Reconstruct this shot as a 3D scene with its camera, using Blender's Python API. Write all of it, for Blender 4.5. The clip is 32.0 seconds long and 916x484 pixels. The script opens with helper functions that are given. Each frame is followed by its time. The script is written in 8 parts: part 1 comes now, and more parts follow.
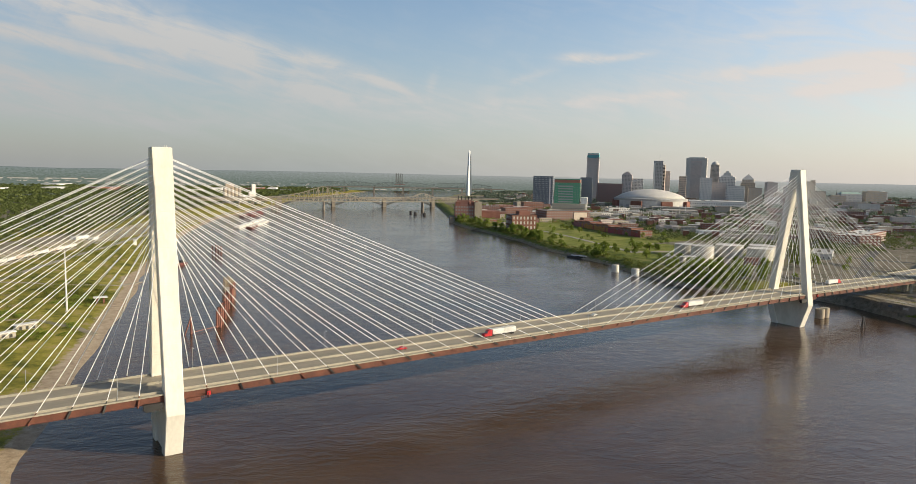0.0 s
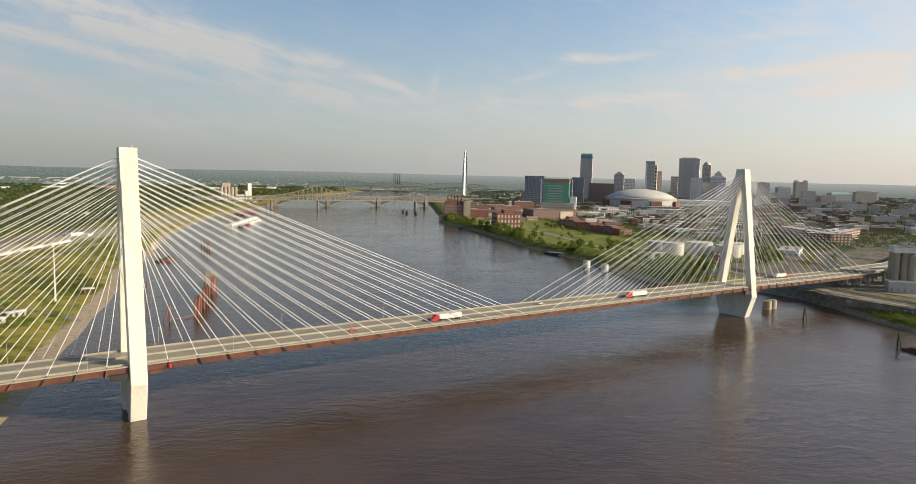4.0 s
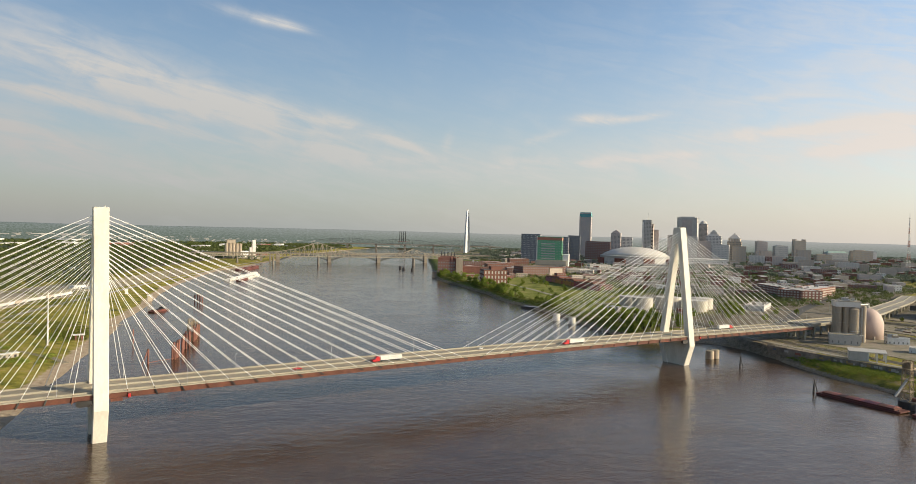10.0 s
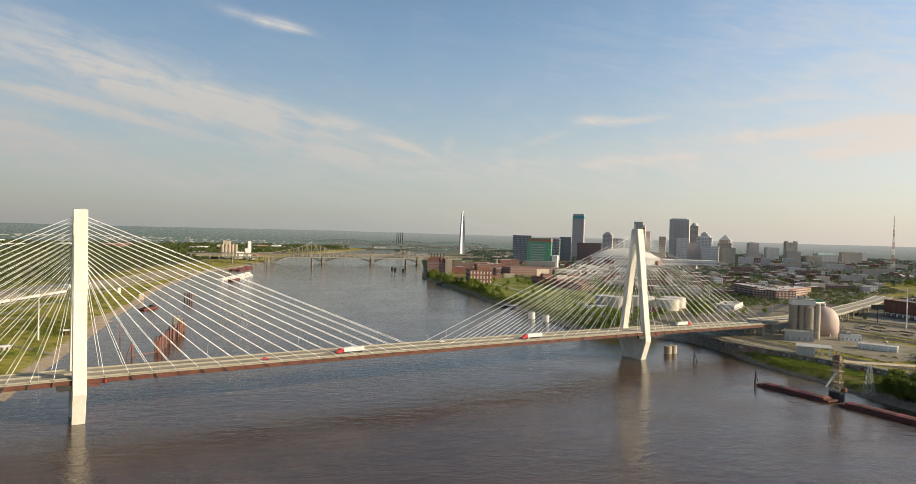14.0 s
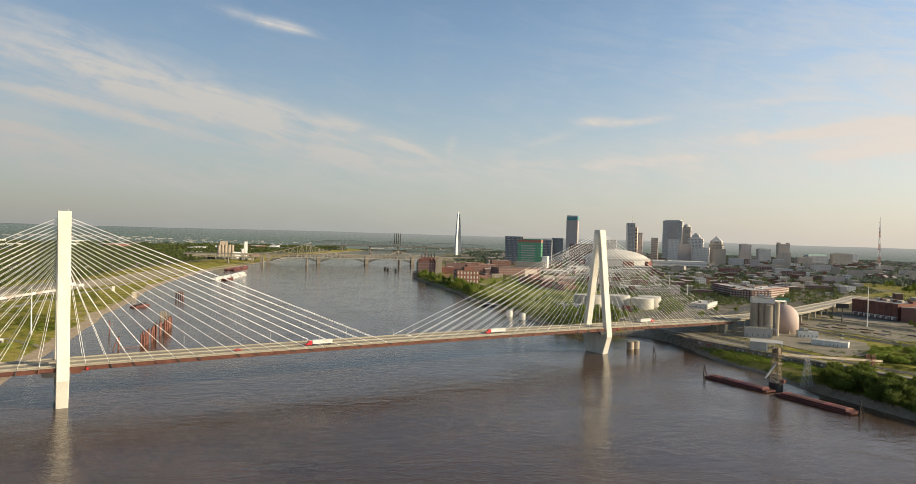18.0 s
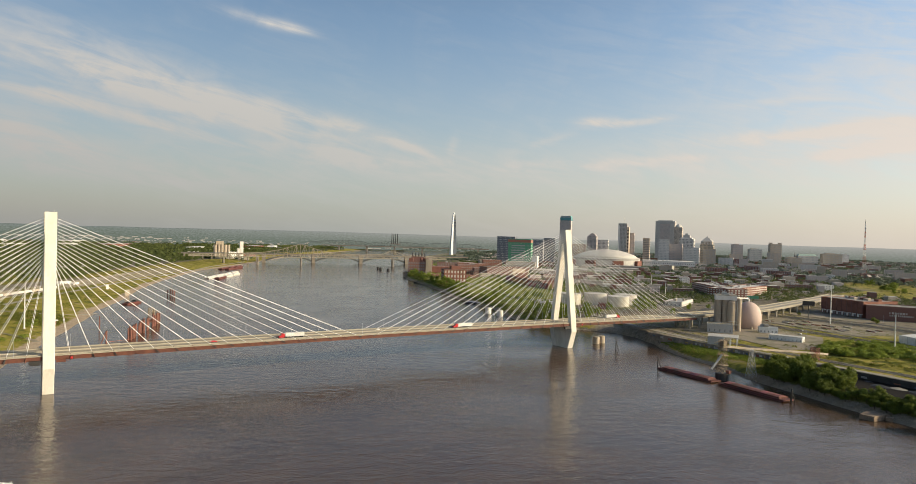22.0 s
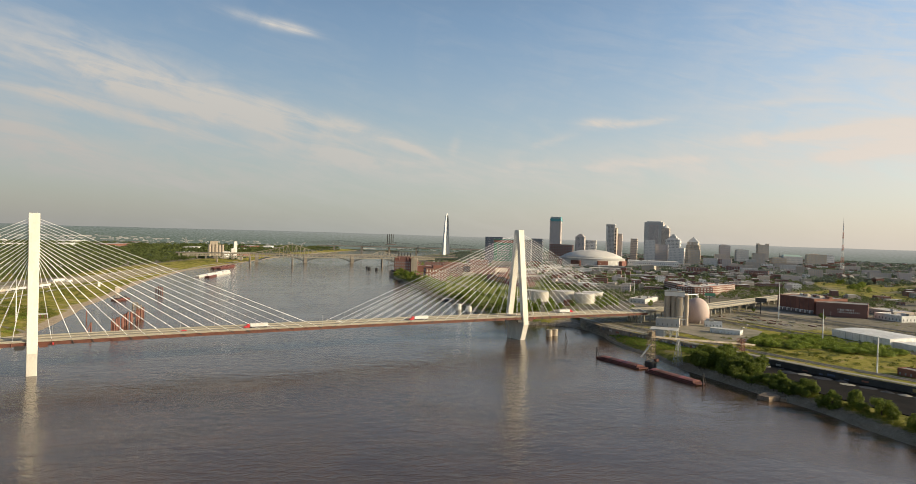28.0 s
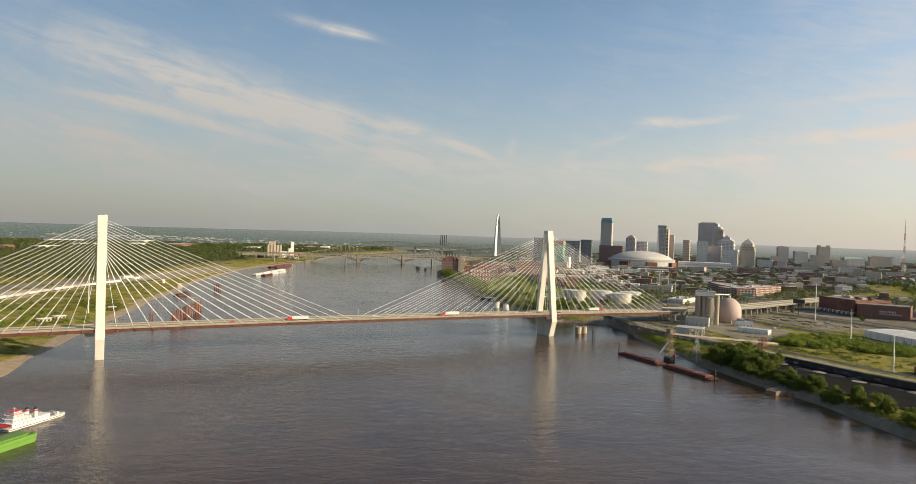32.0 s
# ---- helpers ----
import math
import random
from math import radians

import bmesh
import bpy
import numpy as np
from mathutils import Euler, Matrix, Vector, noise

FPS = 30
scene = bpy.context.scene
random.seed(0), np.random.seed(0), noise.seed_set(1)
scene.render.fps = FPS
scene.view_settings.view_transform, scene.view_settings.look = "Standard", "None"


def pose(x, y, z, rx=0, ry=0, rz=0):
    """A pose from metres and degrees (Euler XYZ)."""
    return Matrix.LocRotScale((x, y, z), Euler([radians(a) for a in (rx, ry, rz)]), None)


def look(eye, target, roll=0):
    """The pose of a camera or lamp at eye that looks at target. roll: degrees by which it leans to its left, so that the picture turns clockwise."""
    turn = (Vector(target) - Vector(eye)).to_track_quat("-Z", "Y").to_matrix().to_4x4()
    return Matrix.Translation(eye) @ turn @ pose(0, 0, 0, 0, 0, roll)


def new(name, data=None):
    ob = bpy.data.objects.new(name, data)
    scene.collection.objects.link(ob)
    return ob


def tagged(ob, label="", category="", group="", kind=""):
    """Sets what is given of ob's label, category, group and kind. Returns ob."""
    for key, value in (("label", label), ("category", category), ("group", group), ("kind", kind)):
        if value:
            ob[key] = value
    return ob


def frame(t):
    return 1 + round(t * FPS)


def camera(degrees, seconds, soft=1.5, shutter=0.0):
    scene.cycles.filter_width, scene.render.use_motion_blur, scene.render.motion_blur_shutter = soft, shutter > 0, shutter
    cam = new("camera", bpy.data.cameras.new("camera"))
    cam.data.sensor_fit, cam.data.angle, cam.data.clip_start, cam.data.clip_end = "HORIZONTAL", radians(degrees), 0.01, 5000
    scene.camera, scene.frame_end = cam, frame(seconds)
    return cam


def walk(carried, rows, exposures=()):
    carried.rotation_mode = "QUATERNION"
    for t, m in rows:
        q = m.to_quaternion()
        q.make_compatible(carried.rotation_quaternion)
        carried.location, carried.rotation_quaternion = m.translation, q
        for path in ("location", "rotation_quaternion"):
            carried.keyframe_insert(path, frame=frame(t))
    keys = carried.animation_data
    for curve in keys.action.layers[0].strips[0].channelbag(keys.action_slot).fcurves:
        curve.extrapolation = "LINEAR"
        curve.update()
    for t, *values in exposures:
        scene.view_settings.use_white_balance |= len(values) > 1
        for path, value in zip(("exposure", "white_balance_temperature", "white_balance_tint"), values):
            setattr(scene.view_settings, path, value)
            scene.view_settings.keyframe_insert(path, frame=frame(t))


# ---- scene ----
cam = camera(68.0, 32.0, soft=0.5)
PATH = [
    (0.0, -282.54, -287.62, 113.02, 84.20, -1.15, -34.15),
    (0.5, -281.88, -293.19, 113.00, 84.22, -1.17, -34.12),
    (1.0, -281.17, -298.77, 112.94, 84.21, -1.19, -34.12),
    (1.5, -280.38, -304.36, 112.85, 84.21, -1.18, -34.09),
    (2.0, -279.52, -309.97, 112.77, 84.21, -1.18, -34.06),
    (2.5, -278.65, -315.59, 112.72, 84.21, -1.20, -34.03),
    (3.0, -277.76, -321.22, 112.69, 84.21, -1.21, -34.00),
    (3.5, -276.88, -326.83, 112.65, 84.21, -1.21, -33.99),
    (5.5, -273.29, -349.27, 112.67, 84.17, -1.27, -33.42),
    (6.0, -272.37, -354.80, 112.73, 84.16, -1.28, -33.15),
    (6.5, -271.41, -360.28, 112.81, 84.16, -1.32, -33.12),
    (7.0, -270.44, -365.76, 112.94, 84.16, -1.37, -33.06),
    (7.5, -269.43, -371.30, 113.10, 85.49, -1.41, -33.00),
    (8.0, -268.43, -376.93, 113.14, 88.48, -1.38, -33.01),
    (8.5, -267.47, -382.64, 113.06, 88.96, -1.39, -33.00),
    (9.0, -266.55, -388.33, 113.00, 88.99, -1.40, -32.98),
    (9.5, -265.63, -393.94, 112.97, 89.03, -1.41, -32.93),
    (10.0, -264.72, -399.54, 112.96, 89.06, -1.43, -32.92),
    (10.5, -263.81, -405.16, 112.95, 89.09, -1.43, -32.92),
    (11.0, -262.96, -410.84, 112.93, 89.11, -1.46, -32.91),
    (11.5, -262.12, -416.51, 112.90, 89.12, -1.44, -32.93),
    (12.0, -261.21, -422.09, 112.90, 89.15, -1.45, -32.91),
    (12.5, -260.29, -427.56, 112.94, 89.16, -1.46, -32.88),
    (13.0, -259.33, -432.97, 113.02, 89.16, -1.46, -32.85),
    (13.5, -258.38, -438.39, 113.10, 89.18, -1.48, -32.80),
    (14.0, -257.42, -443.84, 113.18, 89.19, -1.50, -32.80),
    (14.5, -256.46, -449.34, 113.28, 89.20, -1.51, -32.75),
    (16.5, -252.80, -471.54, 113.64, 89.24, -1.54, -32.69),
    (17.0, -251.93, -477.10, 113.63, 89.25, -1.55, -32.67),
    (17.5, -251.08, -482.66, 113.58, 89.26, -1.56, -32.66),
    (18.0, -250.18, -488.21, 113.50, 89.28, -1.59, -32.63),
    (18.5, -249.23, -493.73, 113.41, 89.28, -1.56, -32.60),
    (19.0, -248.27, -499.26, 113.35, 89.28, -1.56, -32.58),
    (19.5, -247.36, -504.78, 113.33, 89.28, -1.60, -32.55),
    (20.0, -246.51, -510.30, 113.36, 89.29, -1.59, -32.56),
    (20.5, -245.67, -515.85, 113.46, 89.29, -1.61, -32.57),
    (21.0, -244.78, -521.39, 113.56, 89.29, -1.63, -32.55),
    (21.5, -243.89, -527.00, 113.65, 89.31, -1.59, -32.54),
    (22.0, -243.00, -532.65, 113.69, 89.30, -1.61, -32.51),
    (22.5, -242.13, -538.31, 113.65, 89.32, -1.64, -32.51),
    (23.0, -241.24, -543.96, 113.59, 89.32, -1.64, -32.50),
    (23.5, -240.35, -549.59, 113.54, 89.34, -1.65, -32.48),
    (24.0, -239.48, -555.25, 113.53, 89.36, -1.64, -32.46),
    (24.5, -238.66, -560.97, 113.53, 89.36, -1.65, -32.44),
    (25.0, -237.83, -566.69, 113.58, 89.39, -1.63, -32.43),
    (25.5, -236.99, -572.42, 113.63, 89.39, -1.65, -32.42),
    (27.5, -233.65, -595.29, 113.91, 89.36, -1.68, -32.37),
    (28.0, -232.86, -601.05, 113.96, 89.36, -1.68, -32.36),
    (28.5, -232.10, -606.83, 113.97, 89.39, -1.68, -32.36),
    (29.0, -231.38, -612.62, 113.98, 89.39, -1.73, -32.37),
    (29.5, -230.73, -618.43, 113.97, 89.41, -1.69, -32.38),
    (30.0, -230.15, -624.26, 113.94, 89.40, -1.72, -32.39),
    (30.5, -229.62, -630.17, 113.92, 89.40, -1.73, -30.74),
    (31.0, -229.04, -636.15, 113.94, 89.34, -1.76, -28.47),
    (31.5, -228.37, -642.13, 113.99, 89.33, -1.76, -27.54),
    (32.0, -227.65, -648.09, 114.03, 89.31, -1.76, -27.55),
]
walk(cam, [(t, pose(x, y, z, rx, ry, rz)) for t, x, y, z, rx, ry, rz in PATH],
     [(0.0, 0.18, 6300, 10), (6.0, 0.24, 6350, 10), (8.0, 0.31, 6400, 10), (9.5, 0.25, 6450, 10), (12.0, 0.20, 6500, 10), (20.0, 0.17, 6620, 10), (32.0, 0.15, 6700, 10)])

# ---- sky and sun ----
SUN_AZ, SUN_EL = radians(135.0), radians(20.5)
world = bpy.data.worlds.new("evening_sky")
scene.world = world
world.use_nodes = True


def sky_nodes():
    nt = world.node_tree
    nt.nodes.clear()
    N, L = nt.nodes.new, nt.links.new
    out, bg, sky = N("ShaderNodeOutputWorld"), N("ShaderNodeBackground"), N("ShaderNodeTexSky")
    sky.sky_type, sky.sun_disc = "NISHITA", False
    sky.sun_elevation, sky.sun_rotation = SUN_EL, SUN_AZ
    sky.altitude, sky.air_density, sky.dust_density, sky.ozone_density = 150, 1.0, 0.9, 2.2
    tc, sep = N("ShaderNodeTexCoord"), N("ShaderNodeSeparateXYZ")
    L(tc.outputs["Generated"], sep.inputs[0])
    # thin high cloud: streaks on a plane high above, drawn out along one wind direction
    def m(op, a, b=None, clamp=False):
        n = N("ShaderNodeMath")
        n.operation, n.use_clamp = op, clamp
        for i, v in enumerate((a, b)):
            if v is None:
                continue
            if isinstance(v, (int, float)):
                n.inputs[i].default_value = v
            else:
                L(v, n.inputs[i])
        return n.outputs[0]
    az = m("MULTIPLY", m("ARCTAN2", sep.outputs[0], sep.outputs[1]), 57.2958)
    el = m("MULTIPLY", m("ARCSINE", sep.outputs[2]), 57.2958)
    com = N("ShaderNodeCombineXYZ")
    L(az, com.inputs[0]), L(el, com.inputs[1])
    mp = N("ShaderNodeMapping")
    mp.vector_type = "TEXTURE"
    mp.inputs["Rotation"].default_value = (0, 0, radians(CLOUD_TURN))
    mp.inputs["Scale"].default_value = (6.0, 1.15, 1)
    mp.inputs["Location"].default_value = (3.0, 1.0, 0)
    L(com.outputs[0], mp.inputs[0])
    n1, n2 = N("ShaderNodeTexNoise"), N("ShaderNodeTexNoise")
    for n, s, d, q, vec in ((n1, 1.0, 9, 0.60, mp.outputs[0]), (n2, 0.16, 6, 0.62, com.outputs[0])):
        n.inputs["Scale"].default_value, n.inputs["Detail"].default_value = s, d
        n.inputs["Roughness"].default_value, n.inputs["Distortion"].default_value = q, 0.9
        L(vec, n.inputs["Vector"])
    r1, r2 = N("ShaderNodeMapRange"), N("ShaderNodeMapRange")
    for r, n, lo, hi in ((r1, n1, 0.30, 0.70), (r2, n2, 0.30, 0.70)):
        r.inputs[1].default_value, r.inputs[2].default_value = lo, hi
        r.interpolation_type = "SMOOTHSTEP"
        L(n.outputs[0], r.inputs[0])
    wisp = m("ADD", m("ADD", m("MULTIPLY", r1.outputs[0], 0.58), m("MULTIPLY", r2.outputs[0], 0.34)), 0.14)
    # drifts of cirrus: azimuth, elevation, slope, half length, half height, density
    total = None
    for ca, ce, turn, la, lb, w in CIRRUS:
        c, s = math.cos(radians(turn)), math.sin(radians(turn))
        da, de = m("SUBTRACT", az, ca), m("SUBTRACT", el, ce)
        p = m("DIVIDE", m("ADD", m("MULTIPLY", da, c), m("MULTIPLY", de, s)), la)
        q = m("DIVIDE", m("SUBTRACT", m("MULTIPLY", de, c), m("MULTIPLY", da, s)), lb)
        gau = m("MULTIPLY", m("POWER", 2.718, m("MULTIPLY", m("ADD", m("MULTIPLY", p, p), m("MULTIPLY", q, q)), -1.0)), w)
        total = gau if total is None else m("ADD", total, gau)
    veil = m("MULTIPLY", m("MULTIPLY", r1.outputs[0], r2.outputs[0]), 0.07)
    cover = m("ADD", m("MULTIPLY", total, wisp), veil, True)
    # haze that thickens towards the horizon
    hz = N("ShaderNodeMapRange")
    hz.inputs[1].default_value, hz.inputs[2].default_value = 0.31, -0.02
    hz.inputs[3].default_value, hz.inputs[4].default_value = 0.0, 1.0
    L(sep.outputs[2], hz.inputs[0])
    haze = m("POWER", hz.outputs[0], 1.4)
    haze = m("MULTIPLY", haze, 0.93)
    # the haze is warmer and brighter on the sun's side
    dotp = m("ADD", m("MULTIPLY", sep.outputs[0], math.sin(SUN_AZ)), m("MULTIPLY", sep.outputs[1], math.cos(SUN_AZ)))
    warm = N("ShaderNodeMapRange")
    warm.inputs[1].default_value, warm.inputs[2].default_value = -0.85, 0.55
    L(dotp, warm.inputs[0])
    hcol = N("ShaderNodeMix")
    hcol.data_type = "RGBA"
    hcol.inputs[7].default_value = HAZE_SUN
    mid = N("ShaderNodeMix")
    mid.data_type = "RGBA"
    mid.inputs[6].default_value, mid.inputs[7].default_value = HAZE_FAR, HAZE_MID
    L(m("MULTIPLY", warm.outputs[0], 3.0, True), mid.inputs[0])
    L(mid.outputs[2], hcol.inputs[6])
    L(m("MULTIPLY", m("SUBTRACT", warm.outputs[0], 0.333), 1.5, True), hcol.inputs[0])
    tint = N("ShaderNodeMix")
    tint.data_type, tint.blend_type = "RGBA", "MULTIPLY"
    tint.inputs[0].default_value = 1.0
    tint.inputs[7].default_value = SKY_TINT
    L(sky.outputs[0], tint.inputs[6])
    # the clear air glows more towards the sun
    glow = N("ShaderNodeMapRange")
    glow.inputs[1].default_value, glow.inputs[2].default_value = -0.86, 0.25
    glow.inputs[3].default_value, glow.inputs[4].default_value = 0.82, 1.52
    L(dotp, glow.inputs[0])
    lift = N("ShaderNodeMix")
    lift.data_type, lift.blend_type = "RGBA", "MULTIPLY"
    lift.inputs[0].default_value = 1.0
    # and deepens overhead
    deep = N("ShaderNodeMapRange")
    deep.inputs[1].default_value, deep.inputs[2].default_value = 0.30, 0.80
    deep.inputs[3].default_value, deep.inputs[4].default_value = 1.0, 0.5
    L(sep.outputs[2], deep.inputs[0])
    # the bright ring of scattered light about the sun
    toward = m("MAXIMUM", m("ADD", m("MULTIPLY", dotp, math.cos(SUN_EL)), m("MULTIPLY", sep.outputs[2], math.sin(SUN_EL))), 0.0)
    ring = m("ADD", m("MULTIPLY", m("POWER", toward, 2.0), 0.45), 1.0)
    L(tint.outputs[2], lift.inputs[6]), L(m("MULTIPLY", ring, m("MULTIPLY", glow.outputs[0], deep.outputs[0])), lift.inputs[7])
    a, b = N("ShaderNodeMix"), N("ShaderNodeMix")
    a.data_type = b.data_type = "RGBA"
    L(cover, a.inputs[0]), L(lift.outputs[2], a.inputs[6])
    a.inputs[7].default_value = CLOUD_COL
    L(haze, b.inputs[0]), L(a.outputs[2], b.inputs[6]), L(hcol.outputs[2], b.inputs[7])
    # faint cloud texture inside the haze
    thin, soft_veil = N("ShaderNodeMix"), N("ShaderNodeMix")
    thin.data_type = soft_veil.data_type = "RGBA"
    thin.blend_type = "MULTIPLY"
    thin.inputs[0].default_value = 1.0
    thin.inputs[7].default_value = (1.46, 1.40, 1.38, 1)
    L(hcol.outputs[2], thin.inputs[6])
    L(m("MULTIPLY", m("ADD", m("MULTIPLY", cover, 0.5), m("MULTIPLY", veil, 0.9)), m("POWER", haze, 0.5), True), soft_veil.inputs[0])
    L(b.outputs[2], soft_veil.inputs[6]), L(thin.outputs[2], soft_veil.inputs[7])
    L(soft_veil.outputs[2], bg.inputs[0])
    bg.inputs[1].default_value = SKY_STRENGTH
    L(bg.outputs[0], out.inputs[0])


SKY_STRENGTH = 0.105
CLOUD_TURN = -12.0
CIRRUS = [(6, 11.0, -11, 9, 1.25, 1.15), (16, 9.2, -9, 8, 1.1, 1.2), (24.5, 8.2, -15, 5.5, 0.5, 1.1), (28.7, 7.0, -20, 2.3, 0.3, 0.9), (10, 8.9, -12, 12, 0.9, 0.35), (20, 6.9, -9, 9, 0.9, 0.6), (2, 8.9, -10, 4.5, 0.45, 1.1), (8.5, 7.7, -13, 4.5, 0.4, 1.0), (0, 6.3, -14, 6, 0.8, 0.8), (26, 5.6, -4, 9, 0.7, 0.6)]
CIRRUS += [(16.2, 16.2, -8, 2.4, 0.42, 1.3), (18.7, 15.9, -8, 1.4, 0.28, 0.8), (3, 13.6, -14, 7, 0.8, 0.4), (44.0, 9.4, -2, 1.6, 0.36, 1.9), (47, 9.4, 6, 1.8, 0.26, 1.4), (40, 8.0, 18, 2.5, 0.35, 0.4), (48.7, 6.3, 4, 6, 0.35, 0.7), (42, 5.9, 0, 8, 0.6, 0.4), (61.5, 8.4, 5, 5, 0.5, 1.3), (63.5, 6.8, 6, 4, 0.4, 1.3), (66, 8.0, 14, 4, 0.7, 0.7), (55, 8.0, 3, 4, 0.5, 0.4), (57, 10.6, 2, 3, 0.3, 0.35), (31.8, 7.2, 75, 1.1, 0.4, 0.45)]
CIRRUS += [(6, 6.8, -10, 17, 2.4, 0.32), (30, 5.2, 0, 22, 1.9, 0.4), (58, 6.8, 3, 14, 2.6, 0.4), (10, 10.5, -10, 14, 2.2, 0.25)]
CIRRUS += [(-1, 5.0, -9, 10, 1.3, 0.75), (12, 3.6, -3, 10, 1.0, 0.5)]
CIRRUS += [(72, 15, 3, 17, 7, 0.75), (-25, 13, -12, 16, 3, 0.6), (95, 12, 10, 20, 3, 0.5), (170, 20, 5, 30, 4, 0.5), (-120, 18, -8, 30, 4, 0.5)]
SKY_TINT = (1.08, 1.05, 1.00, 1)
HAZE_FAR, HAZE_MID, HAZE_SUN, CLOUD_COL = (2.70, 2.68, 2.63, 1), (3.27, 3.43, 3.33, 1), (6.35, 5.68, 5.05, 1), (5.6, 5.45, 5.2, 1)
sky_nodes()
sun_data = bpy.data.lights.new("sun", "SUN")
sun_data.energy, sun_data.angle, sun_data.color = 5.0, radians(0.6), (1.0, 0.84, 0.56)
sun = new("sun", sun_data)
SUN_DIR = Vector((math.sin(SUN_AZ) * math.cos(SUN_EL), math.cos(SUN_AZ) * math.cos(SUN_EL), math.sin(SUN_EL)))
sun.matrix_world = look((300, -300, 400), Vector((300, -300, 400)) - SUN_DIR)
scene.view_settings.exposure = 0.20


# ---- materials ----
def material(name, col, rough=0.8, var=0.25, scale=0.5, fine=6.0, bump=0.1, metal=0.0, tint=None, tint_at=0.55, rnd=0.0, spec=0.5, stretch=(1, 1, 1)):
    """A weathered surface: grain at two scales, stains of a second colour, fine relief; rnd: how far single objects differ."""
    ma = bpy.data.materials.new(name)
    ma.use_nodes = True
    nt = ma.node_tree
    N, L = nt.nodes.new, nt.links.new
    p = nt.nodes["Principled BSDF"]
    tc, mp = N("ShaderNodeTexCoord"), N("ShaderNodeMapping")
    mp.inputs["Scale"].default_value = stretch
    L(tc.outputs["Object"], mp.inputs[0])
    big, small = N("ShaderNodeTexNoise"), N("ShaderNodeTexNoise")
    for n, s, d in ((big, scale, 5), (small, fine, 4)):
        n.inputs["Scale"].default_value, n.inputs["Detail"].default_value = s, d
        n.inputs["Roughness"].default_value = 0.62
        L(mp.outputs[0], n.inputs["Vector"])
    ra = N("ShaderNodeValToRGB")
    e = ra.color_ramp.elements
    c2 = tint or tuple(c * (1 - var) for c in col)
    e[0].position, e[1].position = tint_at - 0.22, tint_at + 0.12
    e[0].color, e[1].color = (*c2, 1), (*col, 1)
    L(big.outputs[0], ra.inputs[0])
    mr = N("ShaderNodeMapRange")
    mr.inputs[1].default_value, mr.inputs[2].default_value = 0.25, 0.75
    mr.inputs[3].default_value, mr.inputs[4].default_value = 1 - var * 0.7, 1 + var * 0.5
    L(small.outputs[0], mr.inputs[0])
    mul = N("ShaderNodeMix")
    mul.data_type, mul.blend_type = "RGBA", "MULTIPLY"
    mul.inputs[0].default_value = 1
    L(ra.outputs[0], mul.inputs[6]), L(mr.outputs[0], mul.inputs[7])
    last = mul.outputs[2]
    if rnd:
        oi, hs = N("ShaderNodeObjectInfo"), N("ShaderNodeHueSaturation")
        mv = N("ShaderNodeMapRange")
        mv.inputs[3].default_value, mv.inputs[4].default_value = 1 - rnd, 1 + rnd
        L(oi.outputs["Random"], mv.inputs[0]), L(mv.outputs[0], hs.inputs["Value"])
        mh = N("ShaderNodeMapRange")
        mh.inputs[3].default_value, mh.inputs[4].default_value = 0.5 + rnd * 0.05, 0.5 - rnd * 0.05
        L(oi.outputs["Random"], mh.inputs[0]), L(mh.outputs[0], hs.inputs["Hue"])
        L(last, hs.inputs["Color"])
        last = hs.outputs[0]
    L(last, p.inputs["Base Color"])
    rr = N("ShaderNodeMapRange")
    rr.inputs[3].default_value, rr.inputs[4].default_value = max(0.03, rough - 0.12), min(1, rough + 0.1)
    L(small.outputs[0], rr.inputs[0]), L(rr.outputs[0], p.inputs["Roughness"])
    p.inputs["Metallic"].default_value = metal
    p.inputs["Specular IOR Level"].default_value = spec
    if bump:
        b = N("ShaderNodeBump")
        b.inputs["Strength"].default_value, b.inputs["Distance"].default_value = bump, 0.15
        L(small.outputs[0], b.inputs["Height"]), L(b.outputs[0], p.inputs["Normal"])
    return ma


def leaf_material(name, dark, light, rnd=0.25):
    ma = bpy.data.materials.new(name)
    ma.use_nodes = True
    nt = ma.node_tree
    N, L = nt.nodes.new, nt.links.new
    p = nt.nodes["Principled BSDF"]
    g, oi, add = N("ShaderNodeNewGeometry"), N("ShaderNodeObjectInfo"), N("ShaderNodeMath")
    ra = N("ShaderNodeValToRGB")
    ra.color_ramp.elements[0].color, ra.color_ramp.elements[1].color = (*dark, 1), (*light, 1)
    add.operation = "MULTIPLY_ADD"
    L(oi.outputs["Random"], add.inputs[0])
    add.inputs[1].default_value = rnd
    L(g.outputs["Random Per Island"], add.inputs[2])
    L(add.outputs[0], ra.inputs[0]), L(ra.outputs[0], p.inputs["Base Color"])
    p.inputs["Roughness"].default_value, p.inputs["Specular IOR Level"].default_value = 0.6, 0.25
    tr, mx = N("ShaderNodeBsdfTranslucent"), N("ShaderNodeMixShader")
    L(ra.outputs[0], tr.inputs[0])
    mx.inputs[0].default_value = 0.38
    out = nt.nodes["Material Output"]
    L(p.outputs[0], mx.inputs[1]), L(tr.outputs[0], mx.inputs[2]), L(mx.outputs[0], out.inputs[0])
    return ma


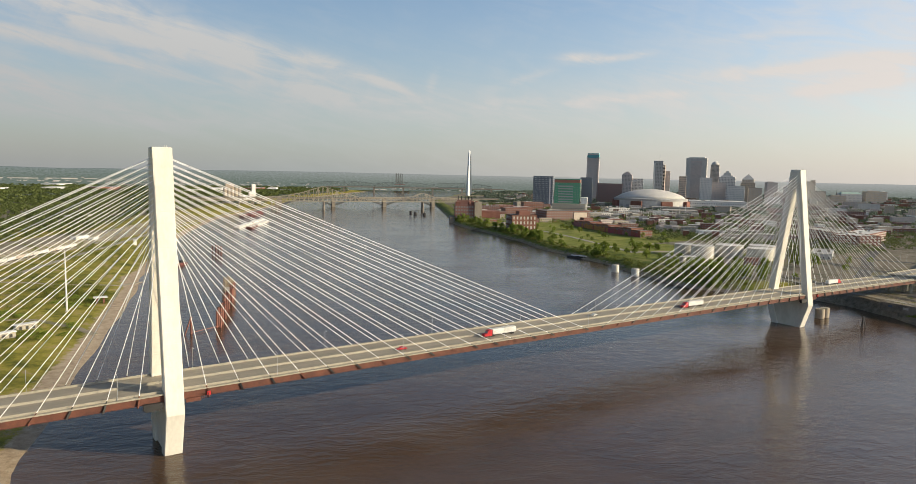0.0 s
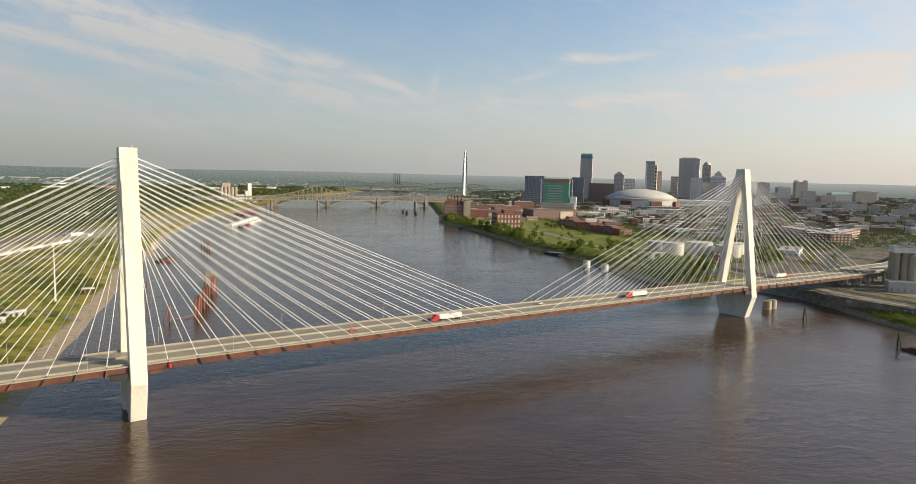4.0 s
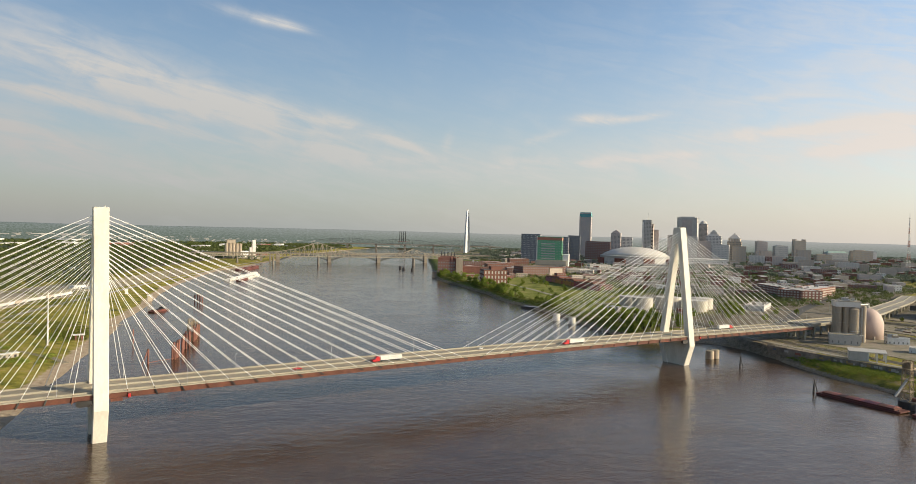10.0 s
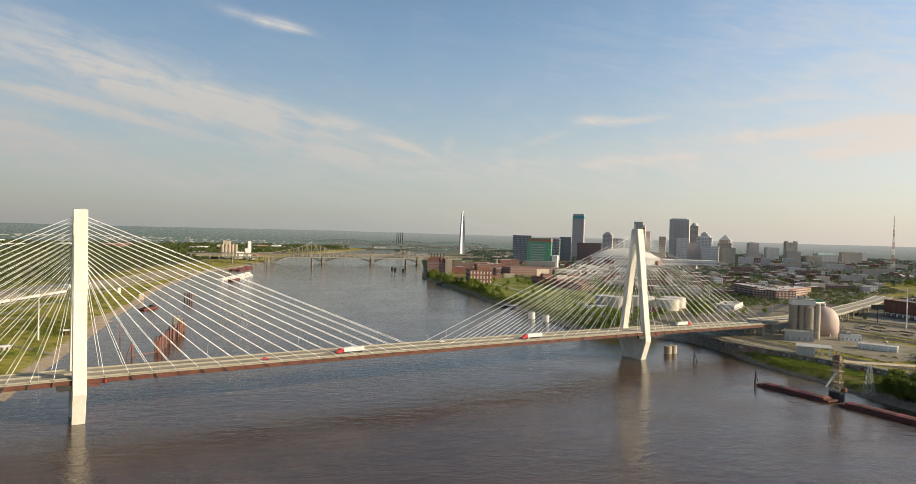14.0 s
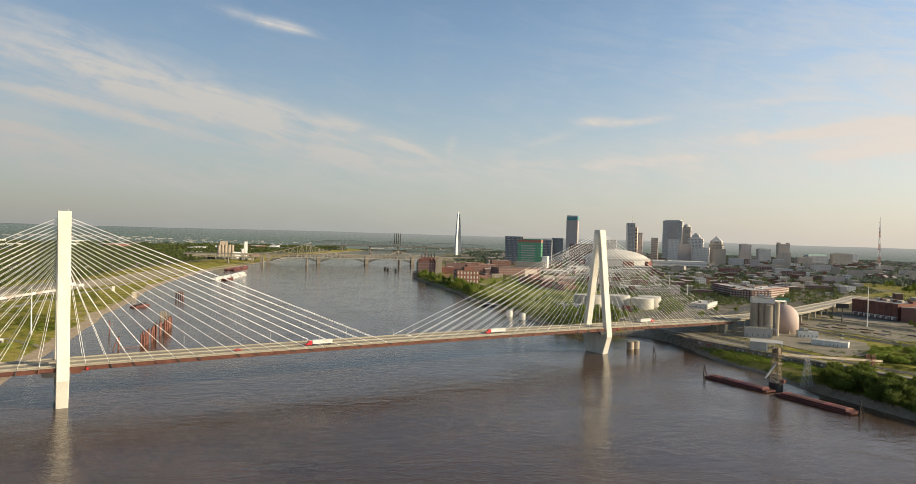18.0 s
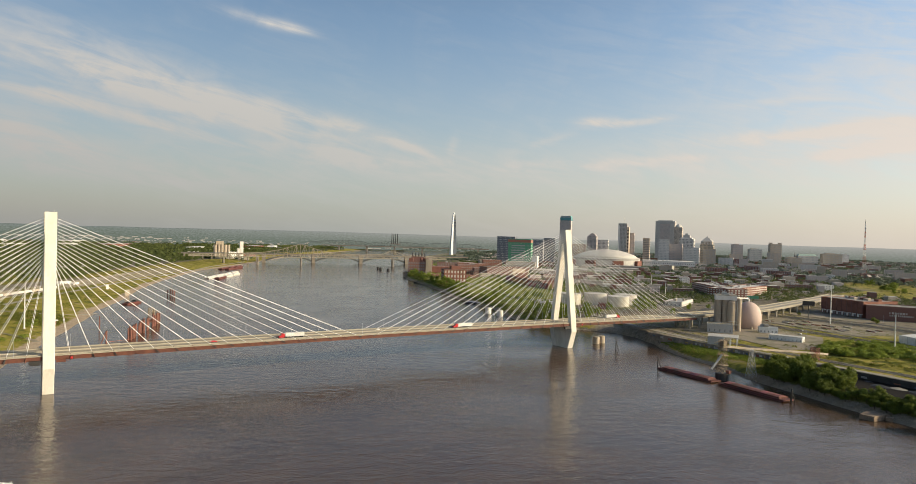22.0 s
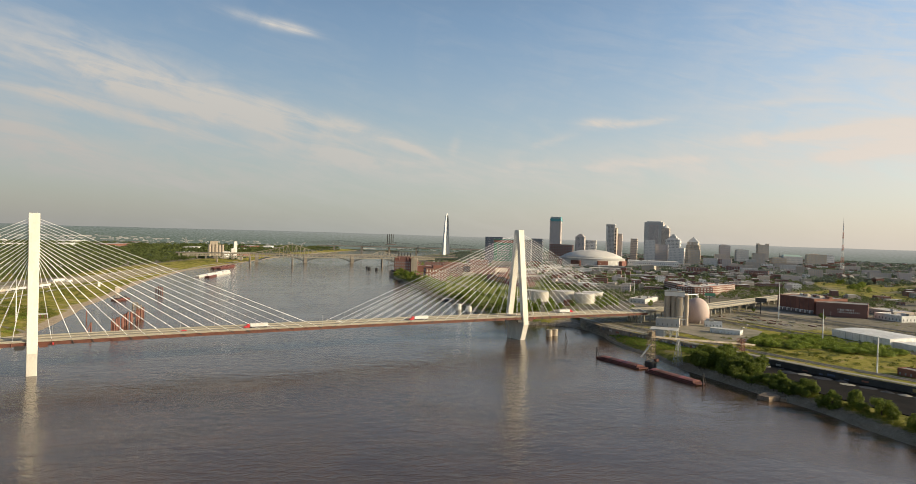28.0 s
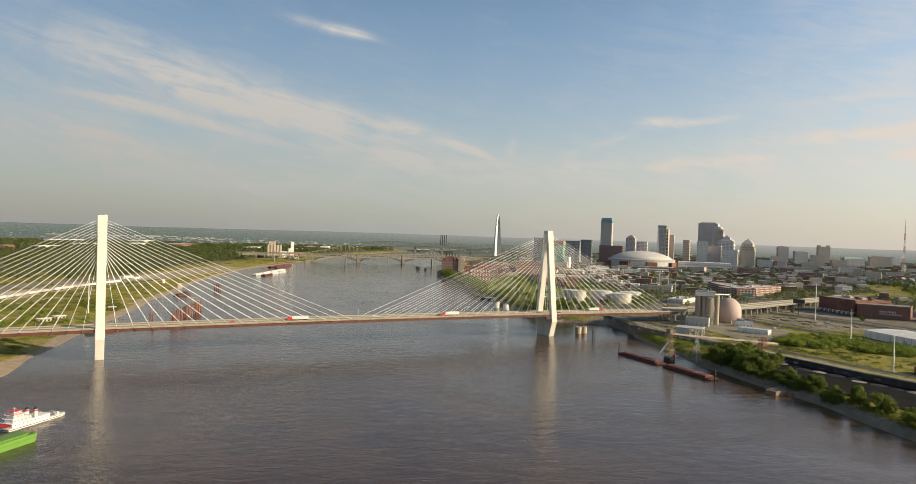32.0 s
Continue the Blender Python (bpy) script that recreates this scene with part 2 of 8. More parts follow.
def water_material():
    ma = bpy.data.materials.new("muddy_water")
    ma.use_nodes = True
    nt = ma.node_tree
    N, L = nt.nodes.new, nt.links.new
    p = nt.nodes["Principled BSDF"]
    tc, mp = N("ShaderNodeTexCoord"), N("ShaderNodeMapping")
    mp.vector_type = "TEXTURE"
    mp.inputs["Rotation"].default_value = (0, 0, radians(-17))
    mp.inputs["Scale"].default_value = (1.5, 1.0, 1)
    L(tc.outputs["Object"], mp.inputs[0])
    def noise_at(s, d, rgh=0.55, dist=0.0):
        n = N("ShaderNodeTexNoise")
        n.inputs["Scale"].default_value, n.inputs["Detail"].default_value = s, d
        n.inputs["Roughness"].default_value, n.inputs["Distortion"].default_value = rgh, dist
        L(mp.outputs[0], n.inputs["Vector"])
        return n
    silt, wave, swell, patch = noise_at(0.012, 5, 0.6, 1.2), noise_at(0.85, 4, 0.62, 0.5), noise_at(0.13, 3, 0.6, 0.3), noise_at(0.02, 4, 0.6, 0.8)
    chop = noise_at(0.33, 3, 0.6, 0.3)
    ra = N("ShaderNodeValToRGB")
    ra.color_ramp.elements[0].color, ra.color_ramp.elements[1].color = (0.061, 0.037, 0.022, 1), (0.092, 0.058, 0.036, 1)
    ra.color_ramp.elements[0].position, ra.color_ramp.elements[1].position = 0.35, 0.68
    L(silt.outputs[0], ra.inputs[0]), L(ra.outputs[0], p.inputs["Base Color"])
    rr = N("ShaderNodeMapRange")
    rr.inputs[1].default_value, rr.inputs[2].default_value = 0.35, 0.7
    rr.inputs[3].default_value, rr.inputs[4].default_value = 0.04, 0.085
    L(patch.outputs[0], rr.inputs[0]), L(rr.outputs[0], p.inputs["Roughness"])
    p.inputs["IOR"].default_value = 1.36
    st = N("ShaderNodeMapRange")
    st.inputs[1].default_value, st.inputs[2].default_value = 0.35, 0.65
    st.inputs[3].default_value, st.inputs[4].default_value = 0.3, 1.0
    L(patch.outputs[0], st.inputs[0])
    normal = None
    for src, dist, strength in ((swell, 0.36, None), (chop, 0.15, st.outputs[0]), (wave, 0.17, st.outputs[0])):
        b = N("ShaderNodeBump")
        b.inputs["Strength"].default_value, b.inputs["Distance"].default_value = 1.0, dist
        if strength is not None:
            L(strength, b.inputs["Strength"])
        if normal is not None:
            L(normal, b.inputs["Normal"])
        L(src.outputs[0], b.inputs["Height"])
        normal = b.outputs[0]
    L(normal, p.inputs["Normal"])
    return ma


def ground_material():
    """One ground: grass, sand and gravel, paved town, by the zones kept on the mesh."""
    ma = bpy.data.materials.new("land")
    ma.use_nodes = True
    nt = ma.node_tree
    N, L = nt.nodes.new, nt.links.new
    p = nt.nodes["Principled BSDF"]
    tc, at, sep = N("ShaderNodeTexCoord"), N("ShaderNodeAttribute"), N("ShaderNodeSeparateColor")
    at.attribute_name = "zone"
    L(at.outputs["Color"], sep.inputs[0])
    def noise_at(s, d=6, rgh=0.65):
        n = N("ShaderNodeTexNoise")
        n.inputs["Scale"].default_value, n.inputs["Detail"].default_value, n.inputs["Roughness"].default_value = s, d, rgh
        L(tc.outputs["Object"], n.inputs["Vector"])
        return n
    def ramp(src, *stops):
        r = N("ShaderNodeValToRGB")
        el = r.color_ramp.elements
        while len(el) < len(stops):
            el.new(0.5)
        for q, (pos, c) in zip(el, stops):
            q.position, q.color = pos, (*c, 1)
        L(src, r.inputs[0])
        return r.outputs[0]
    a, b, c = noise_at(0.045, 9, 0.75), noise_at(0.25), noise_at(1.7)
    grass = ramp(a.outputs[0], (0.36, (0.060, 0.075, 0.016)), (0.44, (0.17, 0.16, 0.027)), (0.52, (0.275, 0.245, 0.040)), (0.58, (0.32, 0.255, 0.075)), (0.63, (0.33, 0.255, 0.15)))
    sand = ramp(b.outputs[0], (0.3, (0.26, 0.195, 0.135)), (0.52, (0.40, 0.315, 0.225)), (0.72, (0.48, 0.40, 0.30)))
    town = ramp(a.outputs[0], (0.32, (0.065, 0.08, 0.03)), (0.45, (0.16, 0.14, 0.105)), (0.56, (0.24, 0.21, 0.165)), (0.68, (0.12, 0.13, 0.055)))
    rock = ramp(b.outputs[0], (0.3, (0.13, 0.11, 0.075)), (0.5, (0.26, 0.22, 0.17)), (0.7, (0.37, 0.32, 0.25)))
    def mix(fac, x, y):
        n = N("ShaderNodeMix")
        n.data_type = "RGBA"
        L(fac, n.inputs[0]), L(x, n.inputs[6]), L(y, n.inputs[7])
        return n.outputs[2]
    def edge(chan):
        ad = N("ShaderNodeMath")
        ad.operation = "ADD"
        L(chan, ad.inputs[0]), L(b.outputs[0], ad.inputs[1])
        mr = N("ShaderNodeMapRange")
        mr.inputs[1].default_value, mr.inputs[2].default_value = 0.86, 1.12
        L(ad.outputs[0], mr.inputs[0])
        return mr.outputs[0]
    lawn = ramp(a.outputs[0], (0.36, (0.06, 0.09, 0.018)), (0.45, (0.15, 0.175, 0.032)), (0.54, (0.215, 0.225, 0.048)), (0.62, (0.26, 0.225, 0.09)))
    green = mix(at.outputs["Alpha"], grass, lawn)
    col = mix(edge(sep.outputs[2]), mix(edge(sep.outputs[1]), mix(edge(sep.outputs[0]), green, sand), town), rock)
    fine = N("ShaderNodeMapRange")
    fine.inputs[3].default_value, fine.inputs[4].default_value = 0.6, 1.4
    L(c.outputs[0], fine.inputs[0])
    mul = N("ShaderNodeMix")
    mul.data_type, mul.blend_type = "RGBA", "MULTIPLY"
    mul.inputs[0].default_value = 1
    L(col, mul.inputs[6]), L(fine.outputs[0], mul.inputs[7])
    L(mul.outputs[2], p.inputs["Base Color"])
    p.inputs["Roughness"].default_value, p.inputs["Specular IOR Level"].default_value = 0.95, 0.15
    bp = N("ShaderNodeBump")
    bp.inputs["Strength"].default_value, bp.inputs["Distance"].default_value = 0.6, 0.6
    L(c.outputs[0], bp.inputs["Height"]), L(bp.outputs[0], p.inputs["Normal"])
    return ma


CONCRETE = material("pale_concrete", (0.74, 0.70, 0.615), 0.75, 0.12, 0.09, 0.9, 0.05, tint=(0.60, 0.555, 0.465), tint_at=0.46, stretch=(1, 1, 0.45))
STAINED = material("stained_concrete", (0.44, 0.40, 0.33), 0.85, 0.2, 0.2, 1.6, 0.1, tint=(0.27, 0.24, 0.19))
ROADWAY = material("worn_roadway", (0.33, 0.29, 0.225), 0.85, 0.2, 0.12, 1.4, 0.05, tint=(0.26, 0.23, 0.18), stretch=(0.12, 1, 1))
MEDIAN = material("barrier_concrete", (0.36, 0.325, 0.255), 0.8, 0.15, 0.3, 2, 0.05)
RUST = material("weathering_steel", (0.15, 0.052, 0.03), 0.75, 0.3, 0.25, 3, 0.1, tint=(0.085, 0.03, 0.02))
CABLE = material("white_cable_sheath", (0.78, 0.78, 0.77), 0.45, 0.05, 0.1, 1, 0)
GALV = material("galvanised_steel", (0.46, 0.46, 0.45), 0.5, 0.15, 0.3, 3, 0, metal=0.3)
DARK = material("dark_steel", (0.035, 0.033, 0.032), 0.6, 0.3, 0.5, 4, 0.05)
WATER = water_material()
LAND = ground_material()


# ---- mesh helpers ----
class Geo:
    """Gathers faces for one mesh."""

    def __init__(self):
        self.v, self.f = [], []

    def ring(self, pts):
        n = len(self.v)
        self.v += [tuple(p) for p in pts]
        return list(range(n, n + len(pts)))

    def loft(self, rings, closed=True, caps=True):
        ids = [self.ring(r) for r in rings]
        k = len(ids[0])
        for a, b in zip(ids, ids[1:]):
            for i in range(k if closed else k - 1):
                j = (i + 1) % k
                self.f.append((a[i], a[j], b[j], b[i]))
        if caps and closed:
            self.f.append(tuple(reversed(ids[0])))
            self.f.append(tuple(ids[-1]))
        return self

    def box(self, x, y, z, sx, sy, sz, rz=0.0):
        """A box whose foot's middle is at x, y, z; rz in degrees."""
        c, s = math.cos(radians(rz)), math.sin(radians(rz))
        foot = [(x + c * a * sx / 2 - s * b * sy / 2, y + s * a * sx / 2 + c * b * sy / 2) for a, b in ((-1, -1), (1, -1), (1, 1), (-1, 1))]
        return self.loft([[(*p, z) for p in foot], [(*p, z + sz) for p in foot]])

    def prism(self, foot, z0, z1):
        return self.loft([[(*p, z0) for p in foot], [(*p, z1) for p in foot]])

    def beam(self, p, q, w, h=None):
        p, q, h = Vector(p), Vector(q), h or w
        d = (q - p).normalized()
        side = d.cross(Vector((0, 0, 1)))
        side = side.normalized() if side.length > 1e-4 else Vector((1, 0, 0))
        up = side.cross(d)
        k = [side * (a * w / 2) + up * (b * h / 2) for a, b in ((-1, -1), (1, -1), (1, 1), (-1, 1))]
        return self.loft([[p + o for o in k], [q + o for o in k]])

    def tube(self, p, q, r, r2=None, n=8):
        p, q, r2 = Vector(p), Vector(q), r if r2 is None else r2
        d = (q - p).normalized()
        side = d.orthogonal().normalized()
        up = d.cross(side)
        arc = [side * math.cos(2 * math.pi * i / n) + up * math.sin(2 * math.pi * i / n) for i in range(n)]
        return self.loft([[p + o * r for o in arc], [q + o * r2 for o in arc]])

    def turned(self, x, y, profile, n=24):
        """A body of revolution; profile: (radius, z) from the foot up."""
        return self.loft([[(x + r * math.cos(2 * math.pi * i / n), y + r * math.sin(2 * math.pi * i / n), z) for i in range(n)] for r, z in profile])

    def mesh(self, name, smooth=False):
        me = bpy.data.meshes.new(name)
        me.from_pydata(self.v, [], self.f)
        if smooth:
            me.polygons.foreach_set("use_smooth", [True] * len(me.polygons))
        me.update()
        return me


def part(name, geo, mat, parent=None, label="", smooth=False):
    me = geo if isinstance(geo, bpy.types.Mesh) else geo.mesh(name, smooth)
    if mat and not me.materials:
        me.materials.append(mat)
    ob = new(name, me)
    ob.parent = parent
    return tagged(ob, label)


def thing(name, label, category, group="", kind="", at=(0, 0, 0)):
    ob = new(name)
    ob.location = at
    ob.empty_display_size = 2
    return tagged(ob, label, category, group, kind)


def lerp(x, pts):
    """Straight pieces through the points (x, value)."""
    return float(np.interp(x, [p[0] for p in pts], [p[1] for p in pts]))


def smooth01(x):
    x = min(1.0, max(0.0, x))
    return x * x * (3 - 2 * x)


# ---- river and land ----
LEFT_BANK = [(-1800, -460), (-700, -440), (-300, -400), (-150, -328), (-52, -285), (-18, -280), (6, -279), (47, -267), (104, -252), (186, -230), (323, -194), (468, -158), (578, -122), (783, -67), (1023, 20), (1277, 128), (1423, 221), (1810, 456), (2300, 740), (2750, 1100), (3200, 1480), (3500, 1800)]
RIGHT_BANK = [(-1800, 120), (-800, 150), (-480, 188), (-415, 200), (-364, 219), (-298, 236), (-208, 258), (-156, 281), (-100, 297), (-51, 318), (0, 350), (52, 352), (144, 300), (240, 328), (306, 360), (395, 380), (479, 399), (609, 448), (770, 496), (908, 534), (1014, 580), (1097, 635), (1676, 958), (1956, 1120), (2198, 1332), (2650, 1720), (3000, 2120), (3500, 2700)]


def bank_l(y):
    return lerp(y, LEFT_BANK) + 5 * noise.noise((0.012 * y, 3.1, 0))


def bank_r(y):
    return lerp(y, RIGHT_BANK) + 4 * noise.noise((0.02 * y, 7.7, 0))


def wall_x(y):
    """The line of the flood wall on the city bank."""
    return lerp(y, [(-1800, 330), (-420, 322), (-320, 318), (-185, 326), (-100, 329), (-20, 335), (40, 362), (70, bank_r(70) + 45), (75, bank_r(75) + 45)]) if y < 75 else bank_r(y) + 45


def level(x, y):
    """Height of the land above the river."""
    dl, dr = bank_l(y) - x, x - bank_r(y)
    if y > 3500:
        dl = dr = 200
    if dl > 0:
        h = lerp(dl, [(0, -0.2), (12, 1.0), (30, 2.6), (60, 5.2), (95, 8.0), (140, 8.5), (9000, 9.0)])
    elif dr > 0:
        low = lerp(dr, [(0, -0.3), (5, 2.0), (13, 5.2), (22, 6.4), (45, 6.8)])
        if y > 75:
            low = lerp(dr, [(0, -0.3), (5, 2.0), (13, 6.0), (20, 8.0), (30, 9.6), (45, 10)])
        h = low if x < wall_x(y) else lerp(dr, [(45, 10), (400, 10.5), (900, 15), (1800, 24), (9000, 30)])
    else:
        h = -min(4.0, 0.12 * min(-dl, -dr)) - 0.3
    return h


def meadow(x, y):
    """The open grass field behind the brick warehouses."""
    return 1120 < x < 1620 and abs(y - 95 - 0.68 * (x - 1179)) < 95


def build_ground():
    ys = [-1800, -1300, -1000, -800, -650] + list(range(-560, 720, 14)) + list(range(720, 1600, 30)) + list(range(1600, 5400, 90))
    off = [0, 3, 7, 12, 18, 26, 36, 48, 62, 80, 105, 135, 170, 215, 270, 340, 430, 540, 680, 850, 1050, 1300, 1600, 1950, 2350, 2800, 3250, 3600, 3950, 4300, 4700, 5200, 6000]
    v, z, rows = [], [], []
    for y in ys:
        l, r = bank_l(y), bank_r(y)
        xs = [l - o for o in reversed(off)] + [l + (r - l) * k for k in (0.03, 0.1, 0.5, 0.9, 0.97)] 
        wl = wall_x(y)
        k6 = min(1.0, (wl - r - 3) / 32)
        xs += [r + o * k6 for o in off[:6]]
        xs += [r + 26 * k6 + (wl - r - 26 * k6) * k for k in (0.4, 0.75)] + [wl - 0.3, wl + 0.3] + [wl + o for o in off[3:]]
        rows.append(range(len(v), len(v) + len(xs)))
        for x in xs:
            v.append((x, y, level(x, y)))
            dl, dr = l - x, x - r
            sand = grass = 0.0
            town = rock = 0.0
            if dl > -20:
                w = 17 + 9 * noise.noise((0.012 * y, 9, 1))
                sand = 1 - smooth01((dl - w * 0.6) / (w * 0.7))
                town = 0.75 * smooth01((y - 900) / 300) * smooth01((dl - 130) / 60)
            elif dr > -20:
                rock = 0.85 * (1 - smooth01((dr - 32) / 10)) if -62 < y < 75 else (1 - smooth01((dr - (9 if y < -190 else 3)) / 6)) * (1 if y < -190 else 0.75) if y < 120 else 0.5 * (1 - smooth01((dr - 6) / 6))
                town = smooth01((dr - 30) / 12) * (0.62 + 0.45 * noise.noise((x * 0.012, y * 0.012, 5)))
                if 250 < y < 900 and dr < 330:
                    town *= 0.3
                if x < 545 and y < -95:
                    town *= 0.25
                if 560 < x < 900 and 90 < y < 420:
                    town = 0.9
                if meadow(x, y):
                    town *= 0.2
                elif dr > 420:
                    town = 0.78 + 0.4 * noise.noise((x * 0.006, y * 0.006, 5))
            mown = 1.0 if 0 < dr < 480 and y > 90 else 0.0
            z.append((max(0, sand), max(0, town), max(0, rock), mown))
    f = [(a[i], a[i + 1], b[i + 1], b[i]) for a, b in zip(rows, rows[1:]) for i in range(len(a) - 1)]
    me = bpy.data.meshes.new("ground")
    me.from_pydata(v, [], f)
    at = me.attributes.new("zone", "FLOAT_COLOR", "POINT")
    at.data.foreach_set("color", [c for q in z for c in q])
    me.polygons.foreach_set("use_smooth", [True] * len(me.polygons))
    me.materials.append(LAND)
    return tagged(new("ground", me), "flat river plain of grass, sand and town ground", "ground", kind="structure")


build_ground()


def build_hills():
    """The hazy wooded bluffs that close the plain, a plain far backdrop; its haze is an emission colour."""
    ma = bpy.data.materials.new("hazy_distance")
    ma.use_nodes = True
    nt = ma.node_tree
    N, L = nt.nodes.new, nt.links.new
    p, tc, mp, n1, ra, sep = nt.nodes["Principled BSDF"], N("ShaderNodeTexCoord"), N("ShaderNodeMapping"), N("ShaderNodeTexNoise"), N("ShaderNodeValToRGB"), N("ShaderNodeSeparateXYZ")
    mp.inputs["Scale"].default_value = (330, 0.17, 1)
    n1.inputs["Scale"].default_value, n1.inputs["Detail"].default_value, n1.inputs["Roughness"].default_value = 1.0, 8, 0.7
    L(tc.outputs["Object"], sep.inputs[0])
    # clumps laid out by bearing and height along the bluff
    ax, ay, an, cm = N("ShaderNodeMath"), N("ShaderNodeMath"), N("ShaderNodeMath"), N("ShaderNodeCombineXYZ")
    ay.inputs[1].default_value, ax.inputs[1].default_value, an.operation = 450, 250, "ARCTAN2"
    L(sep.outputs[0], ax.inputs[0]), L(sep.outputs[1], ay.inputs[0])
    L(ax.outputs[0], an.inputs[0]), L(ay.outputs[0], an.inputs[1])
    L(an.outputs[0], cm.inputs[0]), L(sep.outputs[2], cm.inputs[1])
    L(cm.outputs[0], mp.inputs[0]), L(mp.outputs[0], n1.inputs["Vector"])
    # paler with height: distance haze put into the glow
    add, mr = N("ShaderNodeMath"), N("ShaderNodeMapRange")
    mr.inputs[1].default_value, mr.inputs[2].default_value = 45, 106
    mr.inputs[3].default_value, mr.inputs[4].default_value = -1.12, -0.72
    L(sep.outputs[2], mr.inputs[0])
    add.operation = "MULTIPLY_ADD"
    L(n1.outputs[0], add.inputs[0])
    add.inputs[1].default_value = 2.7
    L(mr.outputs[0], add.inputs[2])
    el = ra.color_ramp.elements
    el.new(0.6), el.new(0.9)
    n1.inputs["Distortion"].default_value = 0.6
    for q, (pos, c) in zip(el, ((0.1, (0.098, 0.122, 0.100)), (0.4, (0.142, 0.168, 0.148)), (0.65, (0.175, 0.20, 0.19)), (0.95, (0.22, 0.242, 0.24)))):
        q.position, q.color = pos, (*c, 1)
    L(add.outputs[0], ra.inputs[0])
    # paler and warmer towards the sun: thicker haze put into the emission colour
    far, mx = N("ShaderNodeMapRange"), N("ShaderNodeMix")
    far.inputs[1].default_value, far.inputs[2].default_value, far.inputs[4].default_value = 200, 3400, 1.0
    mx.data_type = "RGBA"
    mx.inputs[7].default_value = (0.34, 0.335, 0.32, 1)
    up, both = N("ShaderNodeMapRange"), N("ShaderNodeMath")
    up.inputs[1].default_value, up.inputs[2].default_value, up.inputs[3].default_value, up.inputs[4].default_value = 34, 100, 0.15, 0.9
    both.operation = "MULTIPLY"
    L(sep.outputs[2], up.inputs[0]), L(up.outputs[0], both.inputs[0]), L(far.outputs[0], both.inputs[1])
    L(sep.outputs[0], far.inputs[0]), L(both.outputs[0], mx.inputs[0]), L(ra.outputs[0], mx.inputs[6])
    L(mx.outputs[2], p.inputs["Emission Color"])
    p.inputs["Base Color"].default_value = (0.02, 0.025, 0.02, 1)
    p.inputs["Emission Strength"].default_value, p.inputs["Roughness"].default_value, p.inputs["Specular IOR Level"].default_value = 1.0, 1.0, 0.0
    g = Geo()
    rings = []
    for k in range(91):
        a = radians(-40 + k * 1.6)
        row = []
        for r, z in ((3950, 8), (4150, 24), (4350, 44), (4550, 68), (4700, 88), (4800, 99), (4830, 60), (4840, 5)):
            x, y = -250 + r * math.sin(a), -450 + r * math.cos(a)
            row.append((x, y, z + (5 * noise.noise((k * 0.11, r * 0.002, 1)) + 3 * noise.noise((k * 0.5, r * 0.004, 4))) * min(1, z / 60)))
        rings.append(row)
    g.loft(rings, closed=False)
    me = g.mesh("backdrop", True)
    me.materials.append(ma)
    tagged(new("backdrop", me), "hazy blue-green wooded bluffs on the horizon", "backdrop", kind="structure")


build_hills()
wg = Geo()
wg.box(400, 1000, -2.0, 7000, 6400, 2.0)
tagged(part("water", wg, WATER), "wide brown river with wind ripples and current", "water", kind="structure")


# ---- the cable-stayed bridge ----
TOWER_X, TOP, HALF = 228.6, 120.7, 3.55


def soffit(x):
    return 23.7 + 0.9 * (1 - (x / 228.6) ** 2) if abs(x) < 228.6 else 23.7 - 0.012 * (abs(x) - 228.6)


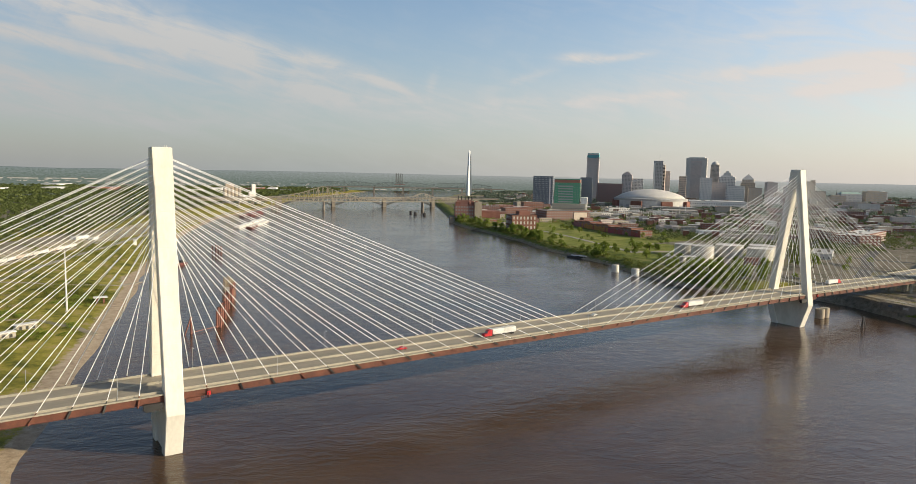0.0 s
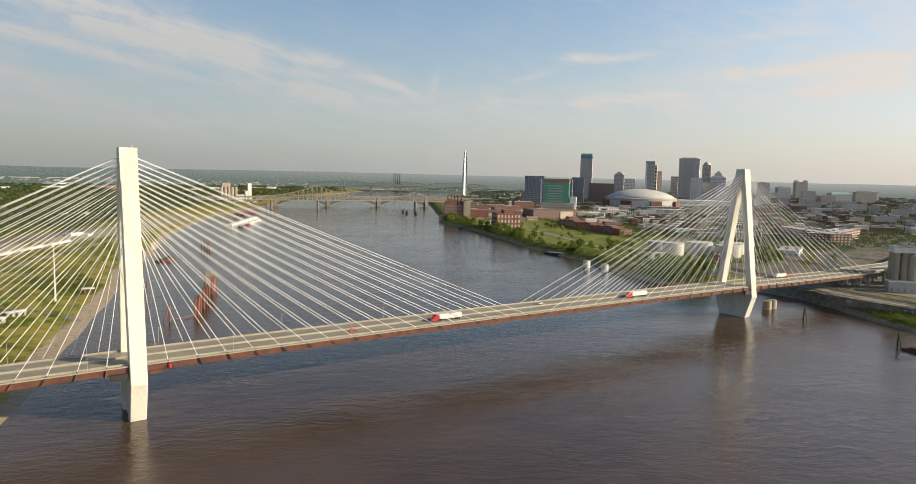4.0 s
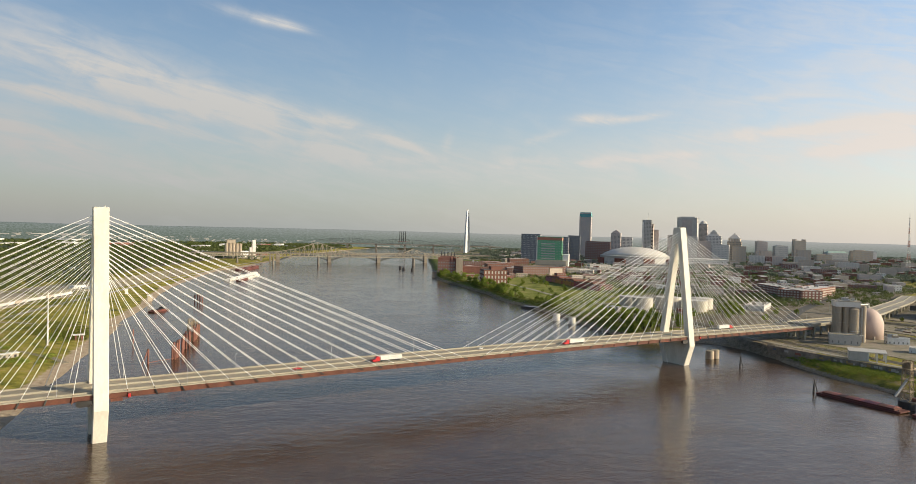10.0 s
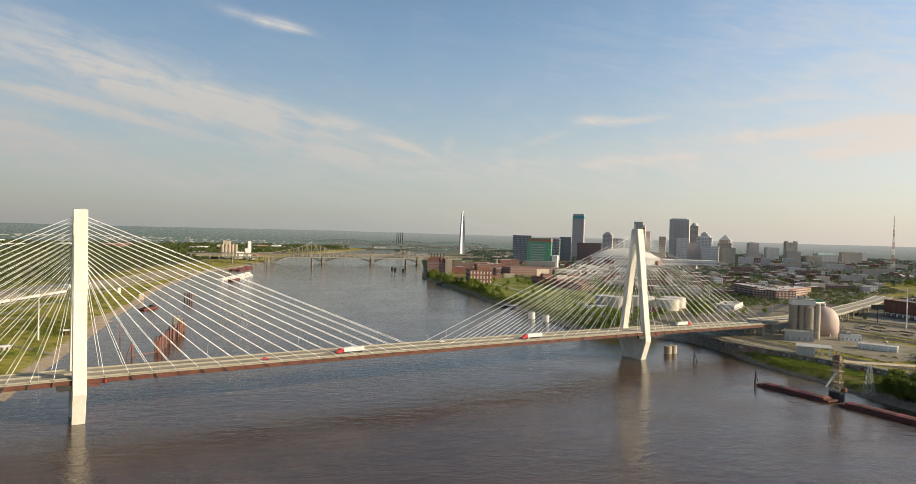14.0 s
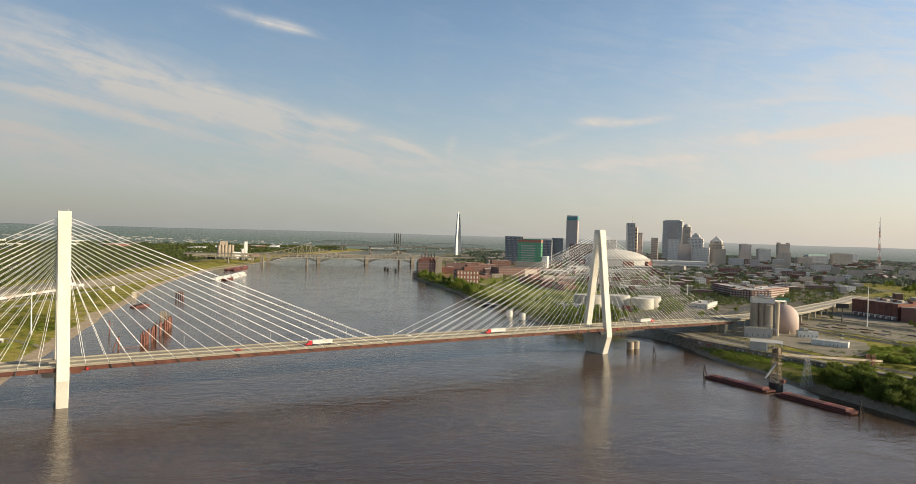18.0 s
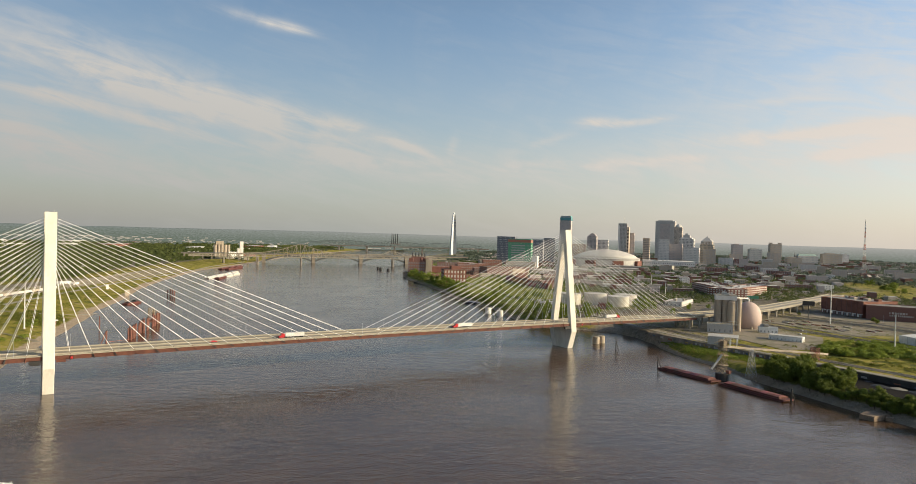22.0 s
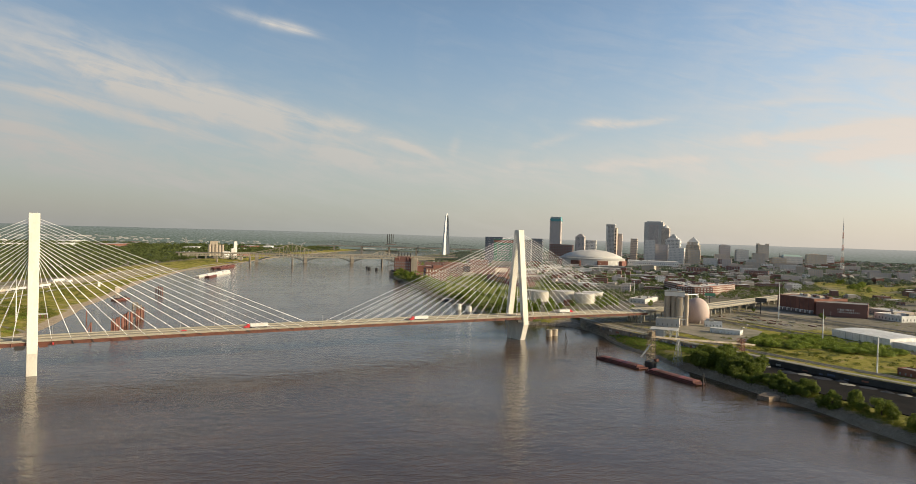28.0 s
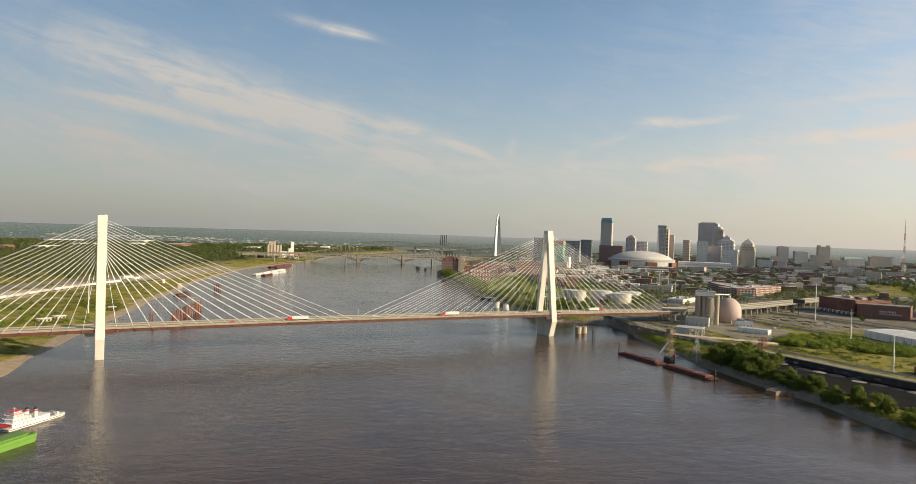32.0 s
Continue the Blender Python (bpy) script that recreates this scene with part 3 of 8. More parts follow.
def build_tower(x, label):
    t = thing("bridge_tower", label, "bridge tower", "bridge towers")
    for s in (1, -1):
        g, rings = Geo(), []
        marks = [(-4, -11.7), (0, -11.7), (17.6, -17.2)]
        joints = [22.2 + 4.6 * k for k in range(19)]
        marks += [(z + d, lerp(z, [(17.6, -17.2), (109.5, -5.2)]) + (0.05 if d == 0 else 0)) for z in joints for d in (-0.08, 0, 0.08)]
        for z, y in marks + [(109.5, -5.2)]:
            th = lerp(z, [(-4, 5.2), (17.6, 4.9), (109.5, 4.6)])
            hw = lerp(z, [(-4, 3.45), (17.6, 3.5), (109.5, 3.62)])
            c = 0.3
            y0, y1 = s * y, s * (y + th)
            d = 1 if y1 > y0 else -1
            ring = [(x - hw + c, y0, z), (x + hw - c, y0, z), (x + hw, y0 + d * c, z), (x + hw, y1 - d * c, z), (x + hw - c, y1, z), (x - hw + c, y1, z), (x - hw, y1 - d * c, z), (x - hw, y0 + d * c, z)]
            rings.append(ring if d > 0 else ring[::-1])
        part("leg", g.loft(rings), CONCRETE, t)
    g = Geo()
    g.loft([[(x - w, -y, z), (x + w, -y, z), (x + w, y, z), (x - w, y, z)] for z, y, w in ((106.0, 5.62, 3.6), (TOP - 0.3, 3.75, 3.66), (TOP, 3.5, 3.4))])
    part("head", g, CONCRETE, t)
    # wall between the legs under the deck, with a flared cap
    g = Geo()
    g.loft([[(x - 2.4, -y, z), (x + 2.4, -y, z), (x + 2.4, y, z), (x - 2.4, y, z)] for z, y in ((-4, 8.0), (0.0, 8.0), (17.5, 13.6))])
    g.box(x, 0, 17.4, 5.4, 30.5, 3.4)
    part("cross_wall", g, CONCRETE, t, "pale concrete wall between the legs under the deck")
    g = Geo()
    g.box(x, 0, -4, 9.5, 27.5, 3.6)
    part("footing", g, STAINED, t)
    for s in (1, -1):
        g = Geo()
        g.box(x - 2.0, s * 12.2, 20.8, 3.2, 2.6, 2.6), g.box(x + 2.0, s * 12.2, 20.8, 3.2, 2.6, 2.6)
        part("bearing", g, DARK, t)
        g = Geo().box(x - 7.6, s * 15.2, 20.9, 7.0, 1.8, 2.3).box(x - 7.6, s * 15.2, 20.2, 5.4, 1.2, 0.8)
        part("damper", g, DARK, t, "black damper box under the deck edge")
        g = Geo().box(x + 7.2, s * 15.1, 21.6, 5.6, 1.4, 1.5)
        part("damper", g, RUST, t, "rusty damper box under the deck edge")
        g = Geo()
        g.box(x - s * 0.6, s * (17.2 - 7.8 * (14 / 94)) - s * 4.75 * 1.0, 30.2, 1.0, 0.12, 2.1)
        part("service_door", g, DARK, t, "small dark steel door in the leg")
        g = Geo()
        g.box(x + 1.9, s * 2.2, TOP, 0.5, 0.5, 0.5), g.tube((x + 1.9, s * 2.2, TOP), (x + 1.9, s * 2.2, TOP + 1.0), 0.12)
        part("beacon", g, GALV, t)
    return t


build_tower(-TOWER_X, "tall pale concrete A-shaped bridge tower standing in the river")
build_tower(TOWER_X, "pale concrete A-shaped bridge tower beside the city bank")

X0, X1 = -425.0, 422.0
bridge = thing("bridge_deck", "long bridge deck with rusty steel edge girders and worn concrete roadway", "bridge")


def along(g, xs, foot, top):
    """Lofts a section that follows the deck; foot and top: lists of (y, offset) of the ring."""
    g.loft([[(x, y, soffit(x) + o) for y, o in foot + top] for x in xs])


XS = [X0 + (X1 - X0) * i / 66 for i in range(67)]
g = Geo()
along(g, XS, [(-13.9, 2.05), (13.9, 2.05)], [(13.9, 2.45), (-13.9, 2.45)])
part("roadway", g, ROADWAY, bridge, "worn grey-brown concrete roadway")
for s in (1, -1):
    for k in range(11):
        xs = [X0 + (X1 - X0) * (k * 6 + i) / 66 for i in range(7)]
        g = Geo()
        a, b = (s * 14.2, s * 14.6) if s > 0 else (s * 14.6, s * 14.2)
        along(g, xs, [(a, -0.6), (b, -0.6)], [(b, 2.0), (a, 2.0)])
        part("edge_girder", g, RUST, bridge, "rusty weathering-steel edge girder")
        g = Geo()
        a, b = (s * 13.8, s * 15.0) if s > 0 else (s * 15.0, s * 13.8)
        along(g, xs, [(a, -0.72), (b, -0.72)], [(b, -0.6), (a, -0.6)])
        part("bottom_flange", g, RUST, bridge)
        g = Geo()
        a, b = (s * 13.7, s * 15.1) if s > 0 else (s * 15.1, s * 13.7)
        along(g, xs, [(a, 2.0), (b, 2.0)], [(b, 2.55), (a, 2.55)])
        part("edge_slab", g, MEDIAN, bridge)
        g = Geo()
        a, b = (s * 12.7, s * 13.1) if s > 0 else (s * 13.1, s * 12.7)
        along(g, xs, [(a, 2.45), (b, 2.45)], [(b, 3.35), (a, 3.35)])
        part("parapet", g, MEDIAN, bridge, "low concrete parapet")
for k in range(22):
    xs = [X0 + (X1 - X0) * (k * 3 + i) / 66 for i in range(4)]
    xs[0] += 0.15
    g = Geo()
    along(g, xs, [(-0.35, 2.45), (0.35, 2.45)], [(0.18, 3.4), (-0.18, 3.4)])
    part("median_barrier", g, MEDIAN, bridge, "pale concrete median barrier")
# floor beams under the deck
fb = Geo()
fb.box(0, 0, 0, 0.45, 28.2, 1.7)
fb = fb.mesh("floor_beam")
for i in range(64):
    x = X0 + 6 + i * 13.2
    o = part("floor_beam", fb, RUST, bridge)
    o.location = (x, 0, soffit(x) + 0.25)

# stay cables, seventeen a fan and plane
cables = thing("stay_cables", "fans of white stay cables from the towers to the deck edge", "cables")
for tx in (-TOWER_X, TOWER_X):
    for side in (1, -1):
        inner = -1 if tx > 0 else 1
        for i in range(17):
            step = 12.95 if side == inner else 11.15
            ax = tx + side * (12.4 + step * i)
            ztop = 81.5 + 2.18 * i
            for s in (1, -1):
                yt = s * (lerp(ztop, [(17.6, 17.2), (112, 4.85), (121, 3.7)]) - 2.2)
                foot = Vector((ax, s * 14.85, soffit(ax) + 2.4))
                head = Vector((tx + side * 3.4, yt, ztop))
                d = (head - foot).normalized()
                g = Geo()
                g.tube(foot + d * 0.9, head, 0.145, n=6)
                c = part("cable", g, CABLE, cables)
                g = Geo()
                g.tube(foot - d * 3.9, foot + d * 1.0, 0.22, n=6)
                g.beam(foot - d * 3.6 - Vector((0, s * 0.05, 0)), foot - d * 0.4 - Vector((0, s * 0.05, 0)), 0.5, 0.75)
                part("anchor", g, DARK if i % 3 else RUST, cables)


# ---- more materials ----
BRICK = material("old_red_brick", (0.27, 0.118, 0.085), 0.9, 0.2, 0.08, 1.2, 0.1, tint=(0.16, 0.068, 0.05), rnd=0.12)
BRICK_DARK = material("sooty_brick", (0.20, 0.105, 0.085), 0.9, 0.2, 0.08, 1.2, 0.1, tint=(0.19, 0.095, 0.08), rnd=0.1)
# downtown stone and glass are lightened: distance haze put into their base colours
TAN = material("tan_masonry", (0.52, 0.44, 0.355), 0.9, 0.15, 0.1, 1.2, 0.05, rnd=0.18)
STONE = material("grey_stone", (0.68, 0.645, 0.60), 0.9, 0.15, 0.1, 1.2, 0.05, rnd=0.2)
PINKISH = material("pinkish_granite", (0.56, 0.48, 0.44), 0.8, 0.12, 0.1, 1, 0)
WHITE = material("white_painted_metal", (0.80, 0.79, 0.76), 0.55, 0.1, 0.15, 1.5, 0, tint=(0.60, 0.58, 0.53), rnd=0.08)
CREAM = material("cream_panel", (0.58, 0.50, 0.36), 0.7, 0.1, 0.1, 1, 0)
TAR = material("tar_roof", (0.22, 0.205, 0.19), 0.9, 0.25, 0.06, 0.8, 0.05, rnd=0.35)
PALE_ROOF = material("pale_roof_membrane", (0.52, 0.50, 0.47), 0.8, 0.15, 0.08, 0.8, 0, rnd=0.2)
GLASS = material("dark_window_glass", (0.27, 0.27, 0.265), 0.15, 0.2, 0.3, 2, 0, spec=0.6)
PALE_PANE = material("pale_boarded_pane", (0.55, 0.53, 0.48), 0.5, 0.2, 0.5, 3, 0)
BLUE_GLASS = material("grey_curtain_wall", (0.43, 0.42, 0.41), 0.35, 0.2, 0.1, 1, 0, spec=0.6)
NAVY_GLASS = material("blue_black_curtain_wall", (0.15, 0.17, 0.20), 0.3, 0.2, 0.1, 1, 0, spec=0.6)
GREEN_GLASS = material("green_curtain_wall", (0.12, 0.37, 0.22), 0.25, 0.15, 0.05, 0.6, 0, spec=0.6)
TEAL = material("teal_glass_crown", (0.10, 0.30, 0.30), 0.25, 0.1, 0.1, 1, 0)
DOME_ROOF = material("weathered_dome_membrane", (0.62, 0.585, 0.53), 0.8, 0.12, 0.02, 0.4, 0, tint=(0.52, 0.49, 0.45))
TILE_RED = material("red_brown_roof_band", (0.38, 0.17, 0.115), 0.7, 0.1, 0.1, 1, 0)
COPPER = material("verdigris_copper", (0.36, 0.47, 0.41), 0.7, 0.15, 0.1, 1, 0)
SILO = material("weathered_silo_concrete", (0.44, 0.37, 0.285), 0.85, 0.2, 0.1, 0.9, 0.05, tint=(0.31, 0.255, 0.20), stretch=(1, 1, 0.2))
PINK = material("pale_pink_shell", (0.56, 0.43, 0.38), 0.7, 0.08, 0.06, 0.8, 0.02, tint=(0.47, 0.36, 0.32), stretch=(1, 1, 0.4))
BARGE_RED = material("rusty_barge_paint", (0.16, 0.045, 0.035), 0.75, 0.3, 0.15, 2, 0.1, tint=(0.085, 0.035, 0.03))
BARGE_LID = material("faded_red_hatch", (0.28, 0.10, 0.085), 0.7, 0.3, 0.2, 2, 0.05, tint=(0.15, 0.065, 0.055), rnd=0.4)
LIME = material("lime_green_hull", (0.14, 0.30, 0.045), 0.5, 0.12, 0.2, 2, 0.03)
LIME_LID = material("green_barge_cover", (0.13, 0.235, 0.065), 0.55, 0.15, 0.2, 2, 0.03)
RED_PAINT = material("bright_red_paint", (0.55, 0.03, 0.035), 0.4, 0.1, 0.5, 4, 0)
PILE = material("rusty_steel_pile", (0.26, 0.10, 0.07), 0.85, 0.3, 0.3, 2, 0.1, tint=(0.15, 0.07, 0.055))
LATTICE = material("weathered_lattice_steel", (0.38, 0.32, 0.21), 0.8, 0.25, 0.3, 2, 0.05, tint=(0.25, 0.17, 0.11))
ASPHALT = material("asphalt", (0.085, 0.082, 0.078), 0.9, 0.2, 0.05, 0.8, 0.05)
CONC_ROAD = material("pale_concrete_road", (0.34, 0.31, 0.26), 0.9, 0.15, 0.06, 0.8, 0.03, tint=(0.26, 0.24, 0.20))
BALLAST = material("rail_ballast", (0.29, 0.255, 0.205), 0.95, 0.25, 0.2, 2.5, 0.15)
GRAVEL = material("bare_gravel_lot", (0.28, 0.235, 0.18), 0.95, 0.3, 0.05, 0.7, 0.05, tint=(0.12, 0.12, 0.05), tint_at=0.47)
WALLC = material("flood_wall_concrete", (0.29, 0.25, 0.22), 0.9, 0.3, 0.1, 1.0, 0.08, tint=(0.11, 0.10, 0.085))
# darker copy of WALLC: the river face's shade put into the colour
SHADED_WALL = material("shaded_wall_concrete", (0.075, 0.07, 0.066), 0.9, 0.3, 0.1, 1.0, 0.08, tint=(0.04, 0.038, 0.036))
STAINLESS = material("brushed_stainless", (0.56, 0.575, 0.58), 0.5, 0.05, 0.02, 0.3, 0, metal=0.1)
PIER = material("dark_river_pier_stone", (0.26, 0.225, 0.185), 0.9, 0.2, 0.1, 1, 0, tint=(0.18, 0.155, 0.125))
GREY_STEEL = material("dull_grey_bridge_steel", (0.10, 0.105, 0.105), 0.8, 0.15, 0.1, 1, 0)
TRUSS = material("tan_truss_paint", (0.33, 0.29, 0.22), 0.8, 0.15, 0.1, 1, 0)
BARK = material("tree_bark", (0.11, 0.085, 0.06), 0.95, 0.2, 0.5, 4, 0.1)
LEAF = leaf_material("leaves", (0.075, 0.112, 0.017), (0.27, 0.33, 0.05))
# darker copy of LEAF: shade on the bank trees put into the colour
LEAF_BANK = leaf_material("shaded_bank_leaves", (0.032, 0.05, 0.010), (0.20, 0.245, 0.036))
LEAF_FAR = leaf_material("woodland_leaves", (0.045, 0.066, 0.022), (0.155, 0.18, 0.05))
LEAF_TOWN = leaf_material("town_leaves", (0.05, 0.072, 0.028), (0.14, 0.165, 0.056))
# paler and greyer than LEAF_FAR: distance haze put into the leaf colour
LEAF_HAZE = leaf_material("hazed_far_leaves", (0.088, 0.115, 0.085), (0.135, 0.162, 0.118))
FADED_RED = material("faded_red_steel", (0.46, 0.20, 0.15), 0.7, 0.1, 0.3, 2, 0)
CRIB = material("brown_timber_and_stone", (0.30, 0.225, 0.155), 0.95, 0.3, 0.3, 2, 0.15, tint=(0.15, 0.11, 0.08))
SCRUB = leaf_material("scrub_leaves", (0.055, 0.076, 0.013), (0.205, 0.215, 0.034))


# ---- kinds of things ----
def local(g, m):
    g.v = [tuple(m @ Vector(p)) for p in g.v]
    return g


def window_mesh(sx, sy, bays, ww, wh, fh, name="glazing"):
    """One storey's windows round a block: shallow panes set in all four walls."""
    g = Geo()
    for n, length, half, turn in ((bays[0], sx, sy / 2, 0), (bays[0], sx, sy / 2, 180), (bays[1], sy, sx / 2, 90), (bays[1], sy, sx / 2, 270)):
        step = length / n
        m = pose(0, 0, 0, 0, 0, turn)
        for i in range(n):
            h = Geo().box(-length / 2 + (i + 0.5) * step, -half, fh * 0.22, step * ww, 0.24, fh * wh)
            local(h, m)
            k = len(g.v)
            g.v += h.v
            g.f += [tuple(a + k for a in f) for f in h.f]
    return g.mesh(name)


def building(name, label, x, y, sx, sy, h, rz, wall, floors=4, bays=(8, 5), ww=0.5, wh=0.5, roof=None, glass=None, z=None, category="building", group="", parapet=0.9, extras=0):
    z = level(x, y) - 0.4 if z is None else z
    t = thing(name, label, category, group, at=(x, y, z))
    t.rotation_euler = (0, 0, radians(rz))
    g = Geo().box(0, 0, 0, sx, sy, h)
    part("wall", g, wall, t)
    g = Geo()
    w = min(0.5, sx * 0.05)
    for a, b, c, d in ((0, -sy / 2 + w / 2, sx, w), (0, sy / 2 - w / 2, sx, w), (-sx / 2 + w / 2, 0, w, sy - 2 * w), (sx / 2 - w / 2, 0, w, sy - 2 * w)):
        g.box(a, b, h, c, d, parapet)
    part("parapet", g, wall, t)
    g = Geo().box(0, 0, h, sx - 2 * w - 0.1, sy - 2 * w - 0.1, 0.25)
    cover = part("roof", g, roof or TAR, t)
    if floors:
        fh = h / floors
        me = window_mesh(sx, sy, bays, ww, wh, fh)
        for i in range(floors):
            o = tagged(part("glazing", me, glass or GLASS, t), kind="stuff")
            o.location = (0, 0, i * fh)
    rg = random.Random(int(x * 7 + y))
    for i in range(extras):
        g = Geo().box(rg.uniform(-0.3, 0.3) * sx, rg.uniform(-0.3, 0.3) * sy, h + 0.25, rg.uniform(3, 7), rg.uniform(2.5, 5), rg.uniform(1.6, 3.4))
        part("roof_unit", g, rg.choice((GALV, PALE_ROOF, STAINED)), cover)
    return t


def strip(g, pts, width, lift, thick=0.25, follow=True):
    """A band along a line of ground points (x, y) or (x, y, z)."""
    ring = []
    fine = []
    for a, b in zip(pts, pts[1:]):
        n = max(1, int(math.dist(a[:2], b[:2]) / 25))
        fine += [tuple(a[k] + (b[k] - a[k]) * i / n for k in range(len(a))) for i in range(n)]
    fine.append(pts[-1])
    for i, p in enumerate(fine):
        a, b = fine[max(0, i - 1)], fine[min(len(fine) - 1, i + 1)]
        d = Vector((b[0] - a[0], b[1] - a[1])).normalized()
        nx, ny = -d.y * width / 2, d.x * width / 2
        zz = p[2] if len(p) > 2 else max(level(p[0] + nx, p[1] + ny), level(p[0] - nx, p[1] - ny), level(p[0], p[1]))
        zt = zz + lift
        ring.append([(p[0] - nx, p[1] - ny, zt - thick), (p[0] - nx, p[1] - ny, zt), (p[0] + nx, p[1] + ny, zt), (p[0] + nx, p[1] + ny, zt - thick)])
    g.loft([r[::-1] for r in ring])
    return g


def road(label, pts, width, mat, lift=0.3):
    return tagged(part("road", strip(Geo(), pts, width, lift, 0.6), mat), label, "road", kind="structure")


def offset(pts, d):
    out = []
    for i, p in enumerate(pts):
        a, b = pts[max(0, i - 1)], pts[min(len(pts) - 1, i + 1)]
        v = Vector((b[0] - a[0], b[1] - a[1])).normalized()
        out.append((p[0] - v.y * d, p[1] + v.x * d, *p[2:]))
    return out


def rail_track(label, pts):
    t = tagged(part("rail_track", strip(Geo(), pts, 4.2, 0.35, 0.5), BALLAST), label, "rail track", "rail tracks", "structure")
    for s in (-0.72, 0.72):
        part("rail", strip(Geo(), offset(pts, s), 0.16, 0.55, 0.22), STAINED, t)
    return t


def crown_mesh(seed, r, h, base, clumps, leaves, size, name="crown"):
    """A crown of many small bent leaf sprays round limb ends, open and uneven."""
    rg = random.Random(seed)
    g = Geo()
    for c in range(clumps):
        a, u = rg.uniform(0, 6.283), rg.uniform(-0.75, 1)
        q = math.sqrt(max(0, 1 - u * u)) * rg.uniform(0.45, 0.9)
        cx, cy, cz = r * q * math.cos(a), r * q * math.sin(a), base + h * (0.5 + 0.42 * u)
        cr = r * rg.uniform(0.26, 0.46)
        for i in range(leaves):
            d = Vector((rg.gauss(0, 1), rg.gauss(0, 1), rg.gauss(0, 0.8)))
            d = d.normalized() * cr * rg.uniform(0.55, 1.05)
            p = Vector((cx, cy, cz)) + d
            nrm = (d.normalized() + Vector((rg.gauss(0, 0.5), rg.gauss(0, 0.5), rg.gauss(0.25, 0.4)))).normalized()
            sx = nrm.orthogonal().normalized()
            sx = (sx * math.cos(rg.uniform(0, 6)) + nrm.cross(sx) * math.sin(rg.uniform(0, 6))).normalized()
            sy = nrm.cross(sx)
            s = size * rg.uniform(0.6, 1.3)
            k = g.ring([p - sx * s, p - sy * s * 0.6 - nrm * s * 0.15, p + sx * s - nrm * s * 0.25, p + sy * s * 0.6])
            g.f.append(tuple(k))
    return g.mesh(name)


def trunk_mesh(seed, h, r, limbs=5):
    rg = random.Random(seed)
    g = Geo()
    lean = (rg.uniform(-0.4, 0.4), rg.uniform(-0.4, 0.4))
    g.tube((0, 0, -0.5), (lean[0], lean[1], h * 0.55), r, r * 0.6, 7)
    for i in range(limbs):
        a = i * 6.283 / limbs + rg.uniform(-0.4, 0.4)
        z0 = h * rg.uniform(0.3, 0.55)
        q = h * rg.uniform(0.22, 0.36)
        g.tube((lean[0] * z0 / h, lean[1] * z0 / h, z0), (q * math.cos(a), q * math.sin(a), z0 + h * rg.uniform(0.22, 0.36)), r * 0.42, r * 0.12, 5)
    return g.mesh("trunk")


TREES, FAR_TREES = [], []
for k in range(5):
    bole = trunk_mesh(k, 10.0, 0.32)
    TREES.append((bole, crown_mesh(40 + k, 3.9 + 0.5 * (k % 3), 8.4, 1.2, 24, 150, 0.30)))
    FAR_TREES.append((bole, crown_mesh(60 + k, 3.9 + 0.5 * (k % 3), 8.4, 1.2, 20, 55, 0.46)))


def tree(x, y, size, label="leafy broad-crowned tree on the river bank", group="river bank trees", seed=0, z=None, squash=1.0):
    tr, cr = (TREES if y < 60 else FAR_TREES)[seed % 5]
    t = thing("tree", label, "tree", group, at=(x, y, level(x, y) if z is None else z))
    t.rotation_euler = (0, 0, seed * 1.7)
    t.scale = (size / 10, size / 10, size / 10 * squash)
    part("trunk", tr, BARK, t)
    # bank trees take the leaf copy with shade in its colour
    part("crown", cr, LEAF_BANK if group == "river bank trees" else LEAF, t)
    return t


def woods(name, label, spots, seed, leaves, size, mat, flat=0.75, category="woodland"):
    """Far trees as one mass of leaf sprays; spots: (x, y, radius, height)."""
    rg = np.random.default_rng(seed)
    vs, n = [], 0
    for x, y, r, h, *zz in spots:
        z0 = zz[0] if zz and zz[0] else level(x, y)
        d = rg.normal(size=(leaves, 3))
        d /= np.linalg.norm(d, axis=1, keepdims=True)
        d[:, 2] = np.abs(d[:, 2]) * 1.15 - 0.6
        rad = rg.uniform(0.62, 1.05, (leaves, 1))
        lump = 1 + 0.25 * np.sin(3 * d[:, :1] + x) * np.cos(4 * d[:, 1:2] + y)
        c = d * rad * lump * np.array([r, r, h * 0.52]) + np.array([x, y, z0 + h * 0.52])
        nr = d + rg.normal(size=(leaves, 3)) * 0.45 + np.array([0, 0, 0.3])
        nr /= np.linalg.norm(nr, axis=1, keepdims=True)
        a = np.cross(nr, rg.normal(size=(leaves, 3)))
        a /= np.linalg.norm(a, axis=1, keepdims=True)
        b = np.cross(nr, a)
        s = size * rg.uniform(0.65, 1.35, (leaves, 1)) * (r / 5.0) ** 0.5
        vs.append(np.stack([c - a * s, c - b * s * flat, c + a * s - nr * s * 0.3, c + b * s * flat], 1).reshape(-1, 3))
    v = np.concatenate(vs)
    me = bpy.data.meshes.new(name)
    me.vertices.add(len(v))
    me.vertices.foreach_set("co", v.ravel())
    nf = len(v) // 4
    me.loops.add(len(v))
    me.loops.foreach_set("vertex_index", np.arange(len(v)))
    me.polygons.add(nf)
    me.polygons.foreach_set("loop_start", np.arange(nf) * 4)
    me.update(calc_edges=True)
    me.materials.append(mat)
    return tagged(new(name, me), label, category, kind="stuff")


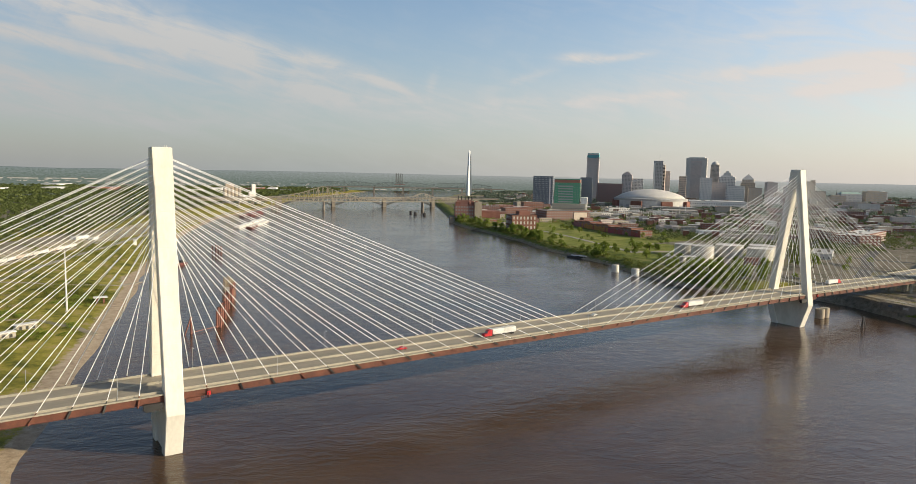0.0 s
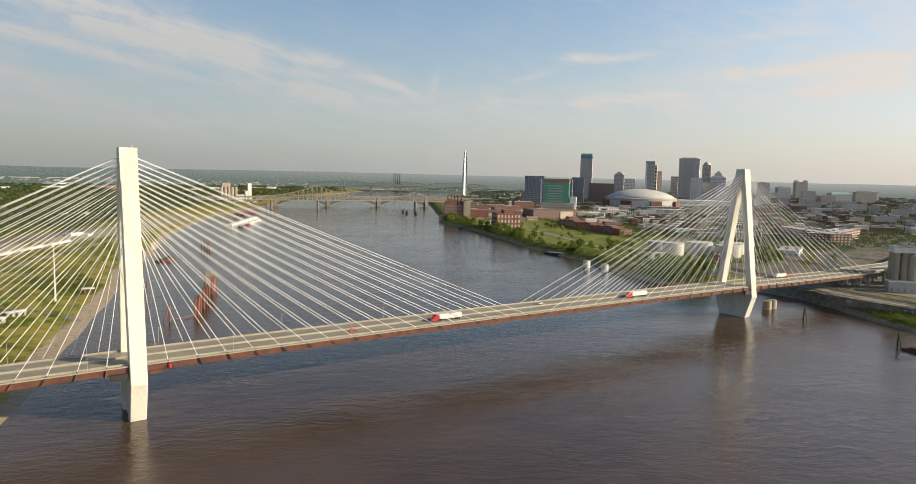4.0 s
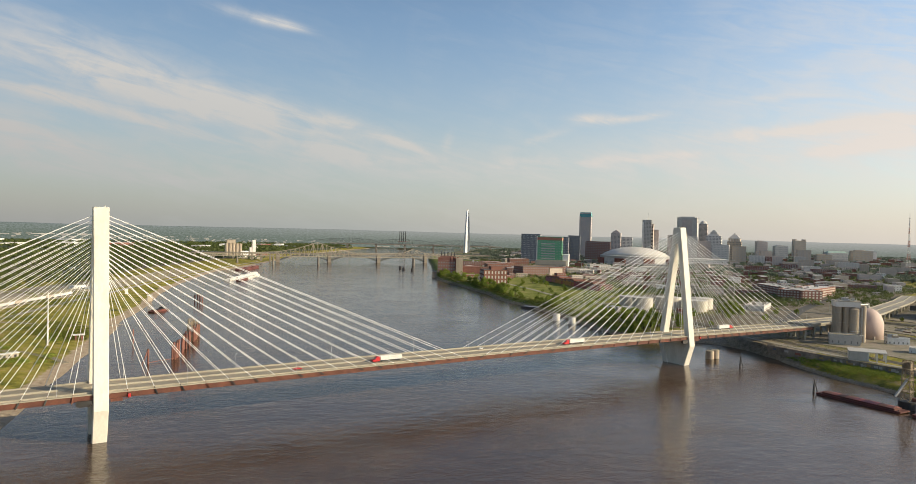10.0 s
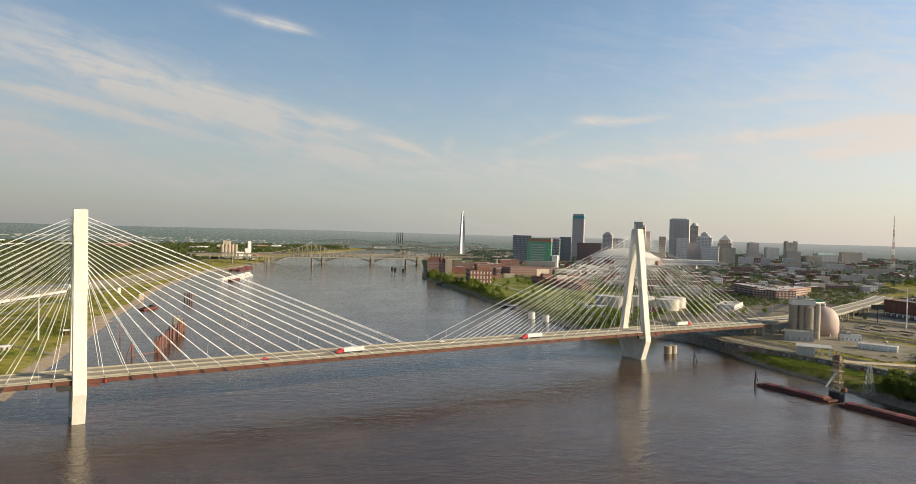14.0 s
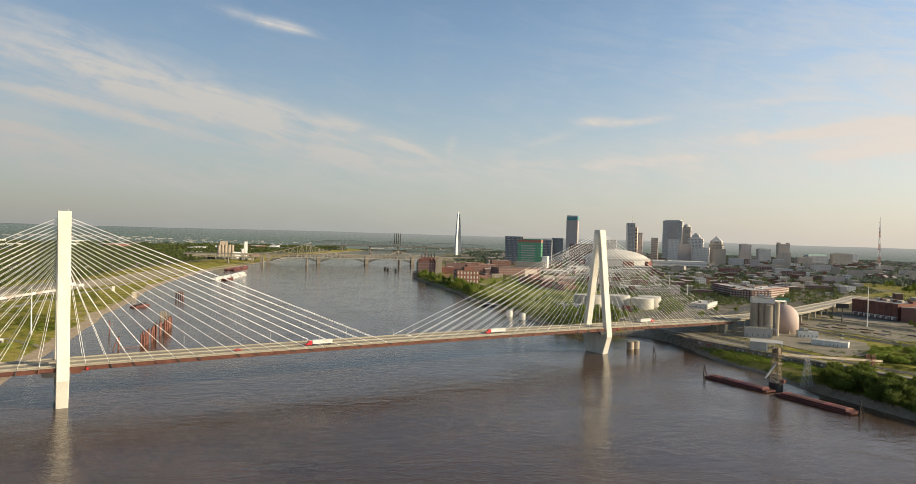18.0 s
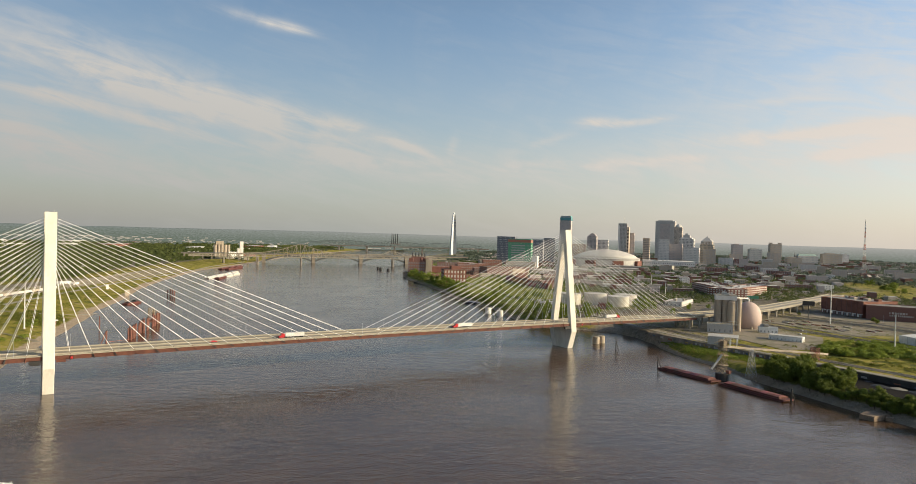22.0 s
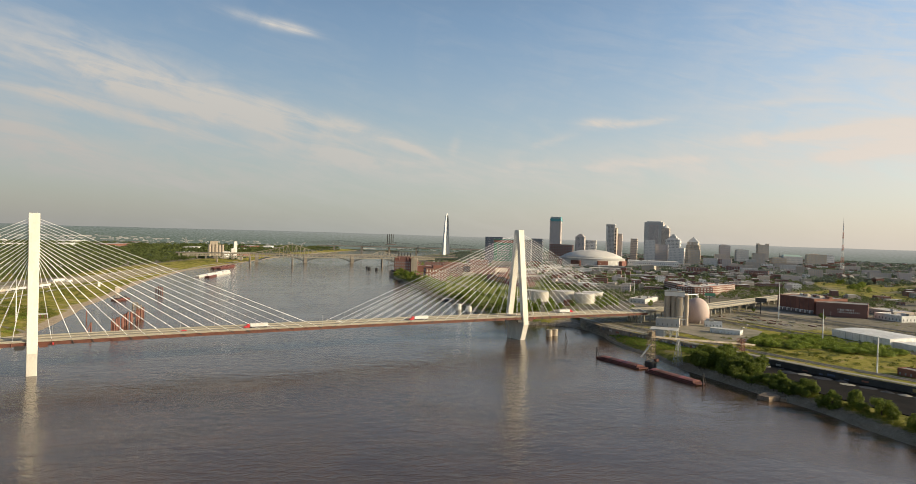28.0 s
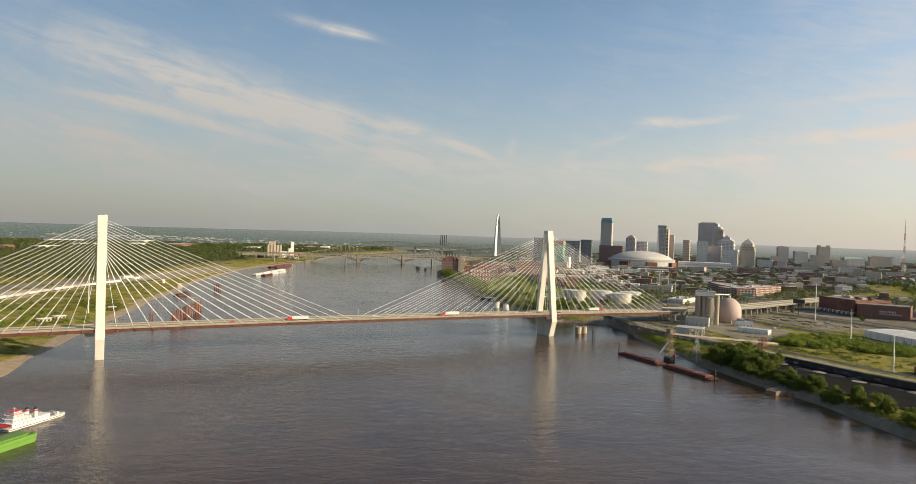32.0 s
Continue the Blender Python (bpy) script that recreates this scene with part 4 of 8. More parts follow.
def lattice(g, x, y, z0, z1, w0, w1, bays, leg=0.28, brace=0.14):
    """A four-legged braced tower."""
    def at(k, i):
        z = z0 + (z1 - z0) * k / bays
        w = (w0 + (w1 - w0) * k / bays) / 2
        a, b = ((-1, -1), (1, -1), (1, 1), (-1, 1))[i % 4]
        return (x + a * w, y + b * w, z)
    for i in range(4):
        g.beam(at(0, i), at(bays, i), leg)
    for k in range(bays):
        for i in range(4):
            g.beam(at(k, i), at(k + 1, i + 1), brace)
            g.beam(at(k + 1, i), at(k, i + 1), brace)
            g.beam(at(k + 1, i), at(k + 1, i + 1), brace)
    return g


def pole(x, y, h, r=0.55, label="tall slim white steel monopole", arms=0):
    t = thing("utility_pole", label, "utility pole", "utility poles", at=(x, y, level(x, y)))
    part("shaft", Geo().tube((0, 0, -0.5), (0, 0, h), r, r * 0.45, 10), WHITE, t)
    part("base", Geo().tube((0, 0, -0.4), (0, 0, 0.6), r * 1.9, n=10), STAINED, t)
    for i in range(arms):
        part("cross_arm", Geo().beam((-2.0, 0, h - 1 - 2 * i), (2.0, 0, h - 1 - 2 * i), 0.25), GALV, t)
    return t


def barge(label, x, y, heading, hull, lid, length=59.4, width=10.7, group="", covers=9, high=2.6):
    t = thing("barge", label, "barge", group, at=(x, y, 0))
    t.rotation_euler = (0, 0, radians(heading))
    L, W = length / 2, width / 2
    g = Geo()
    g.loft([[(px, py, z) for px, py in ((-L + i, -W), (L - i, -W), (L - i, W), (-L + i, W))] for z, i in ((-1.2, 4.0), (0.2, 1.0), (high - 0.9, 0.0), (high, 0.0))])
    part("hull", g, hull, t)
    g = Geo()
    for s in (1, -1):
        g.box(0, s * (W - 1.15), high, length - 9, 0.3, 1.1)
        g.box(s * (L - 4.5), 0, high, 0.3, width - 2.0, 1.1)
    part("coaming", g, hull, t)
    for i in range(covers):
        a = -L + 5 + (length - 10) * i / covers
        b = -L + 5 + (length - 10) * (i + 1) / covers - 0.25
        arc = [(-W + 1.0 + (width - 2.0) * k / 6, high + 1.1 + 0.75 * math.sin(math.pi * k / 6)) for k in range(7)]
        part("hatch_cover", Geo().loft([[(q, py, pz) for py, pz in arc] + [(q, W - 1.0, high + 0.9), (q, -W + 1.0, high + 0.9)] for q in (a, b)]), lid, t)
    for s in (1, -1):
        for e in (1, -1):
            part("bollard", Geo().tube((e * (L - 2), s * (W - 1.2), high), (e * (L - 2), s * (W - 1.2), high + 0.8), 0.25), DARK, t)
    return t


def car(x, y, z, heading, paint, group="vehicles on the bridge", label="red pickup truck driving on the bridge deck"):
    t = thing("car", label, "car", group, at=(x, y, z))
    t.rotation_euler = (0, 0, radians(heading))
    side = [(-2.4, 0.35), (2.4, 0.35), (2.45, 0.85), (1.1, 1.0), (0.5, 1.55), (-0.9, 1.55), (-1.2, 1.0), (-2.4, 0.95)]
    shell = part("body", Geo().loft([[(a, -0.92, b) for a, b in side], [(a, 0.92, b) for a, b in side]]), paint, t)
    part("windows", Geo().loft([[(a, s, b) for a, b in ((0.95, 1.05), (0.48, 1.46), (-0.85, 1.46), (-1.08, 1.05))] for s in (-0.935, 0.935)]), GLASS, shell)
    for a in (-1.5, 1.5):
        for s in (-0.85, 0.85):
            part("wheel", Geo().tube((a, s - 0.12, 0.36), (a, s + 0.12, 0.36), 0.36, n=12), DARK, t)
    return t


def lorry(x, y, z, heading, cab=None, label="red semi-trailer truck with a long white box trailer"):
    t = thing("truck", label, "truck", "vehicles on the bridge", at=(x, y, z))
    t.rotation_euler = (0, 0, radians(heading))
    part("trailer", Geo().box(-2.5, 0, 1.15, 15.5, 2.6, 2.9), WHITE, t)
    part("trailer_frame", Geo().box(-2.5, 0, 0.85, 15.0, 1.6, 0.3), DARK, t)
    side = [(5.8, 0.6), (10.6, 0.6), (10.7, 1.7), (8.9, 2.0), (8.5, 3.2), (7.6, 3.7), (5.8, 3.7)]
    cabin = part("cab", Geo().loft([[(a, -1.25, b) for a, b in side], [(a, 1.25, b) for a, b in side]]), cab or RED_PAINT, t)
    part("windscreen", Geo().beam((8.92, 0, 2.15), (8.62, 0, 3.05), 2.1, 0.12), GLASS, cabin)
    part("exhaust", Geo().tube((5.9, 1.0, 3.0), (5.9, 1.0, 4.4), 0.09, n=6).tube((5.9, -1.0, 3.0), (5.9, -1.0, 4.4), 0.09, n=6), GALV, cabin)
    for a in (-8.6, -7.3, 4.6, 5.9, 9.6):
        for s in (-1.0, 1.0):
            part("wheel", Geo().tube((a, s - 0.22, 0.52), (a, s + 0.22, 0.52), 0.52, n=12), DARK, t)
    return t


# ---- on the bridge ----
def deck_z(x):
    return soffit(x) + 2.46


def lamp_post(x, s):
    t = thing("street_lamp", "slim grey bridge lamp post on the deck edge", "street lamp", "bridge lamps", at=(x, s * 13.5, deck_z(x)))
    part("pole", Geo().tube((0, 0, 0), (0, 0, 9.5), 0.12, 0.07, 6), GALV, t)
    part("arm", Geo().beam((0, 0, 9.4), (0, -s * 1.6, 9.6), 0.1), GALV, t)
    part("lamp_head", Geo().box(0, -s * 1.8, 9.5, 0.3, 0.8, 0.16), GALV, t)


for k in range(14):
    lamp_post(-398 + k * 61, 1)
    lamp_post(-370 + k * 61, -1)
lorry(101, -5.2, deck_z(101), 180)
lorry(-62, -5.2, deck_z(-62), 180)
lorry(305, 5.5, deck_z(305), 0, label="white semi-trailer truck with red cab near the city end")
car(-122, -5.0, deck_z(-122), 180, RED_PAINT)
car(240, -9.0, deck_z(240), 180, DARK, label="small dark car on the bridge deck")
car(20, 5.5, deck_z(20), 0, WHITE, label="small white car on the bridge deck")
for x in (-222.5, 234.5):
    t = thing("navigation_light", "red navigation light box under the deck edge", "navigation light", "navigation lights", at=(x + 7, -15.2, soffit(x)))
    part("housing", Geo().box(0, 0, -0.6, 1.3, 0.5, 1.6), RED_PAINT, t)
    part("bracket", Geo().beam((0, 0.2, 1.0), (0, 0.2, 1.8), 0.2), DARK, t)
t = thing("maintenance_basket", "rusty steel mesh basket hung under the deck", "maintenance basket", at=(-218.0, -15.0, soffit(-218)))
for i in range(7):
    part("bar", Geo().beam((i * 0.75, 0, 0.3), (i * 0.75 + 0.2, 0, -1.9 + 0.06 * i * i), 0.14), RUST, t)
for i in range(3):
    part("rail", Geo().beam((-0.1, 0, 0.2 - 0.8 * i), (4.9 - 0.6 * i, 0, 0.2 - 0.8 * i), 0.14), RUST, t)

# ---- approach viaduct on the city side ----
via = thing("viaduct", "pale concrete highway viaduct on round piers", "viaduct")
VIA = [(422, 0, 25.4), (520, 3, 24.6), (610, 24, 23.5), (735, 62, 22.0), (900, 112, 19.5), (1080, 178, 16.0)]
for i, (a, b) in enumerate(zip(VIA, VIA[1:])):
    part("deck", strip(Geo(), [a, b], 27, 0, 1.0), CONC_ROAD, via)
    for s in (-13.2, 13.2, 0):
        part("parapet", strip(Geo(), offset([a, b], s), 0.4, 1.0, 1.05), MEDIAN, via)
    for s in (-11, -4, 4, 11):
        part("girder", strip(Geo(), offset([(a[0], a[1], a[2] - 1.0), (b[0], b[1], b[2] - 1.0)], s), 0.7, 0, 1.7), STAINED, via)
for i in range(18):
    x = 432 + i * 34
    y, z = lerp(x, [(p[0], p[1]) for p in VIA]), lerp(x, [(p[0], p[2]) for p in VIA])
    if x > 900:
        continue
    for s in (-9, 0, 9):
        part("pier", Geo().tube((x - 0.25 * s, y + s, level(x, y) - 1), (x - 0.25 * s, y + s, z - 3.6), 1.2, n=10), STAINED, via)
    part("pier_cap", Geo().beam((x + 2.9, y - 11.5, z - 3.2), (x - 2.9, y + 11.5, z - 3.2), 2.0, 1.2), STAINED, via)
lv = thing("viaduct", "concrete approach viaduct over the grassy east bank", "viaduct")
for a, b in (((-425, 0, 25.6), (-560, -6, 23.0)), ((-560, -6, 23.0), (-720, -20, 17.0))):
    part("deck", strip(Geo(), [a, b], 28, 0, 2.2), CONC_ROAD, lv)
for x in (-428, -490, -560, -640):
    for s in (-8, 8):
        part("pier", Geo().tube((x, s, level(x, s) - 1), (x, s, 21), 1.3, n=10), STAINED, lv)
ep = thing("end_pier", "row of concrete end piers under the deck on the city bank", "bridge pier")
for s in (-10, -3.5, 3.5, 10):
    part("column", Geo().tube((415, s, level(415, s) - 1), (415, s, soffit(415) - 0.9), 1.5, n=12), STAINED, ep)
part("cap", Geo().box(415, 0, soffit(415) - 1.2, 3.0, 26, 1.2), STAINED, ep)

# ---- city bank: plant with silos and dome ----
dome = thing("storage_dome", "pale pink concrete storage dome with rounded top", "storage dome", at=(491, -34, 9.6))
prof = [(15.2, 0), (15.2, 15.0)] + [(15.2 * math.cos(a), 15.0 + 17.6 * math.sin(a)) for a in [math.pi / 2 * k / 9 for k in range(1, 9)]] + [(1.2, 32.6)]
part("shell", Geo().turned(0, 0, prof, 40), PINK, dome, smooth=True)
part("ring_beam", Geo().turned(0, 0, [(15.5, -0.2), (15.5, 1.0), (15.2, 1.1)], 40), STAINED, dome)
part("top_hatch", Geo().tube((0, 0, 32.2), (0, 0, 33.6), 1.6, n=12).box(0, 0, 33.6, 2.6, 2.6, 1.4), GALV, dome)
part("doorway", Geo().box(-8.6, -11.5, 0, 3.2, 2.2, 4.2), STAINED, dome)
pl = thing("silo_block", "cluster of tall weathered concrete silos with a pale headhouse", "silo", at=(447, -38, 9.6))
pl.rotation_euler = (0, 0, radians(-48))
for x, y, r, h in ((-10.6, 0.5, 3.7, 36), (-10.6, 8.4, 3.7, 36), (-3.2, -1.0, 3.5, 36), (-3.2, 8.4, 3.7, 36), (3.0, -4.2, 4.4, 34), (4.2, 8.0, 3.7, 36), (11.6, -2.6, 2.7, 37.5), (11.6, 3.4, 2.7, 37.5)):
    silo = part("silo", Geo().turned(x, y, [(r, 0), (r, h), (r * 0.5, h + 0.8)], 24), SILO, pl, smooth=False)
    for z in (h * 0.28, h * 0.55, h * 0.82):
        part("band", Geo().turned(x, y, [(r + 0.02, z), (r + 0.12, z + 0.05), (r + 0.12, z + 0.4), (r + 0.02, z + 0.45)], 24), STAINED, silo)
part("headhouse", Geo().box(-2.6, 3.6, 36.0, 23.4, 15.5, 5.4), STONE, pl, "pale grey headhouse on the silo tops")
part("headhouse_band", Geo().box(-2.6, 3.6, 41.3, 24.0, 16.1, 0.6), STAINED, pl)
part("roof_cabin", Geo().box(-4.0, 3.0, 41.9, 5.0, 4.4, 3.2), GALV, pl)
part("stair_tower", lattice(Geo(), 7.9, -7.6, 0, 36, 2.6, 2.6, 9), GALV, pl)
for i in range(4):
    part("dust_collector", Geo().box(-11 + 5 * i, 0.5 + (i % 2) * 4, 41.9, 2.2, 2.2, 1.6 + 1.2 * (i % 2)), GALV, pl)
    part("vent_pipe", Geo().tube((-9 + 5 * i, 1.5, 41.9), (-9 + 5 * i, 1.5, 46.4 - i * 0.8), 0.25), GALV, pl)
part("ring_gallery", Geo().turned(3.0, -4.2, [(4.5, 11.8), (5.5, 11.8), (5.5, 12.1), (4.5, 12.1)], 24), GALV, pl)
part("loading_floor", Geo().box(4.5, -6.5, 8.0, 13, 6.5, 0.5), GALV, pl)
for x in (-1.5, 4.5, 10.5):
    part("floor_post", Geo().box(x, -9.2, 0, 0.5, 0.5, 8), GALV, pl)
t = thing("conveyor_gallery", "slim pale steel conveyor gallery from headhouse to dome top", "conveyor", at=(0, 0, 0))
part("gallery", Geo().beam((455, -42, 48.2), (491, -34, 46.0), 1.3, 1.2), WHITE, t)
part("support", Geo().beam((474, -38, 41), (474, -38, 46.6), 0.4), GALV, t)
part("head_frame", lattice(Geo(), 491, -34, 44.4, 47.4, 2.4, 1.8, 2, 0.2, 0.12), GALV, t)
building("process_building", "grey metal process building at the foot of the silos", 424, -45, 27, 14, 10.0, -55, PALE_ROOF, 1, (5, 3), 0.2, 0.25, GRAVEL, group="plant buildings")
building("pump_building", "small white plant building beside the dome", 476, -70, 20, 9, 6.5, -45, WHITE, 1, (5, 2), 0.3, 0.3, PALE_ROOF, group="plant buildings", extras=3)
building("storage_shed", "long low white metal storage shed", 440, -115, 33, 11, 5.6, -70, WHITE, 1, (9, 3), 0.12, 0.3, PALE_ROOF, group="plant buildings", parapet=0.2)
t = thing("open_bay_shed", "grey shed with tall open loading bays", "shed", at=(352, -104, 9.8))
t.rotation_euler = (0, 0, radians(-58))
part("wall", Geo().box(-9, 0, 0, 14, 12, 8), GALV, t)
part("roof", Geo().loft([[(-16.3, -6.5, 8), (12.3, -6.5, 8), (12.3, 6.5, 8), (-16.3, 6.5, 8)], [(-16.3, -6.3, 8.4), (12.3, -6.3, 8.4), (12.3, 6.3, 9.6), (-16.3, 6.3, 9.6)]]), PALE_ROOF, t)
for a in (-1.4, 5.0, 11.4):
    part("column", Geo().box(a, -5.4, 0, 1.0, 1.2, 8), WHITE, t)
    part("column", Geo().box(a, 5.4, 0, 1.0, 1.2, 8), WHITE, t)
for x, y, s in ((463, -93, 0), (500, -95, 20), (470, -100, 60), (530, -80, 10)):
    car(x, y, level(x, y) + 0.3, s * 3, WHITE if s else GALV, "parked plant vehicles", "parked pale pickup on the gravel lot")

# loading crane, barges and mooring at the city bank
HEAD = 265.0
barge("rust-red covered hopper barge moored at the bank", 229, -158, HEAD, BARGE_RED, BARGE_LID, 59.4, 10.7, "moored barges", 9, 1.5)
barge("dark red covered hopper barge moored by the loading tower", 222.5, -224, HEAD - 2, BARGE_RED, BARGE_LID, 59.4, 10.7, "moored barges", 9, 1.7)
t = thing("loading_tower", "weathered steel lattice loading tower on a round cell", "loading tower", at=(241, -182, 0))
part("cell", Geo().turned(0, 0, [(5.2, -3), (5.2, 5.4), (4.8, 5.6)], 20), DARK, t, "dark sheet-pile mooring cell")
part("tower", lattice(Geo(), 0, 0, 5.5, 33, 5.6, 4.6, 7, 0.4, 0.2), LATTICE, t)
for z in (12, 20, 27):
    part("platform", Geo().box(0, 0, z, 7.4, 7.0, 0.25), LATTICE, t)
part("machine_house", Geo().box(0.5, 0, 28, 4.4, 4.2, 4.0), LATTICE, t)
part("spout", Geo().beam((-2, -1, 21), (-9.5, 3, 9), 1.2, 1.2), GALV, t)
part("boom", Geo().beam((0, 0, 33), (-7, 3, 30), 0.5), LATTICE, t)
part("hoist", Geo().box(3, -4, 5.5, 3, 3, 2.4), PILE, t)
t = thing("conveyor", "long pale covered conveyor bridge from the loading tower inland", "conveyor")
pts = [(242, -182, 27.5), (264, -186, 25.0), (345, -200, 17.5), (372, -196, 14.0)]
for a, b in zip(pts, pts[1:]):
    part("gallery", Geo().beam(a, b, 2.0, 1.5), SILO, t)
    d = Vector(b) - Vector(a)
    n = int(d.length / 4)
    g = Geo()
    for i in range(n):
        p, q = Vector(a) + d * i / n, Vector(a) + d * (i + 1) / n
        for s in (-1, 1):
            o = Vector((0, s * 1.15, -2.6))
            g.beam(p + o * (1 if i % 2 else 0.35), q + o * (0.35 if i % 2 else 1), 0.14)
    part("truss", g, LATTICE, t)
part("leg", lattice(Geo(), 264, -193, 2.5, 25, 6.5, 1.6, 5, 0.3, 0.15), GALV, t, "slim grey lattice conveyor leg")
part("leg", lattice(Geo(), 345, -200, 9, 22, 5, 5, 4, 0.45, 0.25), PILE, t, "rusty braced trestle leg")


def mooring_frame(x, y, h, label="dark steel raking mooring frame in the water"):
    t = thing("mooring_dolphin", label, "mooring dolphin", "mooring dolphins", at=(x, y, 0))
    part("post", Geo().tube((0, 0, -4), (0, 0, h), 0.42, n=10), DARK, t)
    for q, e in ((3.6, -1.4), (2.2, 2.4)):
        part("rake", Geo().tube((0.1, 0, h * 0.96), (q, e, -3), 0.32, n=8), DARK, t)
        part("tie", Geo().beam((0.1, 0, h * 0.35), (q * 0.5, e * 0.5, h * 0.35), 0.22), DARK, t)
    part("cap", Geo().box(0.1, 0, h - 0.2, 1.2, 1.0, 0.5), DARK, t)


mooring_frame(231, -124, 9.5), mooring_frame(267, -38, 9), mooring_frame(216.5, -257, 10)
for x, y in ((276, 0), (284.5, 0.5)):
    t = thing("mooring_cell", "pair of stained round concrete cells in the river", "mooring cell", "mooring cells", at=(x, y, 0))
    part("shell", Geo().turned(0, 0, [(3.7, -4), (3.7, 7.2), (3.4, 7.5)], 20), SILO, t)
    part("cap", Geo().turned(0, 0, [(3.3, 7.4), (3.3, 7.8)], 20), STAINED, t)
for x, y in ((322, 267), (318, 233)):
    t = thing("mooring_cell", "pale round concrete mooring cell near the park bank", "mooring cell", "mooring cells", at=(x, y, 0))
    part("shell", Geo().turned(0, 0, [(4.4, -4), (4.4, 8.2), (4.0, 8.6)], 20), CONCRETE, t)
    part("cap", Geo().turned(0, 0, [(3.9, 8.5), (3.9, 9.0)], 20), STAINED, t)
t = thing("old_crib", "broken stone and concrete crib at the water's edge", "old pier", at=(226, -306, 0))
part("block", Geo().loft([[(-6, -5, -2), (7, -6, -2), (8, 6, -2), (-6, 5, -2)], [(-5.6, -4.6, 3.2), (6.4, -5.6, 3.6), (7, 5, 3.9), (-5.4, 4.6, 2.9)]]), CRIB, t)
part("rubble", Geo().box(7, -8, 0, 5, 4, 2.2, 20).box(11, -5, 0.5, 4, 4, 2.6, 40), CRIB, t)
barge("long grey work barge with a small cabin moored at the park", 384, 372, 293, DARK, STONE, 62, 11, "moored barges", 5, 2.0)

# flood wall with painted panels
fw = thing("flood_wall", "long grey concrete flood wall with faded painted patches", "wall", kind="structure")
ys = list(range(-560, -19, 12))
rgw = random.Random(4)
GRAF = [material("faded_mural_%s" % n, c, 0.8, 0.25, 0.4, 3, 0) for n, c in (("white", (0.45, 0.44, 0.42)), ("blue", (0.10, 0.13, 0.19)), ("rust", (0.28, 0.12, 0.08)), ("ochre", (0.36, 0.25, 0.10)))]
for a, b in zip(ys, ys[1:]):
    xa, xb = wall_x(a), wall_x(b)
    # panels and coping beyond y -225 get the wall colour with painted-in shade
    panel = part("wall_panel", Geo().loft([[(xa - 0.4, a, z), (xa + 0.5, a, z), (xb + 0.5, b - 0.1, z), (xb - 0.4, b - 0.1, z)] for z in (5.0, 11.6)]), SHADED_WALL if b < -225 else WALLC, fw)
    part("coping", Geo().loft([[(xa - 0.6, a, z), (xa + 0.7, a, z), (xb + 0.7, b - 0.06, z), (xb - 0.6, b - 0.06, z)] for z in (11.6, 11.9)]), SHADED_WALL if b < -225 else WALLC, fw)
    if rgw.random() < 0.75:
        u, w = rgw.uniform(0.1, 0.35), rgw.uniform(0.25, 0.55)
        z0, hh = rgw.uniform(7.4, 8.4), rgw.uniform(0.9, 2.8)
        p = [(xa + (xb - xa) * k - 0.43, a + (b - a) * k) for k in (u, min(0.95, u + w))]
        part("mural", Geo().loft([[(q[0], q[1], z0), (q[0] - 0.03, q[1], z0), (q[0] - 0.03, q[1], z0 + hh), (q[0], q[1], z0 + hh)] for q in p]), rgw.choice(GRAF), panel)

for i in range(19):
    y = -182 + i * 5.6 + rgw.uniform(-1.4, 1.4)
    u, hh = rgw.uniform(1.2, 3.4), rgw.uniform(1.2, 2.4)
    part("painted_letter_bar", Geo().box(wall_x(y) - 0.44, y, 8.0 + rgw.uniform(0, 0.8), 0.06, u, hh), GRAF[0] if i % 3 else GRAF[3], fw)

# low heaps of coal and dirt lying against the dark wall
rgh = random.Random(44)
for i in range(16):
    y = -245 - i * 13 + rgh.uniform(-4, 4)
    r, h = rgh.uniform(4, 8), rgh.uniform(0.8, 2.0)
    x = wall_x(y) - r - rgh.uniform(2, 14)
    g = Geo()
    rings = [[(x + r * k * (1 + 0.25 * noise.noise((q * 0.9, i, k))) * math.cos(q * math.tau / 14), y + 1.4 * r * k * (1 + 0.25 * noise.noise((q * 0.9, i + 7, k))) * math.sin(q * math.tau / 14), 6.6 + h * (1 - k) ** 0.8) for q in range(14)] for k in (1.0, 0.75, 0.5, 0.25, 0.06)]
    g.loft(rings)
    tagged(part("dirt_mound", g, DARK if i % 3 else STAINED), "low black mound of coal and dirt on the dark flat" if i % 3 else "low brown mound of dirt on the dark flat", "mound", "mounds on the cinder flat")

# roads, tracks and yards of the city bank
road("narrow riverside road behind the flood wall", [(430, 260), (405, 150), (380, 60), (358, -20), (346, -100), (340, -190), (334, -280), (336, -420), (340, -560)], 6, CONC_ROAD)
for d in (16, 22):
    rail_track("single rail track along the riverside", offset([(430, 260), (405, 150), (380, 60), (358, -20), (346, -100), (340, -190), (334, -280), (336, -420)], d))
for d in (0, 7, 14, 34):
    rail_track("rail track through the freight yard", [(560 + d, 140), (540 + d, 30), (524 + d, -80), (512 + d, -180), (496 + d, -290), (480 + d, -420)])
for d in (0, 9, 18):
    rail_track("rail track past the brick warehouse", [(640 + d, 60), (655 + d, -60), (648 + d, -170), (630 + d, -300)])


